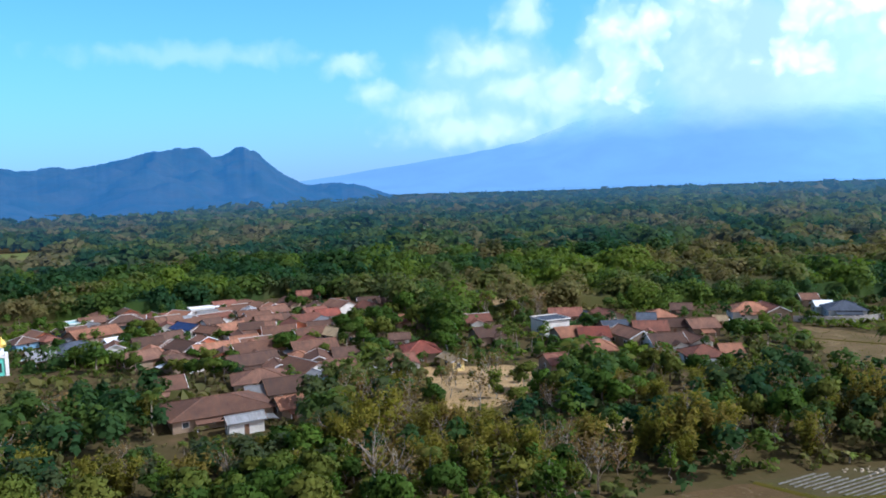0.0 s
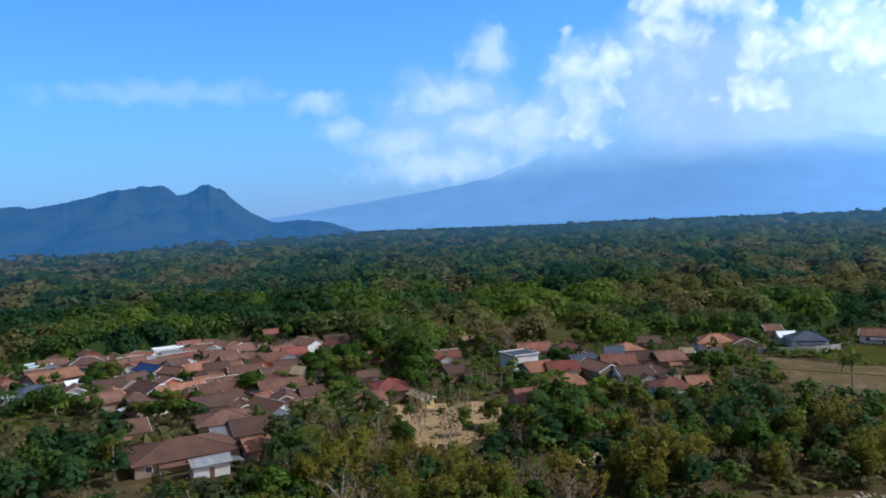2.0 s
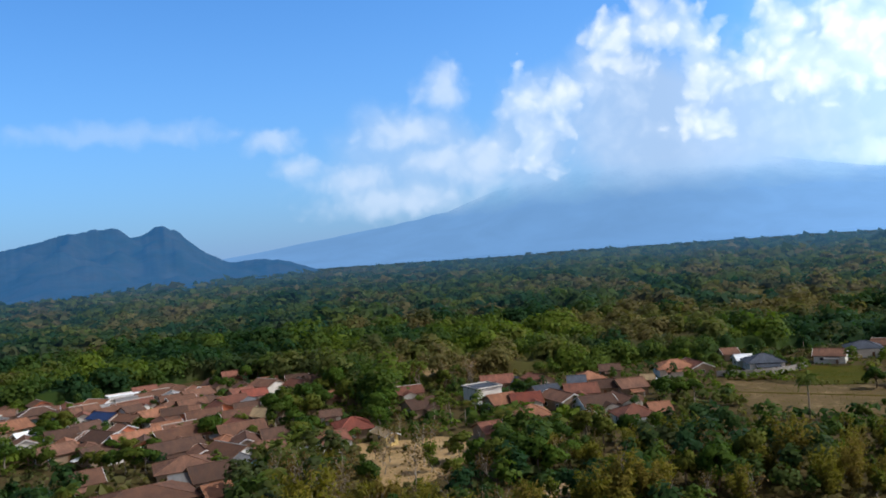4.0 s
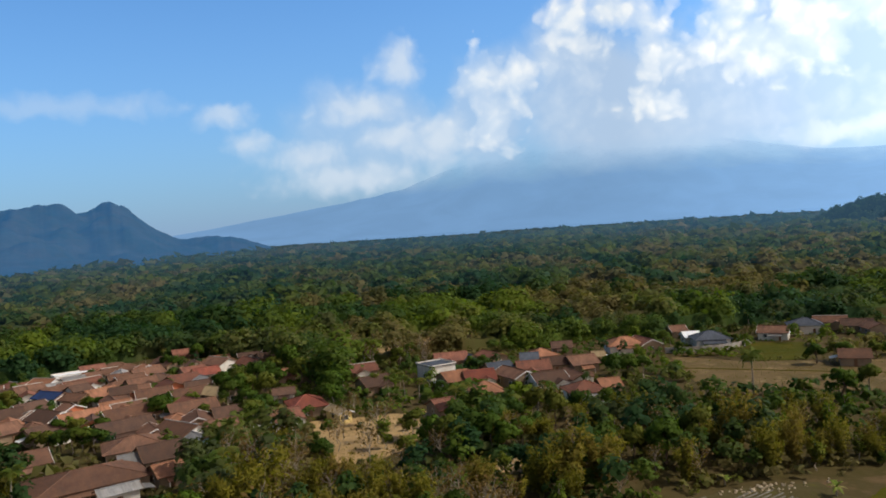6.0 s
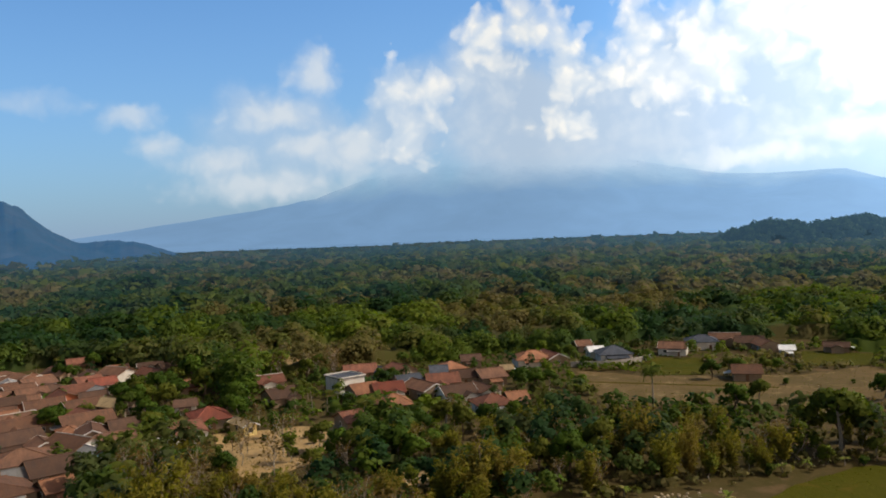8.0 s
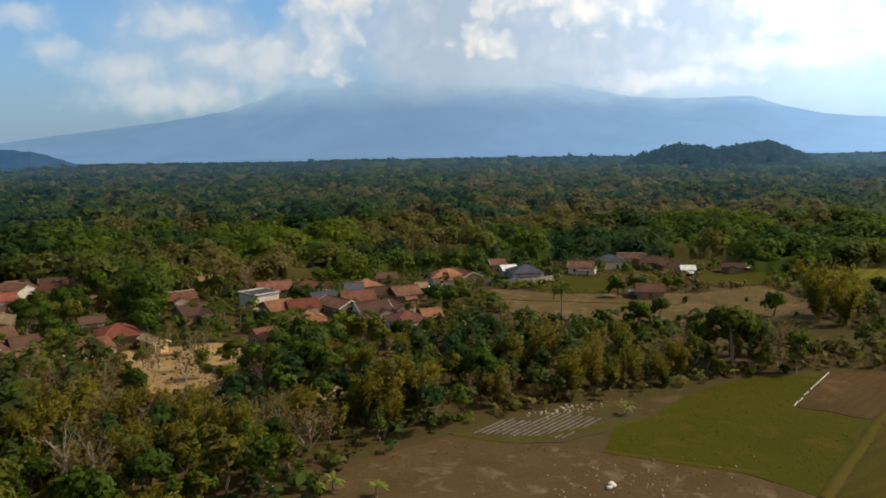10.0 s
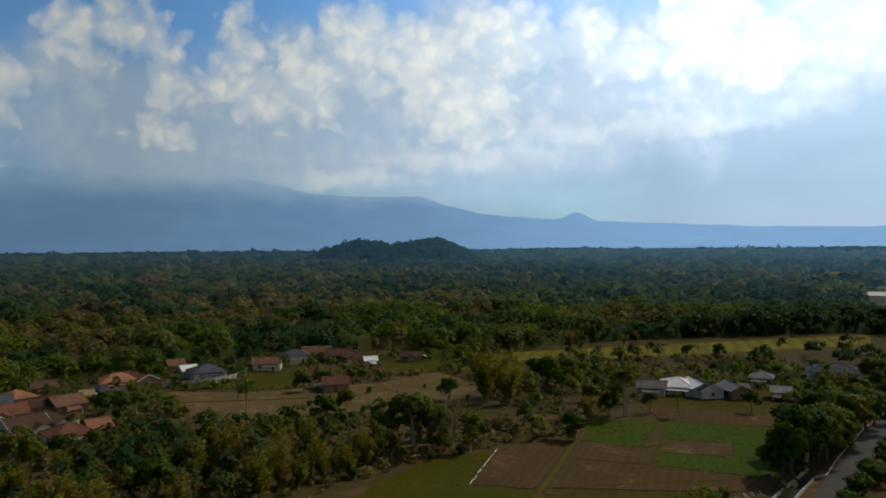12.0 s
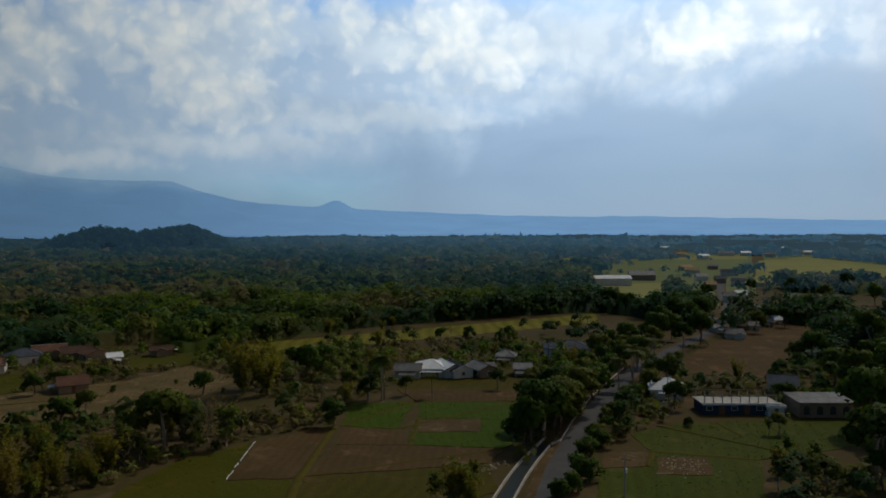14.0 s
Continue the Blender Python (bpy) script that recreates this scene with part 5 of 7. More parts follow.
def arcade_building(x, y, L, D, rot):
    """Pale single-storey building with arched windows under a pitched metal roof."""
    HOUSES.append((x, y, 9))
    root = thing("villa", pose(x, y, 0, 0, 0, rot), "cream building with arched windows and a pale metal roof", "building")
    part("wall", box(bmesh.new(), 0, 0, -0.1, L, D, 4.0), wall_mat("tan"), root)
    part("roof_slope", slab(bmesh.new(), [(-L / 2 - 0.6, -D / 2 - 0.7, 3.95), (L / 2 + 0.6, -D / 2 - 0.7, 3.95), (L / 2 + 0.6, D / 2 + 0.6, 4.5), (-L / 2 - 0.6, D / 2 + 0.6, 4.5)], 0.15), roof_mat("zinc"), root)
    for i in range(4):
        cx = -L / 2 + L * (i + 0.5) / 4
        bm = bmesh.new()
        ring = [(-0.75, 0.8), (0.75, 0.8)] + [(0.75 * math.cos(a), 2.2 + 0.75 * math.sin(a)) for a in np.linspace(0, math.pi, 9)]
        v0 = [bm.verts.new((cx + u, -D / 2 - 0.08, w)) for u, w in ring]
        v1 = [bm.verts.new((cx + u, -D / 2 + 0.05, w)) for u, w in ring]
        bm.faces.new(v0)
        for j in range(len(ring)):
            bm.faces.new((v0[j], v1[j], v1[(j + 1) % len(ring)], v0[(j + 1) % len(ring)]))
        bmesh.ops.recalc_face_normals(bm, faces=bm.faces[:])
        part("arched_window", bm, GLASS, root)
    return root


row_building(213, 27.5, 19, 8, 27 - 90)
arcade_building(219.5, 8.2, 13, 9, 26 - 90)


def mosque(x, y, rot):
    HOUSES.append((x, y, 9))
    root = thing("mosque", pose(x, y, 0, 0, 0, rot), "green and white mosque with a small golden dome", "mosque")
    part("wall", box(bmesh.new(), 0, 0, -0.1, 11, 9, 5.1), wall_mat("green"), root)
    part("cornice", box(bmesh.new(), 0, 0, 5.0, 11.8, 9.8, 0.5, 0, 0.05), WHITE_PAINT, root)
    for sx in (-1, 1):
        for sy in (-1, 1):
            part("pillar", box(bmesh.new(), sx * 5.5, sy * 4.5, -0.1, 0.9, 0.9, 6.6, 0, 0.05), WHITE_PAINT, root)
    gold = material("gold_dome", (0.85, 0.6, 0.12), (0.7, 0.45, 0.08), 0.5, 0.35, 0.0, metallic=0.6)
    bm = bmesh.new()
    prof = [(1.0, 0.0), (1.25, 0.5), (1.3, 0.9), (1.1, 1.5), (0.7, 2.0), (0.25, 2.5), (0.06, 3.1)]
    tube(bm, [(5.5, 4.5, 6.5 + zz) for _, zz in prof], [r for r, _ in prof], 14)
    part("dome", bm, gold, root)
    for i in range(3):
        part("window", box(bmesh.new(), -3.6 + 3.6 * i, -4.53, 1.0, 1.3, 0.14, 2.6, 0, 0.03), GLASS, root)
    return root


mosque(-129, 211, 36)
wall_run("compound_wall", [(112, 249), (124, 243.5), (137, 244.5), (146, 252)], 0.25, 1.9, CONCRETE, "grey plastered compound wall round a house", "wall")
wall_run("village_wall", [(-25, 197.5), (-15, 199), (-8, 200.5)], 0.25, 1.6, WHITE_PAINT, "patched white wall below the village", "wall")
wall_run("yard_wall", [(203, 51), (212, 43)], 0.25, 1.2, CONCRETE, "low pale wall of a yard", "wall")


def power_pole(x, y, h=9.0, boxed=True):
    root = thing("utility_pole", pose(x, y, 0), "grey concrete utility pole with a crossarm", "pole", "poles by the road")
    part("pole", tube(bmesh.new(), [(0, 0, -0.3), (0, 0, h)], [0.17, 0.1], 8), CONCRETE, root)
    part("crossarm", box(bmesh.new(), 0, 0, h - 0.9, 0.12, 1.8, 0.14), TIMBER, root)
    for s in (-0.8, 0, 0.8):
        part("insulator", tube(bmesh.new(), [(0, s, h - 0.76), (0, s, h - 0.5)], [0.07, 0.05], 6), WHITE_PAINT, root)
    if boxed:
        part("meter_box", box(bmesh.new(), 0, -0.25, h - 3.2, 0.5, 0.3, 0.7, 0, 0.03), WHITE_PAINT, root)


power_pole(136, 36, 7.5)
power_pole(214, 45, 8, False)
power_pole(262, 72, 9, False)


def tarpaulin(x, y, rot):
    """A bright sheet hung over a line to dry."""
    root = thing("tarpaulin", pose(x, y, 0, 0, 0, rot), "bright yellow-green sheet hung over a pole rack", "tarpaulin")
    for s in (-1.6, 1.6):
        part("post", tube(bmesh.new(), [(s, 0, -0.2), (s, 0, 4.3)], [0.07, 0.06], 6), BARK, root)
    part("rail", tube(bmesh.new(), [(-1.7, 0, 4.2), (1.7, 0, 4.2)], [0.05, 0.05], 6), BARK, root)
    g = np.array([[(u * 1.5, 0.9 * abs(v) * np.sign(v) + 0.08 * math.sin(5 * u + 3 * v), 4.28 - 2.6 * abs(v) + 0.06 * math.sin(4 * u)) for u in np.linspace(-1, 1, 9)] for v in np.linspace(-1, 1, 11)])
    ob = new("sheet", grid_mesh("sheet", g, material("yellow_green_sheet", (0.55, 0.62, 0.05), (0.45, 0.5, 0.05), 0.8, 0.6, 0.1)))
    ob.parent = root


tarpaulin(46.8, 186, -35)

# ---------------------------------------------------------------- plants
LEAF = {
    "broad": leaf_material("broad", (0.033, 0.062, 0.010), (0.068, 0.112, 0.014), (0.115, 0.115, 0.02)),
    "teak": leaf_material("teak", (0.05, 0.092, 0.012), (0.105, 0.135, 0.016), (0.15, 0.12, 0.022)),
    "bamboo": leaf_material("bamboo", (0.14, 0.13, 0.018), (0.18, 0.156, 0.022), (0.17, 0.122, 0.03), False, 0.42),
    "dry": leaf_material("dry", (0.15, 0.092, 0.032), (0.13, 0.092, 0.03), (0.18, 0.115, 0.05)),
    "palm": leaf_material("palm", (0.045, 0.07, 0.010), (0.09, 0.11, 0.018), (0.15, 0.12, 0.03)),
    "banana": leaf_material("banana", (0.13, 0.19, 0.03), (0.19, 0.22, 0.05), (0.24, 0.2, 0.09)),
    "forest": leaf_material("forest", (0.025, 0.058, 0.022), (0.108, 0.146, 0.018), (0.148, 0.118, 0.05), True, 0.42),
    # cooler base colours than the near woods, plus haze emission
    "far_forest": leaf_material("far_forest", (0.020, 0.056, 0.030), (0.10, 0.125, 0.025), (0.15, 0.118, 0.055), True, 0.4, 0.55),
    "crop": leaf_material("crop", (0.04, 0.085, 0.007), (0.11, 0.10, 0.012), (0.17, 0.12, 0.045), True, 0.4),
}


def sphere_dirs(rng, n, up=0.25):
    d = rng.normal(0, 1, (n, 3))
    d[:, 2] += up
    return d / np.linalg.norm(d, axis=1)[:, None]


def limb(bm, p0, p1, r0, r1, rng, sag=0.25, n=3, sides=4):
    p0, p1 = np.array(p0, float), np.array(p1, float)
    pts = [p0 + (p1 - p0) * k + np.array([0, 0, sag * math.sin(k * math.pi)]) + rng.normal(0, 0.05 * np.linalg.norm(p1 - p0) * (0 < k < 1), 3) for k in np.linspace(0, 1, n + 1)]
    tube(bm, [tuple(p) for p in pts], [r0 + (r1 - r0) * k for k in np.linspace(0, 1, n + 1)], sides)


def plant_root(name, label, category, group):
    return thing(name, Matrix.Identity(4), label, category, group)


def crown_part(root, quads, key, name="crown"):
    ob = new(name, quads_mesh(name, quads, LEAF[key]))
    ob.parent = root


def make_broad(v):
    """A round dense tree, ten metres high."""
    rng = np.random.default_rng(100 + v)
    root = plant_root("broadleaf_tree", "leafy green broadleaf tree with a dense uneven crown", "tree", "trees round the village")
    bm = bmesh.new()
    limb(bm, (0, 0, -0.2), (rng.normal(0, 0.3), rng.normal(0, 0.3), 5.6), 0.28, 0.14, rng, 0)
    lobes = []
    for i in range(11):
        a = i * 2.4 + rng.uniform(-0.4, 0.4)
        k = rng.uniform(0.35, 1.0)
        z = 9.2 - (3.4 if v % 3 == 0 else 4.8) * k ** 1.3 + rng.uniform(-0.6, 0.4)
        lobes.append((np.array([math.cos(a) * 2.6 * k, math.sin(a) * 2.6 * k, z - 0.9]), rng.uniform(1.05, 1.75)))
        if i % 2:
            limb(bm, (0, 0, rng.uniform(2.6, 4.6) + (1.4 if v % 3 == 0 else 0)), tuple(lobes[-1][0]), 0.11, 0.04, rng)
    part("trunk", bm, PALE_BARK if v % 3 == 0 else BARK, root)
    q = []
    for c, r in lobes:
        n = int(58 * r * r / 1.4)
        d = sphere_dirs(rng, n, 0.35)
        p = c + d * r * rng.uniform(0.55, 1.08, (n, 1)) * np.array([1.0, 1.0, 0.85])
        q.append(leaf_quads(rng, p, d, 0.55, 1.5, 0.45, 0.6 * d + 0.7 * outward(p, (0, 0, 6.0))))
    crown_part(root, np.concatenate(q), "broad")
    return root


def make_teak(v):
    """An open tree with upright branches and large pale leaves."""
    rng = np.random.default_rng(200 + v)
    root = plant_root("teak_tree", "open tree with upright branches and large yellow-green leaves", "tree", "trees below the village")
    bm = bmesh.new()
    limb(bm, (0, 0, -0.2), (rng.normal(0, 0.3), rng.normal(0, 0.3), 8.6), 0.2, 0.05, rng, 0, 6)
    q = []
    for i in range(16):
        z0 = rng.uniform(1.8, 7.6)
        a = rng.uniform(0, math.tau)
        l = rng.uniform(1.2, 2.6) * (1.1 - z0 / 14)
        tip = np.array([math.cos(a) * l, math.sin(a) * l, z0 + rng.uniform(0.9, 2.0)])
        limb(bm, (0, 0, z0), tuple(tip), 0.07, 0.025, rng, -0.1, 3, 4)
        n = 34
        p = np.array([0, 0, z0]) + (tip - np.array([0, 0, z0])) * rng.uniform(0.35, 1.1, (n, 1)) + rng.normal(0, 0.42, (n, 3))
        d = sphere_dirs(rng, n, 0.9)
        q.append(leaf_quads(rng, p, d, 0.46, 1.6, 0.35, 0.4 * d + outward(p, (0, 0, 4.5))))
    part("trunk", bm, PALE_BARK, root)
    crown_part(root, np.concatenate(q), "teak")
    return root


def make_bamboo(v):
    """A fan of arching bamboo culms with feathery yellowing leaves."""
    rng = np.random.default_rng(300 + v)
    root = plant_root("bamboo_clump", "feathery yellow-olive bamboo clump of arching culms", "bamboo", "bamboo clumps")
    bm = bmesh.new()
    q = []
    for i in range(16):
        a, lean, l = rng.uniform(0, math.tau), rng.uniform(0.1, 0.55), rng.uniform(6.5, 10.5)
        out = np.array([math.cos(a), math.sin(a), 0])
        ks = np.linspace(0, 1, 6)
        pts = [out * (0.5 * rng.uniform(0.3, 1) + lean * l * k ** 1.8 * 0.8) + np.array([0, 0, l * (k - 0.22 * lean * k ** 3) - 0.1]) for k in ks]
        tube(bm, [tuple(p) for p in pts], [0.05 - 0.035 * k for k in ks], 3)
        n = 72
        k = rng.uniform(0.2, 1.05, n)
        p = np.stack([np.interp(k, ks, [pt[j] for pt in pts]) for j in range(3)], 1) + rng.normal(0, 0.42, (n, 3))
        d = sphere_dirs(rng, n, 0.2)
        q.append(leaf_quads(rng, p, d, 0.31, 2.8, 0.6, 0.35 * d + outward(p, (0, 0, 3.0), 0.4)))
    tagged(part("culm_tuft", bm, material("culm", (0.25, 0.24, 0.08), (0.18, 0.16, 0.06), 1.0, 0.6, 0.1), root), kind="stuff")
    crown_part(root, np.concatenate(q), "bamboo", "foliage")
    return root


def make_dry(v):
    """A thin tree, nearly bare in the dry season."""
    rng = np.random.default_rng(400 + v)
    root = plant_root("dry_tree", "thin brown tree nearly bare in the dry season", "tree", "bare trees below the village")
    bm = bmesh.new()
    limb(bm, (0, 0, -0.2), (rng.normal(0, 0.3), rng.normal(0, 0.3), 7.0), 0.17, 0.06, rng, 0, 5)
    q = []
    for i in range(15):
        z0, a = rng.uniform(2.2, 6.6), rng.uniform(0, math.tau)
        l = rng.uniform(1.2, 2.5)
        tip = np.array([math.cos(a) * l, math.sin(a) * l, min(z0 + rng.uniform(1.4, 3.2), 9.8)])
        limb(bm, (0, 0, z0), tuple(tip), 0.06, 0.025, rng, 0.1, 3, 4)
        for j in range(2):
            t2 = tip + rng.normal(0, 0.7, 3) + np.array([0, 0, 0.5])
            limb(bm, tuple(tip * 0.7 + np.array([0, 0, z0]) * 0.3), tuple(t2), 0.028, 0.012, rng, 0, 2, 3)
        n = 8
        p = tip + rng.normal(0, 0.75, (n, 3))
        q.append(leaf_quads(rng, p, sphere_dirs(rng, n), 0.38, 1.8, 0.7))
    part("trunk", bm, PALE_BARK, root)
    crown_part(root, np.concatenate(q), "dry")
    return root


def make_palm(v):
    """A coconut palm ten metres high."""
    rng = np.random.default_rng(500 + v)
    root = plant_root("coconut_palm", "tall coconut palm with drooping green fronds", "palm", "palms among the houses")
    bm = bmesh.new()
    lean = rng.uniform(-0.7, 0.7, 2)
    ks = np.linspace(0, 1, 8)
    pts = [(lean[0] * k * k, lean[1] * k * k, -0.2 + 8.6 * k) for k in ks]
    tube(bm, pts, [0.2 - 0.08 * k + 0.08 * (k == 0) for k in ks], 7)
    part("trunk", bm, PALE_BARK, root)
    top = np.array(pts[-1])
    for i in range(15):
        a = i * 2.399 + rng.uniform(-0.2, 0.2)
        rise = rng.uniform(-0.1, 1.15)
        out, side = np.array([math.cos(a), math.sin(a), 0]), np.array([-math.sin(a), math.cos(a), 0])
        verts, faces, last = [], [], None
        for k in np.linspace(0.0, 1, 14):
            m = top + out * (2.9 * k * (1 - 0.12 * rise)) + np.array([0, 0, rise * 1.7 * k - (1.0 + 0.7 * (1 - rise)) * 1.5 * k * k])
            w = 0.95 * math.sin(min(k * 1.05 + 0.12, 1) * math.pi) + 0.15
            n = len(verts)
            tips = [m + side * s * w + out * 0.45 * w + np.array([0, 0, -0.5 * w + rng.uniform(-0.1, 0.1)]) for s in (-1, 1)]
            verts += [m, tips[0] - out * 0.06, tips[0] + out * 0.06, tips[1] - out * 0.06, tips[1] + out * 0.06]
            if last is not None:
                faces += [(last, n, n + 2, n + 1), (last, n + 3, n + 4, n)]
            last = n
        me = bpy.data.meshes.new("frond")
        me.from_pydata([tuple(p) for p in verts], [], faces)
        me.materials.append(LEAF["palm"])
        share("frond", me, root)
    return root


def make_bush(v):
    rng = np.random.default_rng(600 + v)
    root = plant_root("roadside_bush", "bushy dark green roadside shrub", "bush", "bushes along the road")
    bm = bmesh.new()
    q = []
    for i in range(9):
        a, k = i * 2.4, rng.uniform(0.2, 1)
        c = np.array([math.cos(a) * 3.0 * k, math.sin(a) * 3.0 * k, rng.uniform(2.4, 8.0) * (1.05 - 0.35 * k)])
        limb(bm, (rng.normal(0, 0.3), rng.normal(0, 0.3), -0.1), tuple(c), 0.13, 0.04, rng, 0.2, 3, 4)
        n = 60
        d = sphere_dirs(rng, n, 0.3)
        p = c + d * rng.uniform(0.8, 2.1, (n, 1))
        q.append(leaf_quads(rng, p, d, 0.85, 1.4, 0.45, 0.6 * d + 0.7 * outward(p, (0, 0, 3.0))))
    part("stems", bm, BARK, root)
    crown_part(root, np.concatenate(q), "broad", "foliage")
    return root


def make_banana(v):
    """Banana plant, ten metres at scale one."""
    rng = np.random.default_rng(700 + v)
    root = plant_root("banana_plant", "banana plant with broad ragged pale green leaves", "plant", "banana plants by the fields")
    bm = bmesh.new()
    tube(bm, [(0, 0, -0.2), (0.1, 0, 2.5), (0.2, 0.1, 4.6)], [0.5, 0.42, 0.25], 7)
    part("stem", bm, PALE_BARK, root)
    for i in range(9):
        a, rise = i * 2.4 + rng.uniform(-0.3, 0.3), rng.uniform(0.35, 1.3)
        out, side = np.array([math.cos(a), math.sin(a), 0]), np.array([-math.sin(a), math.cos(a), 0])
        q = []
        mid = [np.array([0.2, 0.1, 4.4]) + out * 5.0 * k * (1.25 - 0.5 * rise) + np.array([0, 0, 5.2 * rise * k - 4.2 * k * k]) for k in np.linspace(0, 1, 9)]
        wid = [1.0 * math.sin(math.pi * min(0.12 + 0.9 * k, 1)) for k in np.linspace(0, 1, 9)]
        for j in range(8):
            for s in (-1, 1):
                g = rng.uniform(0.8, 1.0)
                q.append([mid[j], mid[j + 1], mid[j + 1] + side * s * wid[j + 1] * g - np.array([0, 0, 0.3 * wid[j + 1]]), mid[j] + side * s * wid[j] * g - np.array([0, 0, 0.3 * wid[j]])])
        crown_part(root, np.array(q), "banana", "leaf")
    return root


MAKERS = {"broad": (make_broad, 6), "teak": (make_teak, 4), "bamboo": (make_bamboo, 4), "dry": (make_dry, 4), "palm": (make_palm, 3), "bush": (make_bush, 3), "banana": (make_banana, 2)}
BUILT, PLANTS, MORE = {}, [], []
dice = random.Random(21)


def plant(kind, x, y, height):
    """Plants one tree of that height in metres; the forms of a kind share their meshes."""
    if kind == "broad" and sum(1 for p in PLANTS if p[3] == kind) >= 300:
        MORE.append((x, y, height))
        PLANTS.append((x, y, 0.26 * height, "more"))
        return
    make, n = MAKERS[kind]
    s = height / 10.0
    w = s * dice.uniform(0.9, 1.15) * (1.15 if height < 9 and kind == "broad" else 1.0)
    m = Matrix.LocRotScale((x, y, 0), Euler((0, 0, dice.uniform(0, math.tau))), (w, w, s))
    v = (kind, dice.randrange(n))
    if v not in BUILT:
        BUILT[v] = make(v[1])
        BUILT[v].matrix_basis = m
    else:
        first = BUILT[v]
        made = copy_thing(first, Matrix.Identity(4))
        made.matrix_basis = m
    PLANTS.append((x, y, (3.6 if kind == "bamboo" else 2.6) * w, kind))


plant("broad", 156.7, 64.0, 12.5)
plant("broad", 181.5, 66.6, 16.4)
plant("broad", 194.5, 67.5, 15.1)
plant("broad", 172.0, 67.4, 14.3)
plant("broad", 213.5, 68.2, 12.9)
plant("bush", 166.4, 67.3, 7.7)
plant("bush", 175.7, 65.9, 8.7)
plant("bush", 184.0, 61.8, 6.4)
plant("broad", 245.0, 71.6, 11.7)
plant("broad", 262.1, 71.7, 12.4)
plant("dry", 1.3, 181.4, 9.8)
plant("dry", 4.7, 203.6, 7.2)
plant("teak", 7.9, 193.2, 7.5)
plant("teak", 1.0, 204.4, 6.9)
plant("dry", 11.9, 188.9, 7.6)
plant("bush", 5.7, 190.2, 2.1)
plant("bush", 3.4, 210.6, 2.3)
plant("teak", 9.9, 170.1, 8.0)
plant("dry", 9.1, 177.4, 9.7)
plant("dry", 6.1, 158.1, 9.9)
plant("bush", 11.5, 174.5, 2.4)
plant("bush", 15.4, 189.4, 2.4)
plant("broad", -2.0, 184.6, 5.7)
plant("broad", 17.4, 175.8, 8.2)
plant("broad", 13.6, 156.9, 7.4)
plant("broad", -3.8, 163.9, 7.0)
plant("palm", 105.5, 183.0, 13.0)
plant("palm", 182.6, 116.1, 13.6)
plant("palm", 227.4, 58.0, 13.5)
plant("palm", 274.3, 72.4, 10.8)
plant("palm", 245.7, 60.0, 11.6)
plant("palm", 190.5, 105.2, 7.5)
plant("palm", 15.3, 224.1, 7.2)
plant("palm", 19.5, 217.0, 8.0)
plant("palm", 23.4, 216.1, 7.3)
plant("palm", 29.7, 191.1, 9.3)
plant("palm", 33.4, 197.6, 8.5)
plant("palm", 12.5, 232.9, 6.4)
plant("palm", 26.9, 218.3, 6.8)
plant("palm", 34.5, 186.7, 8.8)
plant("palm", 181.2, 116.1, 14.9)
plant("palm", 178.8, 119.0, 9.9)
plant("broad", 196.2, 153.4, 14.3)
plant("broad", 197.2, 159.8, 11.6)
plant("broad", 208.1, 155.5, 11.9)
plant("broad", 151.9, 111.2, 8.4)
plant("broad", 183.1, 127.9, 8.6)
plant("broad", 180.4, 120.3, 8.3)
plant("broad", 190.5, 113.5, 6.8)
plant("broad", 118.1, 131.3, 16.2)
plant("broad", 115.0, 137.2, 11.8)
plant("dry", 125.8, 125.8, 11.7)
plant("broad", 141.4, 209.7, 7.7)
plant("broad", 150.3, 209.4, 7.1)
plant("broad", 131.0, 136.2, 10.2)
plant("dry", 175.8, 159.5, 16.3)
plant("bamboo", 169.0, 155.5, 16.7)
plant("bamboo", 172.0, 149.7, 12.2)
plant("broad", 156.3, 61.9, 14.4)
plant("broad", 163.7, 62.1, 16.3)
plant("broad", 174.8, 62.0, 16.5)
plant("broad", 190.0, 62.9, 15.4)
plant("broad", 199.8, 71.7, 13.1)
plant("broad", 207.6, 63.9, 13.3)
plant("broad", 156.6, 66.0, 6.6)
plant("broad", 209.3, 93.6, 7.0)
plant("broad", 292.5, 143.8, 8.6)
plant("broad", 283.0, 152.1, 7.8)
plant("broad", 307.6, 132.2, 7.1)
plant("broad", 296.9, 84.6, 10.5)
plant("broad", 270.0, 81.0, 12.9)
plant("broad", 229.4, 72.4, 12.9)
plant("bush", 141.1, 46.2, 6.3)
plant("bush", 130.2, 45.8, 4.7)
plant("bush", 156.1, 48.7, 5.5)
plant("bush", 169.5, 50.9, 4.9)
plant("bush", 185.1, 53.5, 4.8)
plant("bush", 204.4, 55.3, 5.2)
plant("bush", 215.3, 56.6, 4.3)
plant("broad", 221.9, 51.7, 8.7)
plant("broad", 231.9, 49.1, 12.7)
plant("broad", 265.1, 65.7, 12.5)
plant("broad", 299.8, 78.7, 14.1)
plant("broad", 319.4, 72.2, 17.4)
plant("broad", 302.7, 57.8, 14.0)
plant("broad", 327.6, 55.9, 17.6)
plant("broad", 378.1, 74.9, 17.5)
plant("broad", 393.9, 67.2, 18.1)
plant("teak", 116.3, 58.8, 9.9)
plant("teak", 129.1, 62.3, 5.7)
plant("broad", 224.3, 16.5, 7.8)
plant("broad", 193.0, 15.5, 6.0)
plant("broad", 207.7, 41.8, 9.8)
plant("bush", 191.4, 35.3, 3.3)
plant("teak", 151.7, 12.0, 8.4)
plant("broad", 152.2, 4.6, 8.4)
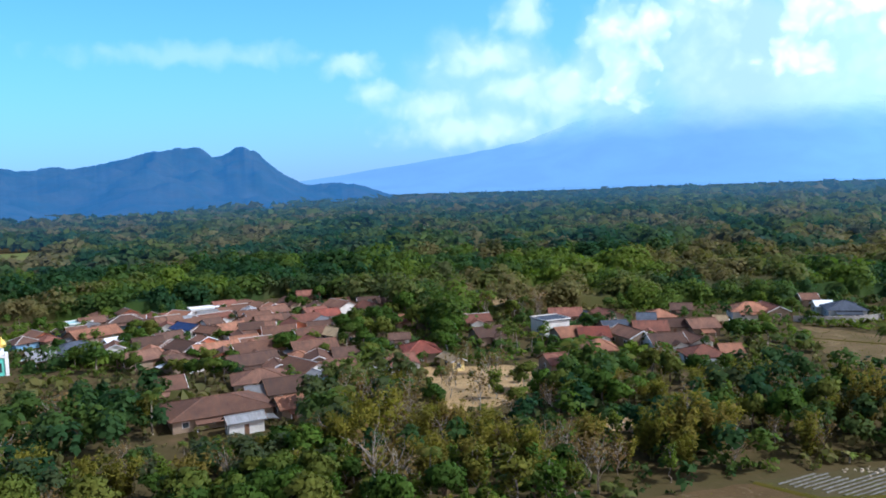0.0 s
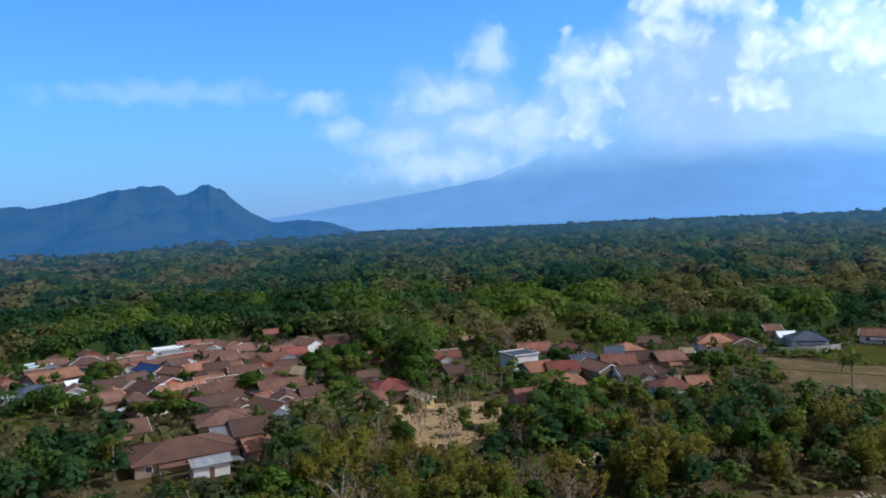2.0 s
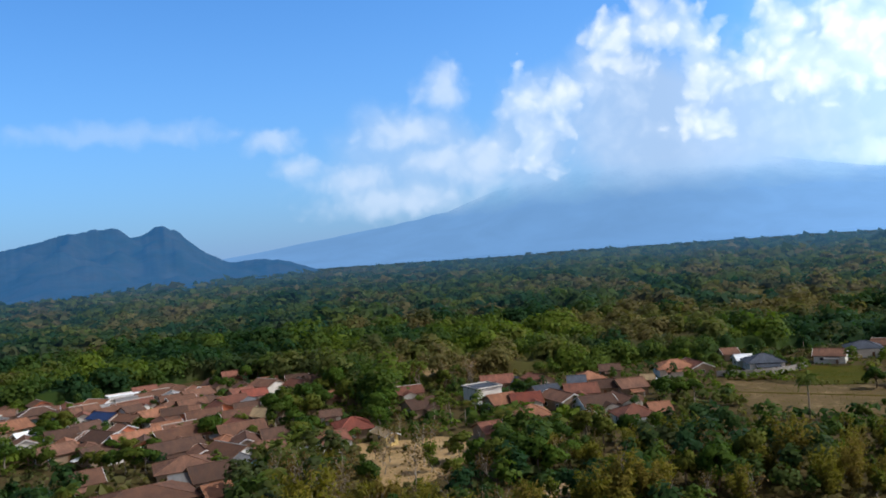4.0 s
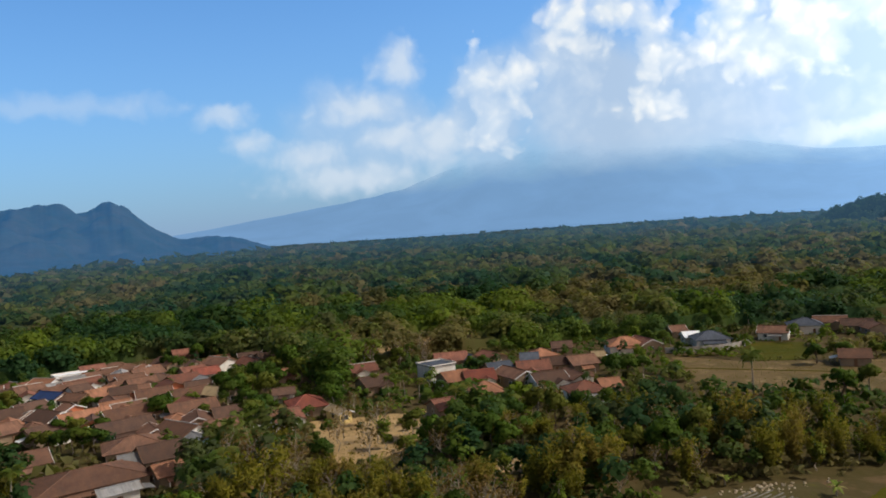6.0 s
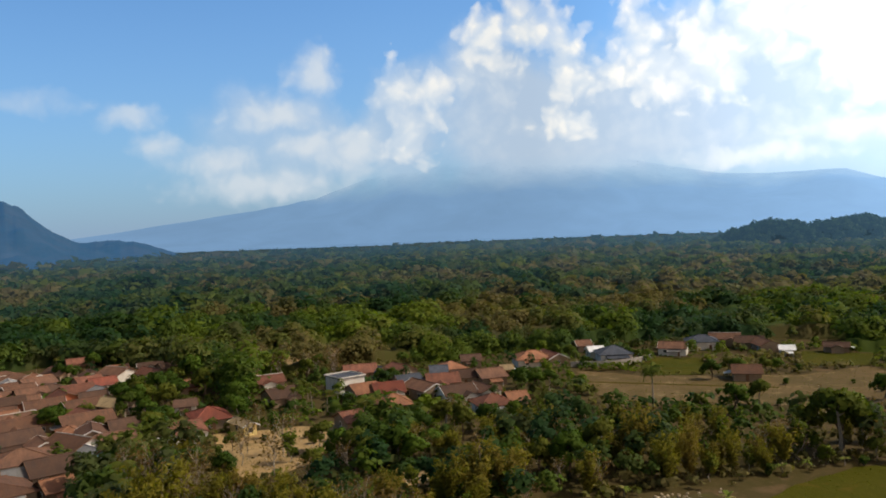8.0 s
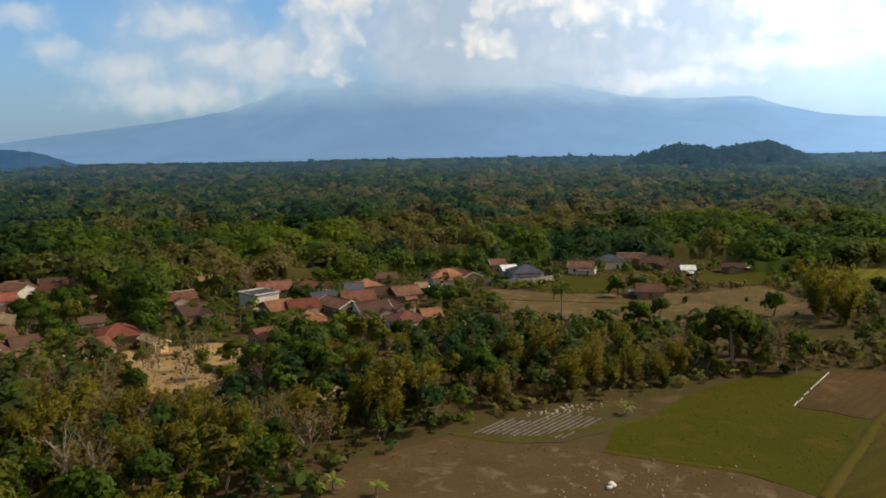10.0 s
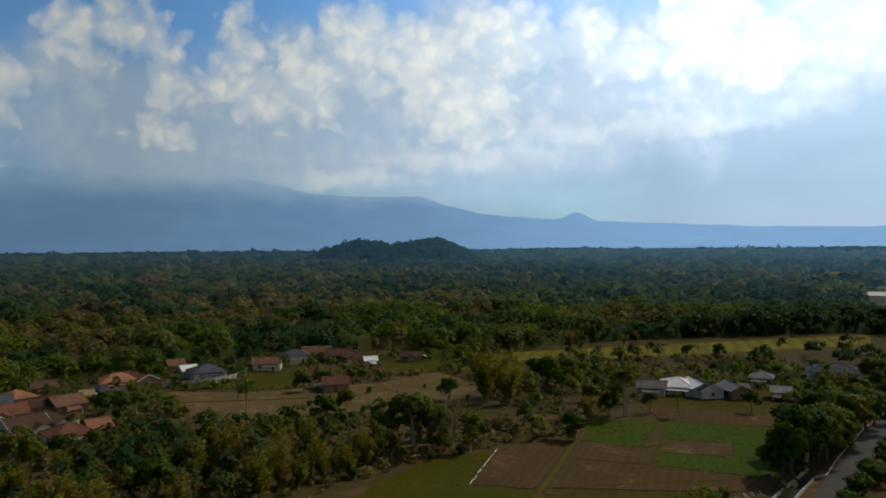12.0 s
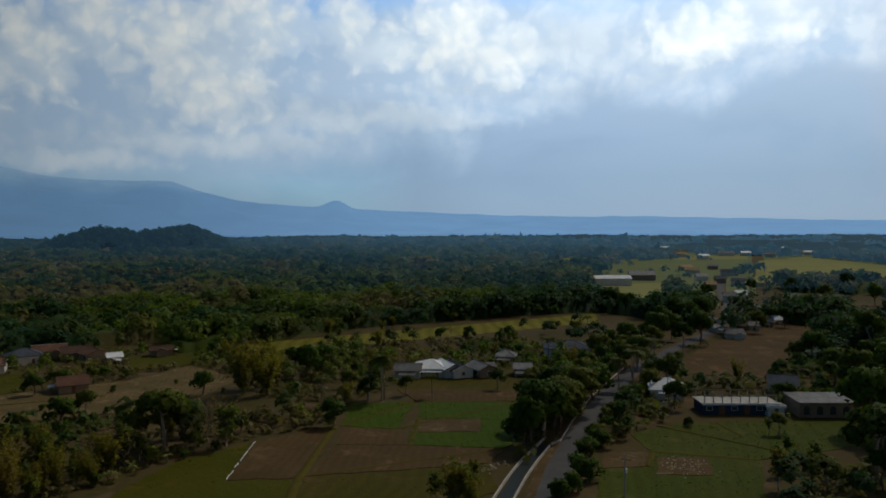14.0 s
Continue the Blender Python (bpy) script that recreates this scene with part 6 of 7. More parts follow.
plant("broad", 202.6, -3.0, 20.3)
plant("broad", 167.1, -4.0, 16.9)
plant("broad", 248.7, -0.8, 17.1)
plant("broad", 263.5, 5.2, 14.1)
plant("broad", 304.2, 13.2, 13.9)
plant("broad", 313.1, -4.5, 21.4)
plant("broad", 337.8, 2.9, 15.3)
plant("broad", 301.5, 18.6, 9.2)
plant("broad", 367.5, 11.7, 11.1)
plant("broad", 237.8, -10.1, 21.8)
plant("broad", 381.3, -15.8, 23.1)
plant("broad", 295.5, -17.2, 22.5)
plant("broad", 214.3, -14.9, 21.4)
plant("broad", 373.6, 39.3, 12.8)
plant("broad", 400.5, 29.7, 12.1)
plant("broad", 592.5, 66.3, 13.5)
plant("broad", 604.4, 41.2, 13.7)
plant("broad", 526.2, 17.0, 15.9)
plant("broad", 621.2, 5.7, 18.7)
plant("broad", 539.4, -10.3, 16.2)
plant("broad", 437.9, 124.8, 15.4)
plant("broad", 446.0, 144.2, 14.1)
plant("broad", 427.7, 112.3, 15.0)
plant("broad", 457.7, 158.8, 12.8)
plant("broad", -27.3, 238.9, 10.7)
plant("broad", -35.7, 256.5, 7.9)
plant("broad", -19.8, 232.2, 11.8)
plant("broad", -21.5, 205.3, 8.3)
plant("broad", -18.0, 242.8, 10.0)
plant("broad", -24.7, 258.6, 10.9)
plant("broad", -31.5, 260.4, 9.6)
plant("broad", -0.8, 227.8, 11.2)
plant("broad", -3.7, 239.4, 8.1)
plant("broad", 2.4, 237.9, 9.8)
plant("broad", -62.6, 308.7, 8.1)
plant("broad", -54.3, 326.7, 9.5)
plant("broad", -51.0, 336.8, 9.8)
plant("broad", -65.6, 210.5, 6.8)
plant("broad", -70.1, 210.2, 6.8)
plant("broad", -59.5, 209.3, 6.3)
plant("broad", -77.3, 209.1, 5.8)
plant("broad", -102.1, 263.1, 7.3)
plant("broad", -106.1, 261.2, 7.3)
plant("broad", -101.6, 241.1, 6.0)
plant("broad", -47.6, 223.0, 8.4)
plant("broad", -43.9, 220.8, 5.9)
plant("broad", -35.6, 219.0, 5.4)
plant("broad", -76.7, 257.0, 4.5)
plant("broad", -132.0, 297.2, 7.4)
plant("broad", -131.0, 260.6, 7.5)
plant("broad", -142.2, 267.9, 9.2)
plant("broad", -48.6, 241.4, 5.6)
plant("broad", 22.6, 267.5, 9.8)
plant("broad", 27.6, 277.8, 8.5)
plant("broad", -10.4, 255.0, 11.7)
plant("broad", -15.2, 277.8, 12.7)
plant("broad", 84.6, 214.1, 9.2)
plant("broad", 83.7, 222.5, 8.4)
plant("broad", 89.5, 214.5, 7.8)
plant("broad", 84.4, 231.0, 5.6)
plant("broad", 44.7, 248.8, 6.6)
plant("broad", 49.4, 253.8, 5.5)
plant("broad", 56.8, 216.8, 6.2)
plant("broad", 54.4, 221.3, 5.2)
plant("broad", 116.4, 259.7, 7.8)
plant("broad", 135.6, 251.8, 5.7)
plant("broad", 140.0, 252.8, 4.8)
plant("broad", 38.3, 184.8, 8.8)
plant("broad", 41.0, 176.3, 8.4)
plant("broad", 48.7, 182.7, 8.8)
plant("broad", 49.7, 172.2, 11.1)
plant("broad", 54.5, 193.1, 7.7)
plant("broad", 58.1, 178.1, 8.7)
plant("broad", 28.6, 162.4, 10.3)
plant("broad", 31.3, 157.8, 10.1)
plant("broad", 34.2, 155.3, 9.3)
plant("broad", 39.0, 160.5, 7.7)
plant("broad", 22.7, 159.3, 11.3)
plant("broad", 19.8, 164.0, 10.3)
plant("broad", 27.0, 167.0, 9.2)
plant("broad", 65.2, 179.4, 7.4)
plant("dry", -0.1, 172.0, 8.0)
plant("dry", 20.4, 155.7, 7.4)
plant("bush", 16.3, 183.7, 2.9)
plant("broad", 149.4, 212.2, 6.7)
plant("broad", 159.1, 207.4, 7.2)
plant("broad", 167.0, 212.1, 5.3)
plant("bush", -5.4, 182.6, 3.4)
plant("broad", -10.1, 169.3, 7.9)
plant("broad", -14.8, 165.8, 9.1)
plant("broad", -20.2, 171.1, 8.0)
plant("broad", -25.3, 172.0, 8.1)
plant("broad", -30.5, 172.9, 6.8)
plant("bamboo", 34.1, 129.5, 10.1)
plant("bamboo", 39.2, 128.9, 11.8)
plant("bamboo", 45.3, 131.1, 9.9)
plant("bamboo", 60.0, 128.0, 7.8)
plant("bamboo", 75.1, 126.7, 9.9)
plant("bamboo", 91.2, 129.5, 8.7)
plant("bamboo", 51.7, 156.4, 9.0)
plant("bamboo", 76.4, 140.5, 12.5)
plant("bamboo", 81.9, 129.5, 9.6)
plant("bamboo", -12.8, 135.8, 13.0)
plant("bamboo", -18.0, 130.7, 11.6)
plant("bamboo", -5.1, 137.9, 8.8)
plant("bamboo", 12.9, 124.6, 9.1)
plant("bamboo", 24.8, 133.6, 7.6)
plant("broad", 56.1, 141.1, 9.0)
plant("broad", 61.3, 138.8, 11.3)
plant("broad", 68.2, 139.9, 12.2)
plant("broad", 81.5, 152.7, 9.4)
plant("broad", 87.3, 150.0, 8.1)
plant("broad", 118.2, 165.6, 11.0)
plant("broad", 127.3, 168.4, 9.7)
plant("broad", 113.9, 174.8, 5.6)
plant("broad", 121.5, 134.3, 14.0)
plant("teak", 107.8, 130.8, 9.9)
plant("teak", 127.1, 122.0, 10.9)
plant("broad", 120.7, 124.9, 5.4)
plant("broad", 137.1, 127.1, 5.8)
plant("broad", 109.9, 126.2, 5.2)
plant("bush", 96.2, 125.1, 3.1)
plant("bush", 116.2, 123.3, 2.6)
plant("bush", 124.3, 122.3, 2.7)
plant("broad", 164.2, 166.5, 8.9)
plant("bamboo", 179.4, 159.1, 14.7)
plant("bamboo", 188.0, 159.2, 11.3)
plant("banana", 28.0, 99.7, 3.9)
plant("banana", 23.0, 104.2, 3.9)
plant("banana", 20.4, 103.4, 3.5)
plant("banana", 65.5, 124.8, 3.1)
plant("banana", 79.4, 114.2, 3.5)
plant("banana", 99.5, 125.7, 3.0)
plant("banana", 105.6, 126.3, 2.8)
plant("banana", 113.0, 124.7, 2.9)
plant("teak", 8.6, 108.4, 11.6)
plant("teak", 13.8, 106.2, 10.6)
plant("teak", 3.5, 112.6, 10.1)
plant("teak", 18.5, 114.8, 6.6)
plant("teak", 0.7, 120.3, 7.8)
plant("broad", 18.4, 124.8, 6.1)
plant("palm", -3.7, 117.8, 8.6)
plant("teak", 19.6, 99.9, 5.1)
plant("dry", -11.9, 113.5, 13.0)
plant("dry", -8.3, 111.9, 11.0)
plant("teak", -60.1, 117.1, 7.4)
plant("teak", -53.7, 118.8, 6.2)
plant("bamboo", -68.0, 122.2, 8.9)
plant("bamboo", -59.6, 123.8, 6.5)
plant("dry", -48.1, 120.5, 6.2)
plant("broad", -24.6, 125.6, 11.3)
plant("broad", -30.1, 134.0, 8.7)
plant("broad", -20.6, 130.3, 8.4)
plant("teak", -17.3, 120.1, 7.8)
plant("dry", -75.4, 144.4, 11.5)
plant("broad", -104.9, 254.1, 6.0)
plant("broad", -100.8, 250.5, 6.5)
plant("broad", -98.7, 254.3, 6.0)
plant("broad", -97.9, 259.5, 5.0)
plant("broad", -69.5, 200.2, 6.5)
plant("broad", -73.5, 202.8, 6.0)
plant("broad", -65.7, 196.6, 7.0)
plant("broad", -62.4, 194.8, 7.5)
plant("broad", -59.4, 193.1, 8.0)
plant("broad", -57.0, 193.7, 7.0)
plant("broad", -56.1, 197.4, 5.5)
plant("broad", -48.6, 222.9, 7.5)
plant("broad", -51.8, 226.6, 6.0)
plant("broad", -46.3, 223.9, 6.0)
plant("broad", -73.8, 249.8, 4.5)
plant("broad", -76.4, 251.3, 4.0)
plant("broad", -71.5, 251.0, 4.0)
plant("broad", -34.6, 221.1, 4.5)
plant("broad", -29.8, 227.3, 10.0)
plant("broad", -28.1, 234.8, 11.0)
plant("broad", -23.9, 218.5, 9.0)
plant("broad", -20.8, 209.6, 9.0)
plant("broad", -18.8, 213.8, 8.0)
plant("broad", -24.5, 242.4, 9.0)
plant("broad", -34.8, 254.3, 8.0)
plant("broad", -59.2, 306.5, 7.5)
plant("broad", -57.4, 308.7, 6.5)
plant("broad", -62.4, 311.6, 6.0)
plant("broad", -19.6, 276.1, 8.0)
plant("broad", -17.0, 283.5, 7.0)
plant("broad", -22.2, 271.2, 8.0)
plant("broad", -3.2, 220.9, 8.0)
plant("broad", -0.8, 213.0, 8.5)
plant("broad", 0.8, 219.9, 7.0)
plant("broad", -44.5, 256.8, 4.0)
plant("broad", -98.7, 232.6, 5.0)
plant("broad", -107.9, 246.4, 4.0)
plant("broad", -82.2, 232.4, 3.5)
plant("broad", -121.0, 237.8, 6.0)
plant("broad", -106.2, 217.1, 7.0)
plant("broad", -97.0, 210.2, 8.0)
plant("broad", -91.2, 210.7, 7.0)
plant("broad", -84.5, 205.1, 7.5)
plant("broad", -113.6, 239.8, 4.0)
plant("bush", 133.7, 45.0, 4.5)
plant("bush", 141.9, 44.1, 5.0)
plant("bush", 154.4, 49.8, 5.0)
plant("bush", 164.2, 48.9, 5.5)
plant("bush", 170.9, 52.8, 4.5)
plant("bush", 177.4, 50.7, 5.5)
plant("bush", 190.3, 52.7, 6.0)
plant("bush", 203.3, 54.0, 6.5)
plant("bush", 216.0, 54.7, 5.0)
plant("bush", 129.1, 46.3, 4.5)
plant("bush", 224.2, 46.6, 5.0)
plant("broad", 168.5, 60.5, 13.0)
plant("broad", 181.8, 61.9, 14.0)
plant("broad", 171.9, 64.9, 11.0)
plant("broad", 198.5, 63.3, 13.0)
plant("broad", 215.0, 64.7, 12.0)
plant("broad", 202.5, 70.2, 13.0)
plant("broad", 192.6, 74.9, 10.0)
plant("broad", 231.9, 66.8, 11.0)
plant("broad", 230.6, -3.6, 11.0)
plant("broad", 188.3, -5.3, 11.0)
plant("broad", 256.0, 1.2, 10.0)
plant("broad", 299.5, -3.1, 12.0)
plant("broad", 301.9, -7.9, 13.0)
plant("broad", 295.2, 5.4, 9.0)
plant("broad", 355.2, -0.2, 12.0)
plant("broad", 376.9, -8.0, 13.0)
plant("broad", 160.2, -4.8, 10.0)
plant("broad", 270.3, 66.9, 12.0)
plant("broad", 293.4, 66.7, 13.0)
plant("broad", 334.8, 69.0, 15.0)
plant("broad", 383.6, 72.4, 17.0)
plant("broad", 343.8, 58.5, 12.0)
plant("broad", 420.3, 83.1, 16.0)
plant("broad", 364.2, 79.1, 14.0)
plant("broad", 465.1, 81.8, 15.0)
plant("broad", 525.1, 85.9, 14.0)
plant("broad", 257.5, 68.4, 11.0)
plant("bamboo", 115.5, 60.0, 9.0)
plant("bamboo", 117.7, 57.4, 7.0)
plant("broad", 402.0, 49.8, 8.0)
plant("broad", 394.2, 41.3, 9.0)
plant("broad", 416.4, 35.8, 9.0)
plant("broad", 451.8, 30.5, 10.0)
plant("broad", 493.0, 24.4, 11.0)
plant("broad", 508.9, 13.1, 12.0)
plant("broad", 267.1, 21.2, 7.0)
plant("broad", 302.1, 16.6, 9.0)
plant("broad", 333.6, 10.4, 10.0)
plant("palm", 245.9, 63.0, 12.0)
plant("palm", 266.4, 62.4, 12.0)
plant("palm", 225.3, 61.5, 11.0)
plant("palm", 244.8, 57.0, 9.0)
plant("teak", 115.3, 63.2, 7.0)
plant("teak", 172.6, 12.0, 6.0)
plant("teak", 162.0, 12.7, 6.0)
plant("teak", 168.8, 7.1, 6.0)
plant("teak", 191.7, 17.5, 4.5)
plant("bush", 94.1, 195.1, 1.6)
plant("bush", 95.3, 182.0, 2.0)
plant("bush", 102.7, 181.2, 1.5)
plant("bush", 112.8, 182.9, 1.8)
plant("bush", 130.2, 190.0, 2.4)
plant("bush", 142.0, 190.4, 2.2)
plant("bush", 154.8, 192.7, 2.5)
plant("dry", 157.5, 182.3, 2.0)
plant("bush", 172.2, 185.8, 1.8)
plant("bush", 170.4, 173.8, 2.3)
plant("bush", 168.7, 162.9, 2.0)
plant("bush", 111.2, 171.7, 2.6)
plant("bush", 136.2, 172.1, 2.2)
plant("dry", 149.7, 166.1, 1.8)
plant("bush", 152.8, 214.4, 2.4)
plant("bush", 143.0, 217.1, 3.0)
plant("bush", 172.1, 208.1, 3.0)
plant("dry", 23.5, 279.6, 9.4)
plant("dry", 32.1, 274.6, 9.8)
plant("dry", 7.3, 302.1, 9.8)
plant("dry", 23.6, 272.7, 7.3)
plant("dry", 21.1, 304.6, 8.6)
plant("dry", 25.3, 314.4, 7.7)
plant("dry", 13.5, 277.9, 9.3)
plant("dry", 10.5, 284.8, 7.4)
plant("dry", 26.1, 307.7, 7.0)
plant("dry", 33.1, 298.9, 7.6)
plant("dry", 32.4, 268.8, 7.9)
plant("dry", 33.7, 282.6, 9.0)
plant("dry", 11.4, 278.0, 9.1)
plant("dry", 31.9, 268.2, 7.9)
plant("dry", 18.2, 310.7, 7.4)
plant("dry", 8.7, 309.5, 8.8)
plant("dry", 6.2, 292.7, 8.0)
plant("dry", 14.6, 281.4, 8.4)
plant("dry", 15.8, 296.2, 9.1)
plant("dry", 7.3, 279.0, 7.1)
plant("dry", 26.5, 273.4, 7.1)
plant("dry", 29.8, 293.1, 8.7)

# ---------------------------------------------------------------- woods
YARDS = [
    [(-163, 225), (-124, 227), (-106, 227), (-80, 212), (-73, 185), (-55, 157), (-39, 151), (-34, 171), (-31, 197), (-10, 193), (-3, 212), (-4, 249), (-14, 287), (-47, 331), (-76, 345), (-117, 308), (-150, 300), (-222, 309)],
    [(2, 234), (26, 206), (44, 211), (63, 210), (77, 198), (108, 244), (118, 277), (110, 294), (78, 281), (44, 291), (5, 275)],
    [(107, 243), (160, 240), (190, 225), (230, 248), (232, 253), (187, 288), (137, 291)],
]
GLADE = [(-10, 198), (-9, 172), (-6, 150), (9, 146), (22, 165), (30, 186), (26, 202)]
FARM = [(24, 111), (47, 118.6), (65, 123), (82, 122), (114, 124.5), (133, 120.5), (152, 112), (175, 122.5), (197, 121.5), (215, 87), (180, 70), (150, 62), (128, 52), (60, 60), (10, 80)]
PLOTS = [(192, 42), (206, 20), (216, 0), (190, -4), (150, 11), (110, 14), (112, 40), (150, 45), (163, 47)]
GROUNDS = FIELDS + [FARM, PLOTS]
OPEN = GROUNDS + YARDS + [GLADE]


def free_of(x, y, pad=0.0, grounds=None):
    """Points that lie on no field, house, road or village ground."""
    ok = np.ones(x.shape, bool)
    for p in OPEN if grounds is None else grounds:
        ok &= ~inside(p, x, y)
    for hx, hy, hr in HOUSES:
        ok &= np.hypot(x - hx, y - hy) > hr + pad
    line = road_line[::2]
    for a in line:
        ok &= np.hypot(x - a[0], y - a[1]) > 8 + pad
    return ok


def scatter(rng, az0, az1, r0, r1, spacing):
    n = int(0.5 * math.radians(abs(az1 - az0)) * (r1 * r1 - r0 * r0) / spacing ** 2)
    az = rng.uniform(min(az0, az1), max(az0, az1), n)
    r = np.sqrt(rng.uniform(r0 * r0, r1 * r1, n))
    x, y = polar(az, r)
    return x, y, az, r


def near_woods():
    """The trees on the near slope, one by one."""
    rng = np.random.default_rng(31)
    grove = [(14, 108), (26, 115), (47, 121), (66, 126), (82, 124), (115, 127), (132, 123), (150, 140), (152, 158), (118, 180), (95, 184), (78, 194), (44, 206), (26, 204), (28, 178), (10, 158), (2, 150)]
    x, y, az, r = scatter(rng, 44, -50, 90, 243, 4.3)
    keep = free_of(x, y, 1.0) & ((az > -11) | inside(grove, x, y)) & ~((az < -6) & (r < 112))
    keep &= (lumps(x, y, 22, 12) > 0.14)
    count = 0
    order = np.argsort(r[keep])
    for px, py, pa, pr in zip(x[keep][order], y[keep][order], az[keep][order], r[keep][order]):
        if any((px - a) ** 2 + (py - b) ** 2 < (0.5 * c + 0.9) ** 2 for a, b, c, _ in PLANTS):
            continue
        u, k = rng.uniform(), lumps(np.array([px]), np.array([py]), 26, 14)[0]
        if pr < 140 and pa > 3:
            kind = "teak" if u < 0.17 else "bamboo" if u < 0.27 else "dry" if u < 0.36 else "broad"
        elif pr < 125:
            kind = "teak" if u < 0.42 else "bamboo" if u < 0.70 else "dry" if u < 0.82 else "broad"
        elif pa < -11:
            kind = "broad" if u < 0.36 else "bamboo" if u < 0.62 else "dry" if u < 0.78 else "teak"
        else:
            kind = ("dry" if u < 0.4 else "bamboo" if u < 0.7 else "broad") if k > 0.66 else ("broad" if u < 0.78 else "dry" if u < 0.86 else "bamboo" if u < 0.95 else "palm")
        h = {"broad": rng.uniform(6, 11.5), "teak": rng.uniform(5.5, 8.5), "bamboo": rng.uniform(5.5, 9), "dry": rng.uniform(6, 10), "palm": rng.uniform(9, 12)}[kind]
        if 11.5 < pa < 23 and 105 < pr < 160:                 # low growth under the big hipped house
            h = min(h, 47 * (1 - pr / 158) + 0.3)
            if h < 1.8:
                continue
        if -15.4 < pa < -12.8 and 140 < pr < 192:             # the gap before the drying sheet
            h = min(h, 48 - 46.5 * pr / 192)
            if h < 2.5:
                continue
        plant(kind, float(px), float(py), float(h))
        count += 1
        if count > 560:
            break


near_woods()


def village_trees():
    """Small trees in the yards between the houses."""
    rng = np.random.default_rng(91)
    x, y, az, r = scatter(rng, 40, -48, 185, 345, 5.2)
    yard = np.zeros(x.shape, bool)
    for p in YARDS:
        yard |= inside(p, x, y)
    gap = np.full(x.shape, 99.0)
    for hx, hy, hr in HOUSES:
        gap = np.minimum(gap, np.hypot(x - hx, y - hy) - 0.62 * hr)
    keep = yard & (gap > 0.3)
    for p in FIELDS:
        keep &= ~inside(p, x, y)
    made = 0
    for px, py, g in zip(x[keep], y[keep], gap[keep]):
        if made >= 120 or any((px - a) ** 2 + (py - b) ** 2 < (0.6 * c + 0.8) ** 2 for a, b, c, _ in PLANTS):
            continue
        plant("palm" if rng.uniform() < 0.12 else "broad", float(px), float(py), float(rng.uniform(3.0, 5.2) + min(g, 3.5) * 0.6))
        made += 1


village_trees()


def canopy(rng, x, y, z, height, radius, leaves, size, up=0.45):
    """Leaf tufts of many trees: some heaps on each crown, facing outwards."""
    n = len(x)
    nl = 7
    a = rng.uniform(0, math.tau, (n, nl))
    k = rng.uniform(0.1, 1.0, (n, nl)) ** 0.7
    rad = radius[:, None]
    lx, ly = x[:, None] + np.cos(a) * k * rad * 0.72, y[:, None] + np.sin(a) * k * rad * 0.72
    lz = z[:, None] + height[:, None] * (0.84 - 0.36 * k ** 1.4 + rng.uniform(-0.06, 0.06, (n, nl)))
    lr = rad * rng.uniform(0.36, 0.6, (n, nl))
    pick = rng.integers(0, nl, (n, leaves))
    row = np.arange(n)[:, None]
    d = sphere_dirs(rng, n * leaves, 0.5).reshape(n, leaves, 3)
    c = np.stack([lx[row, pick], ly[row, pick], lz[row, pick]], -1)
    p = c + d * (lr[row, pick] * rng.uniform(0.65, 1.1, (n, leaves)))[..., None] * np.array([1, 1, 0.85])
    mid = np.stack([x, y, z + height * 0.55], -1)[:, None, :]
    o = p - mid
    o /= np.linalg.norm(o, axis=2)[..., None] + 1e-6
    s = np.repeat(size * radius / 4.0, leaves)
    return leaf_quads(rng, p.reshape(-1, 3), (0.32 * d + 0.5 * o + np.array([0, 0, 0.42])).reshape(-1, 3), s, 1.4, 0.34, ((0.75 - up) * d + 0.5 * o + np.array([0, 0, up])).reshape(-1, 3))


def wood_mask(x, y, az, r):
    front = np.interp(az, [-100, -84, -76, -73, -54, -46, -40, -30, -24, -18, 50], [300, 300, 420, 442, 362, 312, 312, 312, 290, 238, 238])
    ok = (r > front) & free_of(x, y, 0.5)
    patch = lumps(x, y, 120, 17) * 0.7 + lumps(x, y, 45, 18) * 0.3
    thin = np.interp(az, [-100, -80, -74, -68, 50], [0.44, 0.46, 0.38, 0.0, 0.0])
    thin = thin + 0.14 * ((az < -68) & (r > 560))
    ok &= r < np.interp(az, [6, 13, 20, 40], [2600, 2000, 1650, 1450])      # the woods end at the foot of the ridge
    return ok & (patch > thin) & (lumps(x, y, 30, 19) > 0.07)


def tree_hues(rng, x, y, spread=1.0):
    """Green to yellow-green, and how dry, for each tree: in stands, with single trees apart."""
    n = x.shape
    t = 0.32 + 3.3 * (0.35 * lumps(x, y, 15, 27) + 0.4 * lumps(x, y, 42, 28) + 0.25 * lumps(x, y, 150, 29) - 0.5) + spread * rng.normal(0, 0.08, n)
    w = 0.39 + 3.3 * (0.3 * lumps(x, y, 17, 33) + 0.45 * lumps(x, y, 48, 34) + 0.25 * lumps(x, y, 170, 35) - 0.5) + spread * rng.normal(0, 0.07, n)
    bare = np.exp(-((x - 26) / 28) ** 2 - ((y - 340) / 34) ** 2)          # a leafless thicket behind the clearing
    t, w = t + 0.25 * bare, w + 0.55 * bare
    return np.clip(t, 0, 1), np.clip(w, 0, 1)


def stand(rng, x, y, z, height, radius, leaves, size, q, t, w, up=0.45):
    q.append(canopy(rng, x, y, z, height, radius, leaves, size, up))
    a, b = tree_hues(rng, x, y)
    t.append(np.repeat(a, leaves))
    w.append(np.repeat(b, leaves))


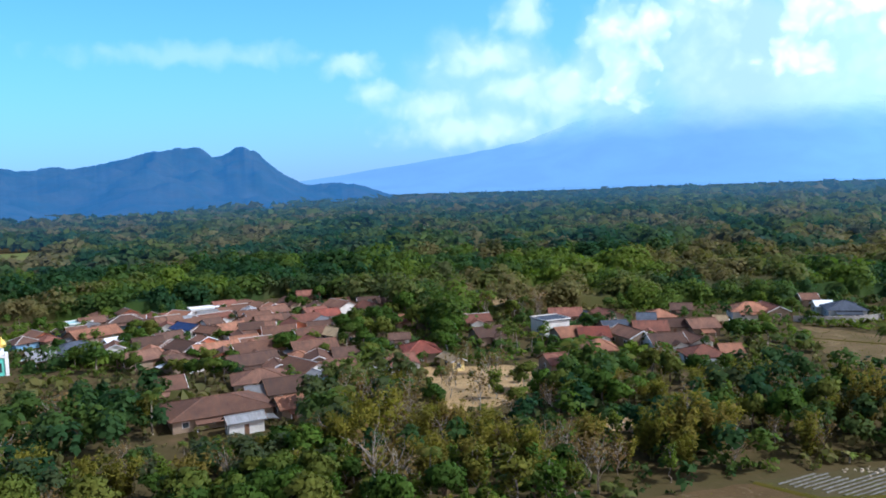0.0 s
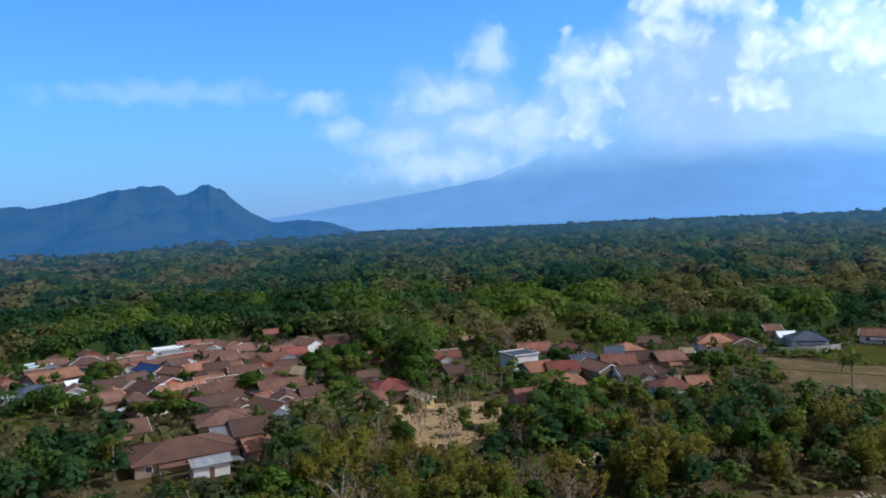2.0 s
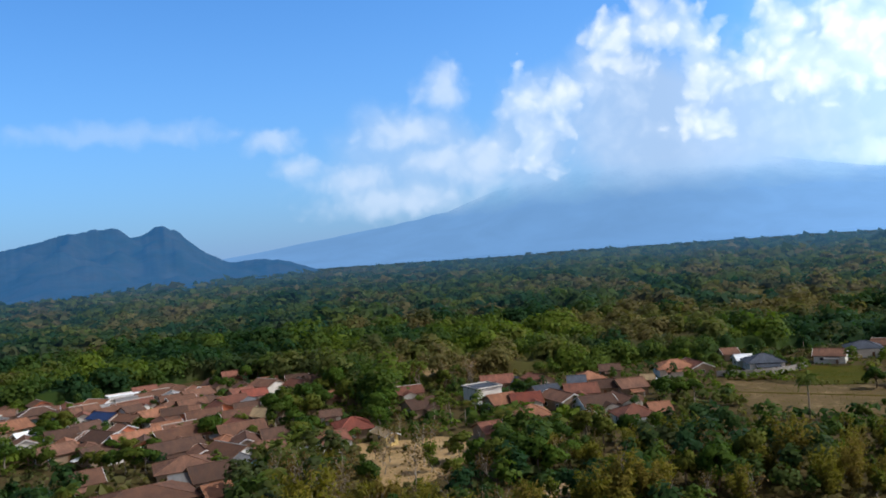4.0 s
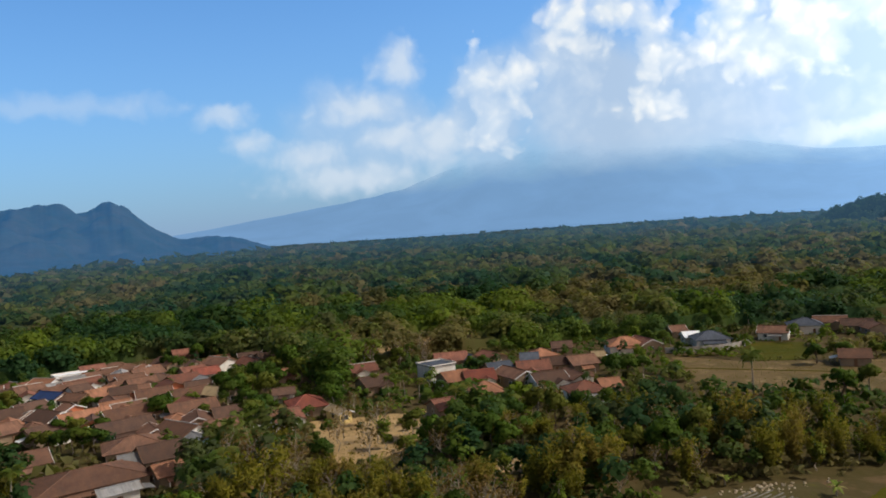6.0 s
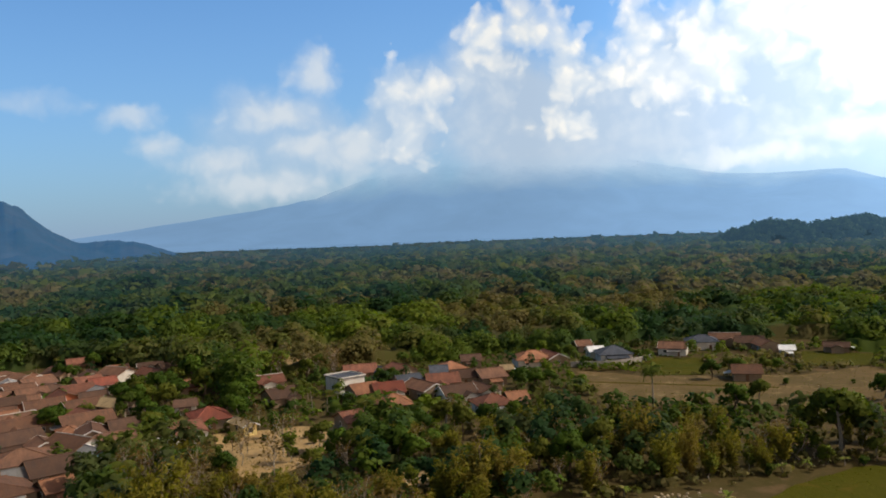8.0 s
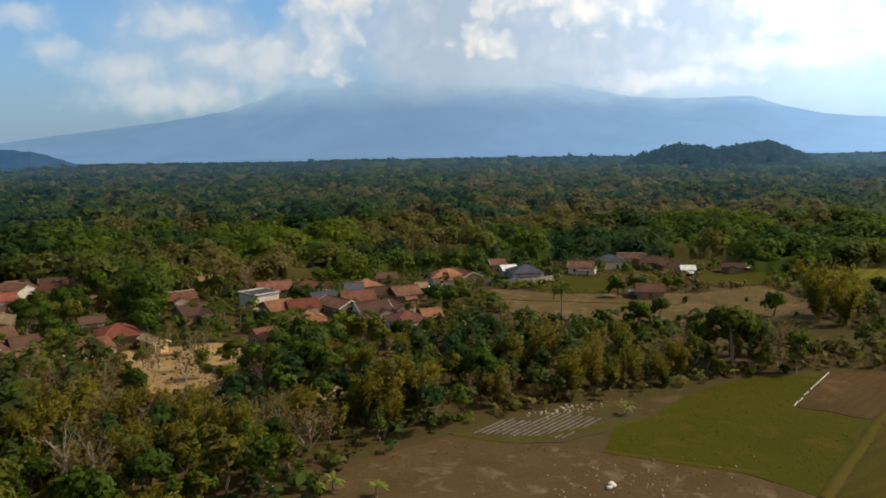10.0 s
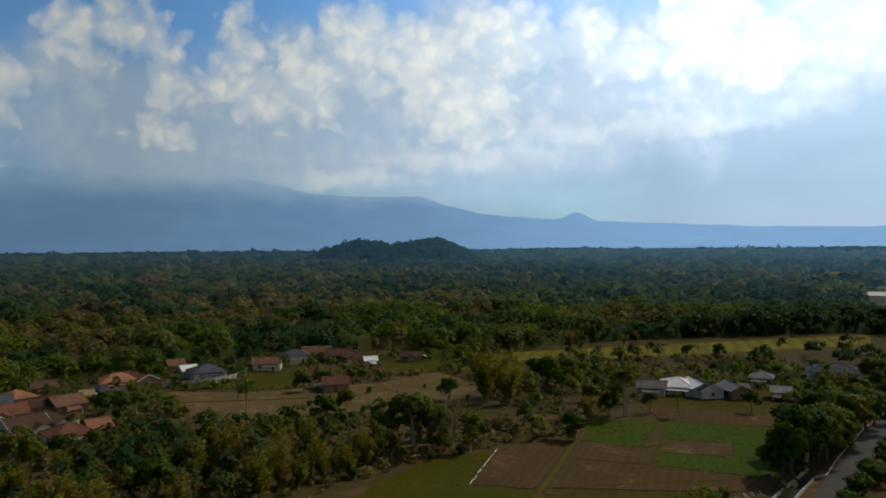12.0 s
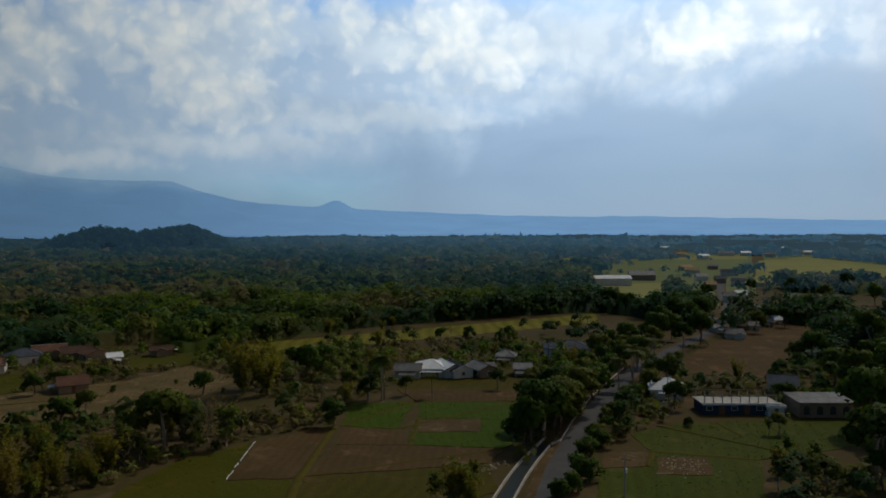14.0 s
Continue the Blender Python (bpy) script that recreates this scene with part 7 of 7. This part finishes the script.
def understory(rng):
    """The closed mass of lower crowns under the tall trees."""
    az = np.arange(-102, 46, 0.24)
    r = np.geomspace(240, 800, 150)
    A, R = np.meshgrid(az, r)
    x, y = polar(A, R)
    z = 1.6 + 2.6 * lumps(x, y, 8, 81) + 1.2 * lumps(x, y, 4, 82) + 5.5 * (0.55 * lumps(x, y, 24, 23) + 0.45 * lumps(x, y, 75, 24)) ** 1.2 * np.clip((R - 290) / 140, 0, 1) + rng.uniform(-0.3, 0.3, x.shape)
    ok = wood_mask(x, y, A, R)
    deep = ok.copy()
    for sh in ((1, 0), (-1, 0), (0, 1), (0, -1), (2, 0), (-2, 0)):
        deep &= np.roll(ok, sh, (0, 1))
    z = np.where(deep, z, 0.05)
    solid = ok[:-1, :-1] & ok[1:, :-1] & ok[:-1, 1:] & ok[1:, 1:]
    me = grid_mesh("understory", np.stack([x, y, z], -1), LEAF["forest"], True, solid)
    t, w = tree_hues(rng, x[:-1, :-1], y[:-1, :-1], 0.4)
    for key, values in (("tint", t * 0.8), ("dry", w)):
        me.attributes.new(key, "FLOAT", "FACE").data.foreach_set("value", values[solid].astype(np.float32).ravel())
    tagged(new("understory", me), "closed mass of lower green crowns in the woods", "woods", kind="stuff")


def woods():
    rng = np.random.default_rng(41)
    for name, key, label, rings in (
            ("woods", "forest", "dense mixed green and dry brown woods behind the houses", ((236, 330, 6.6, 165, 0.66), (330, 480, 7.6, 105, 0.84))),
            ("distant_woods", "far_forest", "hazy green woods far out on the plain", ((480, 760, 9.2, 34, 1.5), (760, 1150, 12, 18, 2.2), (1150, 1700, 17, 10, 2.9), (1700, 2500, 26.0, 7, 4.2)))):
        q, t, w = [], [], []
        for r0, r1, spacing, leaves, size in rings:
            x, y, az, r = scatter(rng, 38, -97, r0, r1, spacing)
            keep = wood_mask(x, y, az, r)
            x, y = x[keep], y[keep]
            n = len(x)
            big = 0.55 * lumps(x, y, 24, 23) + 0.45 * lumps(x, y, 75, 24)
            tall = rng.uniform(0, 1, n) ** 3
            radius = (3.6 + 3.6 * tall + 2.4 * big) * (spacing / 6.6) ** 0.8
            height = (6.0 + 5.0 * tall) * (0.45 + 1.3 * big) + 1.5
            stand(rng, x, y, np.zeros(n), height, radius, leaves, size, q, t, w, 0.7 if r0 >= 480 else 0.5)
        if name == "distant_woods":
            n = 520
            x, y, z = knoll_place(rng.uniform(0, math.tau, n), np.sqrt(rng.uniform(0, 1.0, n)))
            stand(rng, x, y, z, rng.uniform(12, 24, n), rng.uniform(8, 15, n), 60, 1.4, q, t, w)
            t[-1], w[-1] = t[-1] * 0.25, w[-1] * 0.5
            t[:-1], w[:-1] = [0.03 + 0.95 * k for k in t[:-1]], [0.06 + 0.92 * k for k in w[:-1]]
        else:
            understory(rng)
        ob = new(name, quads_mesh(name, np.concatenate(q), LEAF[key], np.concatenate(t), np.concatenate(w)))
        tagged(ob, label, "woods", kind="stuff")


woods()


def scrub():
    """Low shrubs and dry undergrowth between the near trees and along the field edges."""
    rng = np.random.default_rng(51)
    q, t, w = [], [], []
    x, y, az, r = scatter(rng, 46, -98, 90, 330, 3.1)
    keep = free_of(x, y, -0.8, GROUNDS) & (lumps(x, y, 14, 41) + 0.25 * lumps(x, y, 5, 42) > 0.36)
    x, y, r = x[keep], y[keep], r[keep]
    n = len(x)
    h = rng.uniform(0.6, 2.4, n) * (0.6 + 0.9 * lumps(x, y, 18, 43))
    stand(rng, x, y, np.zeros(n), h, h * rng.uniform(0.7, 1.2, n), 10, 2.3, q, t, w)
    t[-1] = np.clip(t[-1] + 0.15, 0, 1)
    w[-1] = np.clip(w[-1] + 0.22, 0, 1)
    ob = new("undergrowth", quads_mesh("undergrowth", np.concatenate(q), LEAF["forest"], np.concatenate(t), np.concatenate(w)))
    tagged(ob, "low green and straw-coloured scrub between trees", "scrub", kind="stuff")


scrub()


def hedgerow_trees():
    """Trees between the fields, the houses and the road."""
    rng = np.random.default_rng(61)
    x, y, az, r = scatter(rng, -44, -97, 125, 440, 9.0)
    keep = free_of(x, y, 2.0) & (lumps(x, y, 40, 63) > 0.30) & ~((az > -50) & (r > 185) & (r < 300))
    order = np.argsort(r[keep])
    for px, py, pr in zip(x[keep][order], y[keep][order], r[keep][order]):
        if any((px - a) ** 2 + (py - b) ** 2 < (0.6 * c + 1.5) ** 2 for a, b, c, _ in PLANTS):
            continue
        u = rng.uniform()
        kind = "broad" if u < 0.66 else "bush" if u < 0.8 else "dry" if u < 0.88 else "bamboo" if u < 0.94 else "palm"
        h = {"broad": rng.uniform(5, 10), "bush": rng.uniform(3, 6), "dry": rng.uniform(5, 8), "bamboo": rng.uniform(5, 8), "palm": rng.uniform(8, 12)}[kind]
        plant(kind, float(px), float(py), float(h))


hedgerow_trees()


def more_trees():
    """The trees past the first three hundred."""
    rng = np.random.default_rng(71)
    m = np.array(MORE)
    q, t, w = [], [], []
    stand(rng, m[:, 0], m[:, 1], np.zeros(len(m)), m[:, 2], 0.34 * m[:, 2], 120, 1.15, q, t, w)
    w[-1] = w[-1] * 0.7
    # broken rows and single trees on the far fields
    x, y, az, r = scatter(rng, -66, -94, 450, 1500, 34)
    keep = (lumps(x, y, 90, 75) > 0.42) & free_of(x, y, 3.0, FIELDS[-12:])
    x, y = x[keep], y[keep]
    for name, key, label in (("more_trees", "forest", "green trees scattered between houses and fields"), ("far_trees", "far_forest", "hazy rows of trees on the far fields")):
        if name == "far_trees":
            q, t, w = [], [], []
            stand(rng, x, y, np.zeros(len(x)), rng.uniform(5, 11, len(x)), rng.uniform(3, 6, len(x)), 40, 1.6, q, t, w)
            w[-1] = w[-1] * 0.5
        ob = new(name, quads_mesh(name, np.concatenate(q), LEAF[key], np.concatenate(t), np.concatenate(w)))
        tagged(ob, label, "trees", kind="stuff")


more_trees()


def rubble():
    """Broken stones and lime lumps on the bank below the trees and on the stony plots."""
    rng = np.random.default_rng(95)
    verts, faces = [], []
    for cx, cy, rx, ry, n, big in ((35, 149, 8, 5, 260, 0.55), (158, 30, 6, 4, 120, 0.4), (16, 178, 14, 16, 160, 0.4), (60, 88, 16, 10, 90, 0.3), (71, 121, 8, 2, 60, 0.45), (140, 64, 6, 2, 40, 0.4)):
        for x, y in zip(rng.normal(cx, rx * 0.5, n), rng.normal(cy, ry * 0.5, n)):
            s = big * rng.uniform(0.3, 1.0)
            k = len(verts)
            a0 = rng.uniform(0, math.tau)
            for i in range(5):
                a = a0 + i * math.tau / 5
                verts.append((x + s * math.cos(a) * rng.uniform(0.7, 1.2), y + s * math.sin(a) * rng.uniform(0.7, 1.2), 0.02))
            for i in range(5):
                a = a0 + i * math.tau / 5 + 0.3
                verts.append((x + 0.55 * s * math.cos(a), y + 0.55 * s * math.sin(a), 0.1 + s * rng.uniform(0.35, 0.6)))
            faces += [(k + i, k + (i + 1) % 5, k + 5 + (i + 1) % 5, k + 5 + i) for i in range(5)] + [tuple(range(k + 5, k + 10))]
    me = bpy.data.meshes.new("rubble")
    me.from_pydata(verts, [], faces)
    me.materials.append(material("pale_rubble", (0.46, 0.39, 0.28), (0.26, 0.2, 0.13), 0.8, 0.95, 0.3))
    tagged(new("rubble", me), "pale broken stones scattered on bare ground", "rubble", kind="stuff")


rubble()


def sack_heap(x, y):
    """White sacks dropped at the edge of the field."""
    for i, (dx, dy, dz, rot) in enumerate(((0, 0, 0, 10), (0.9, 0.3, 0, 70), (0.4, 0.25, 0.38, 35))):
        g = np.array([[(0.55 * np.sign(math.cos(u)) * abs(math.cos(u)) ** 0.6 * math.cos(v), 0.36 * math.sin(u) * math.cos(v), 0.24 + 0.24 * math.sin(v) * (1 + 0.15 * math.sin(3 * u)))
                       for u in np.linspace(0, math.tau, 15)] for v in np.linspace(-math.pi / 2, math.pi / 2, 8)])
        ob = new("sack", grid_mesh("sack", g, WHITE_PAINT))
        ob.matrix_basis = pose(x + dx, y + dy, 0.05 + dz, 0, 0, rot)
        tagged(ob, "full white woven sack lying on the stubble", "sack", "sacks on the field")


sack_heap(59.3, 89.3)


def crops():
    """Tufts of crop, stubble and bank grass on the near fields."""
    rng = np.random.default_rng(81)
    per = {"rice_field": (0.7, 0.8, 0.35), "olive_field": (0.6, 0.8, 0.4), "green_rice_field": (1.1, 0.4, 0.1), "stubble_field": (0.4, 0.9, 0.8), "dry_soil": (0.1, 0.9, 0.9), "pale_soil": (0.9, 0.7, 0.75), 
           "ripe_rice_field": (0.5, 0.9, 0.35), "meadow": (0.8, 0.35, 0.1), "sandy_clearing": (0.9, 0.7, 0.7)}
    q, t, w = [], [], []
    for poly, kind in CROPS:
        p = np.array(poly)
        if kind not in per or np.hypot(*p.mean(0)) > 330:
            continue
        lo, hi = p.min(0), p.max(0)
        n = int(per[kind][0] * np.prod(hi - lo))
        x, y = rng.uniform(lo[0], hi[0], n), rng.uniform(lo[1], hi[1], n)
        keep = inside(poly, x, y) & (lumps(x, y, 6, 85) + 0.5 * lumps(x, y, 2.2, 86) > 0.45)
        x, y = x[keep], y[keep]
        n = len(x)
        d = np.stack([rng.normal(0, 0.4, n), rng.normal(0, 0.4, n), np.ones(n)], 1)
        q.append(leaf_quads(rng, np.stack([x, y, np.full(n, 0.15)], 1), d, 0.25, 1.5, 0.35))
        t.append(np.clip(per[kind][1] + rng.normal(0, 0.15, n), 0, 1))
        w.append(np.clip(per[kind][2] + 0.25 * (lumps(x, y, 12, 87) - 0.5) + rng.normal(0, 0.1, n), 0, 1))
    for x0, y0, x1, y1 in BUNDS:
        n = int(2.6 * math.hypot(x1 - x0, y1 - y0))
        k = rng.uniform(0, 1, n)
        x, y = x0 + (x1 - x0) * k + rng.normal(0, 0.45, n), y0 + (y1 - y0) * k + rng.normal(0, 0.45, n)
        keep = lumps(x, y, 5, 88) > 0.35
        x, y = x[keep], y[keep]
        n = len(x)
        q.append(leaf_quads(rng, np.stack([x, y, rng.uniform(0.14, 0.26, n)], 1), np.stack([rng.normal(0, 0.3, n), rng.normal(0, 0.3, n), np.ones(n)], 1), 0.3, 1.5, 0.3))
        t.append(np.clip(0.6 + rng.normal(0, 0.2, n), 0, 1))
        w.append(np.clip(0.55 + rng.normal(0, 0.25, n), 0, 1))
    ob = new("crop_tufts", quads_mesh("crop_tufts", np.concatenate(q), LEAF["crop"], np.concatenate(t), np.concatenate(w)))
    tagged(ob, "tufts of young crops, stubble and bank grass", "crops", kind="stuff")


crops()
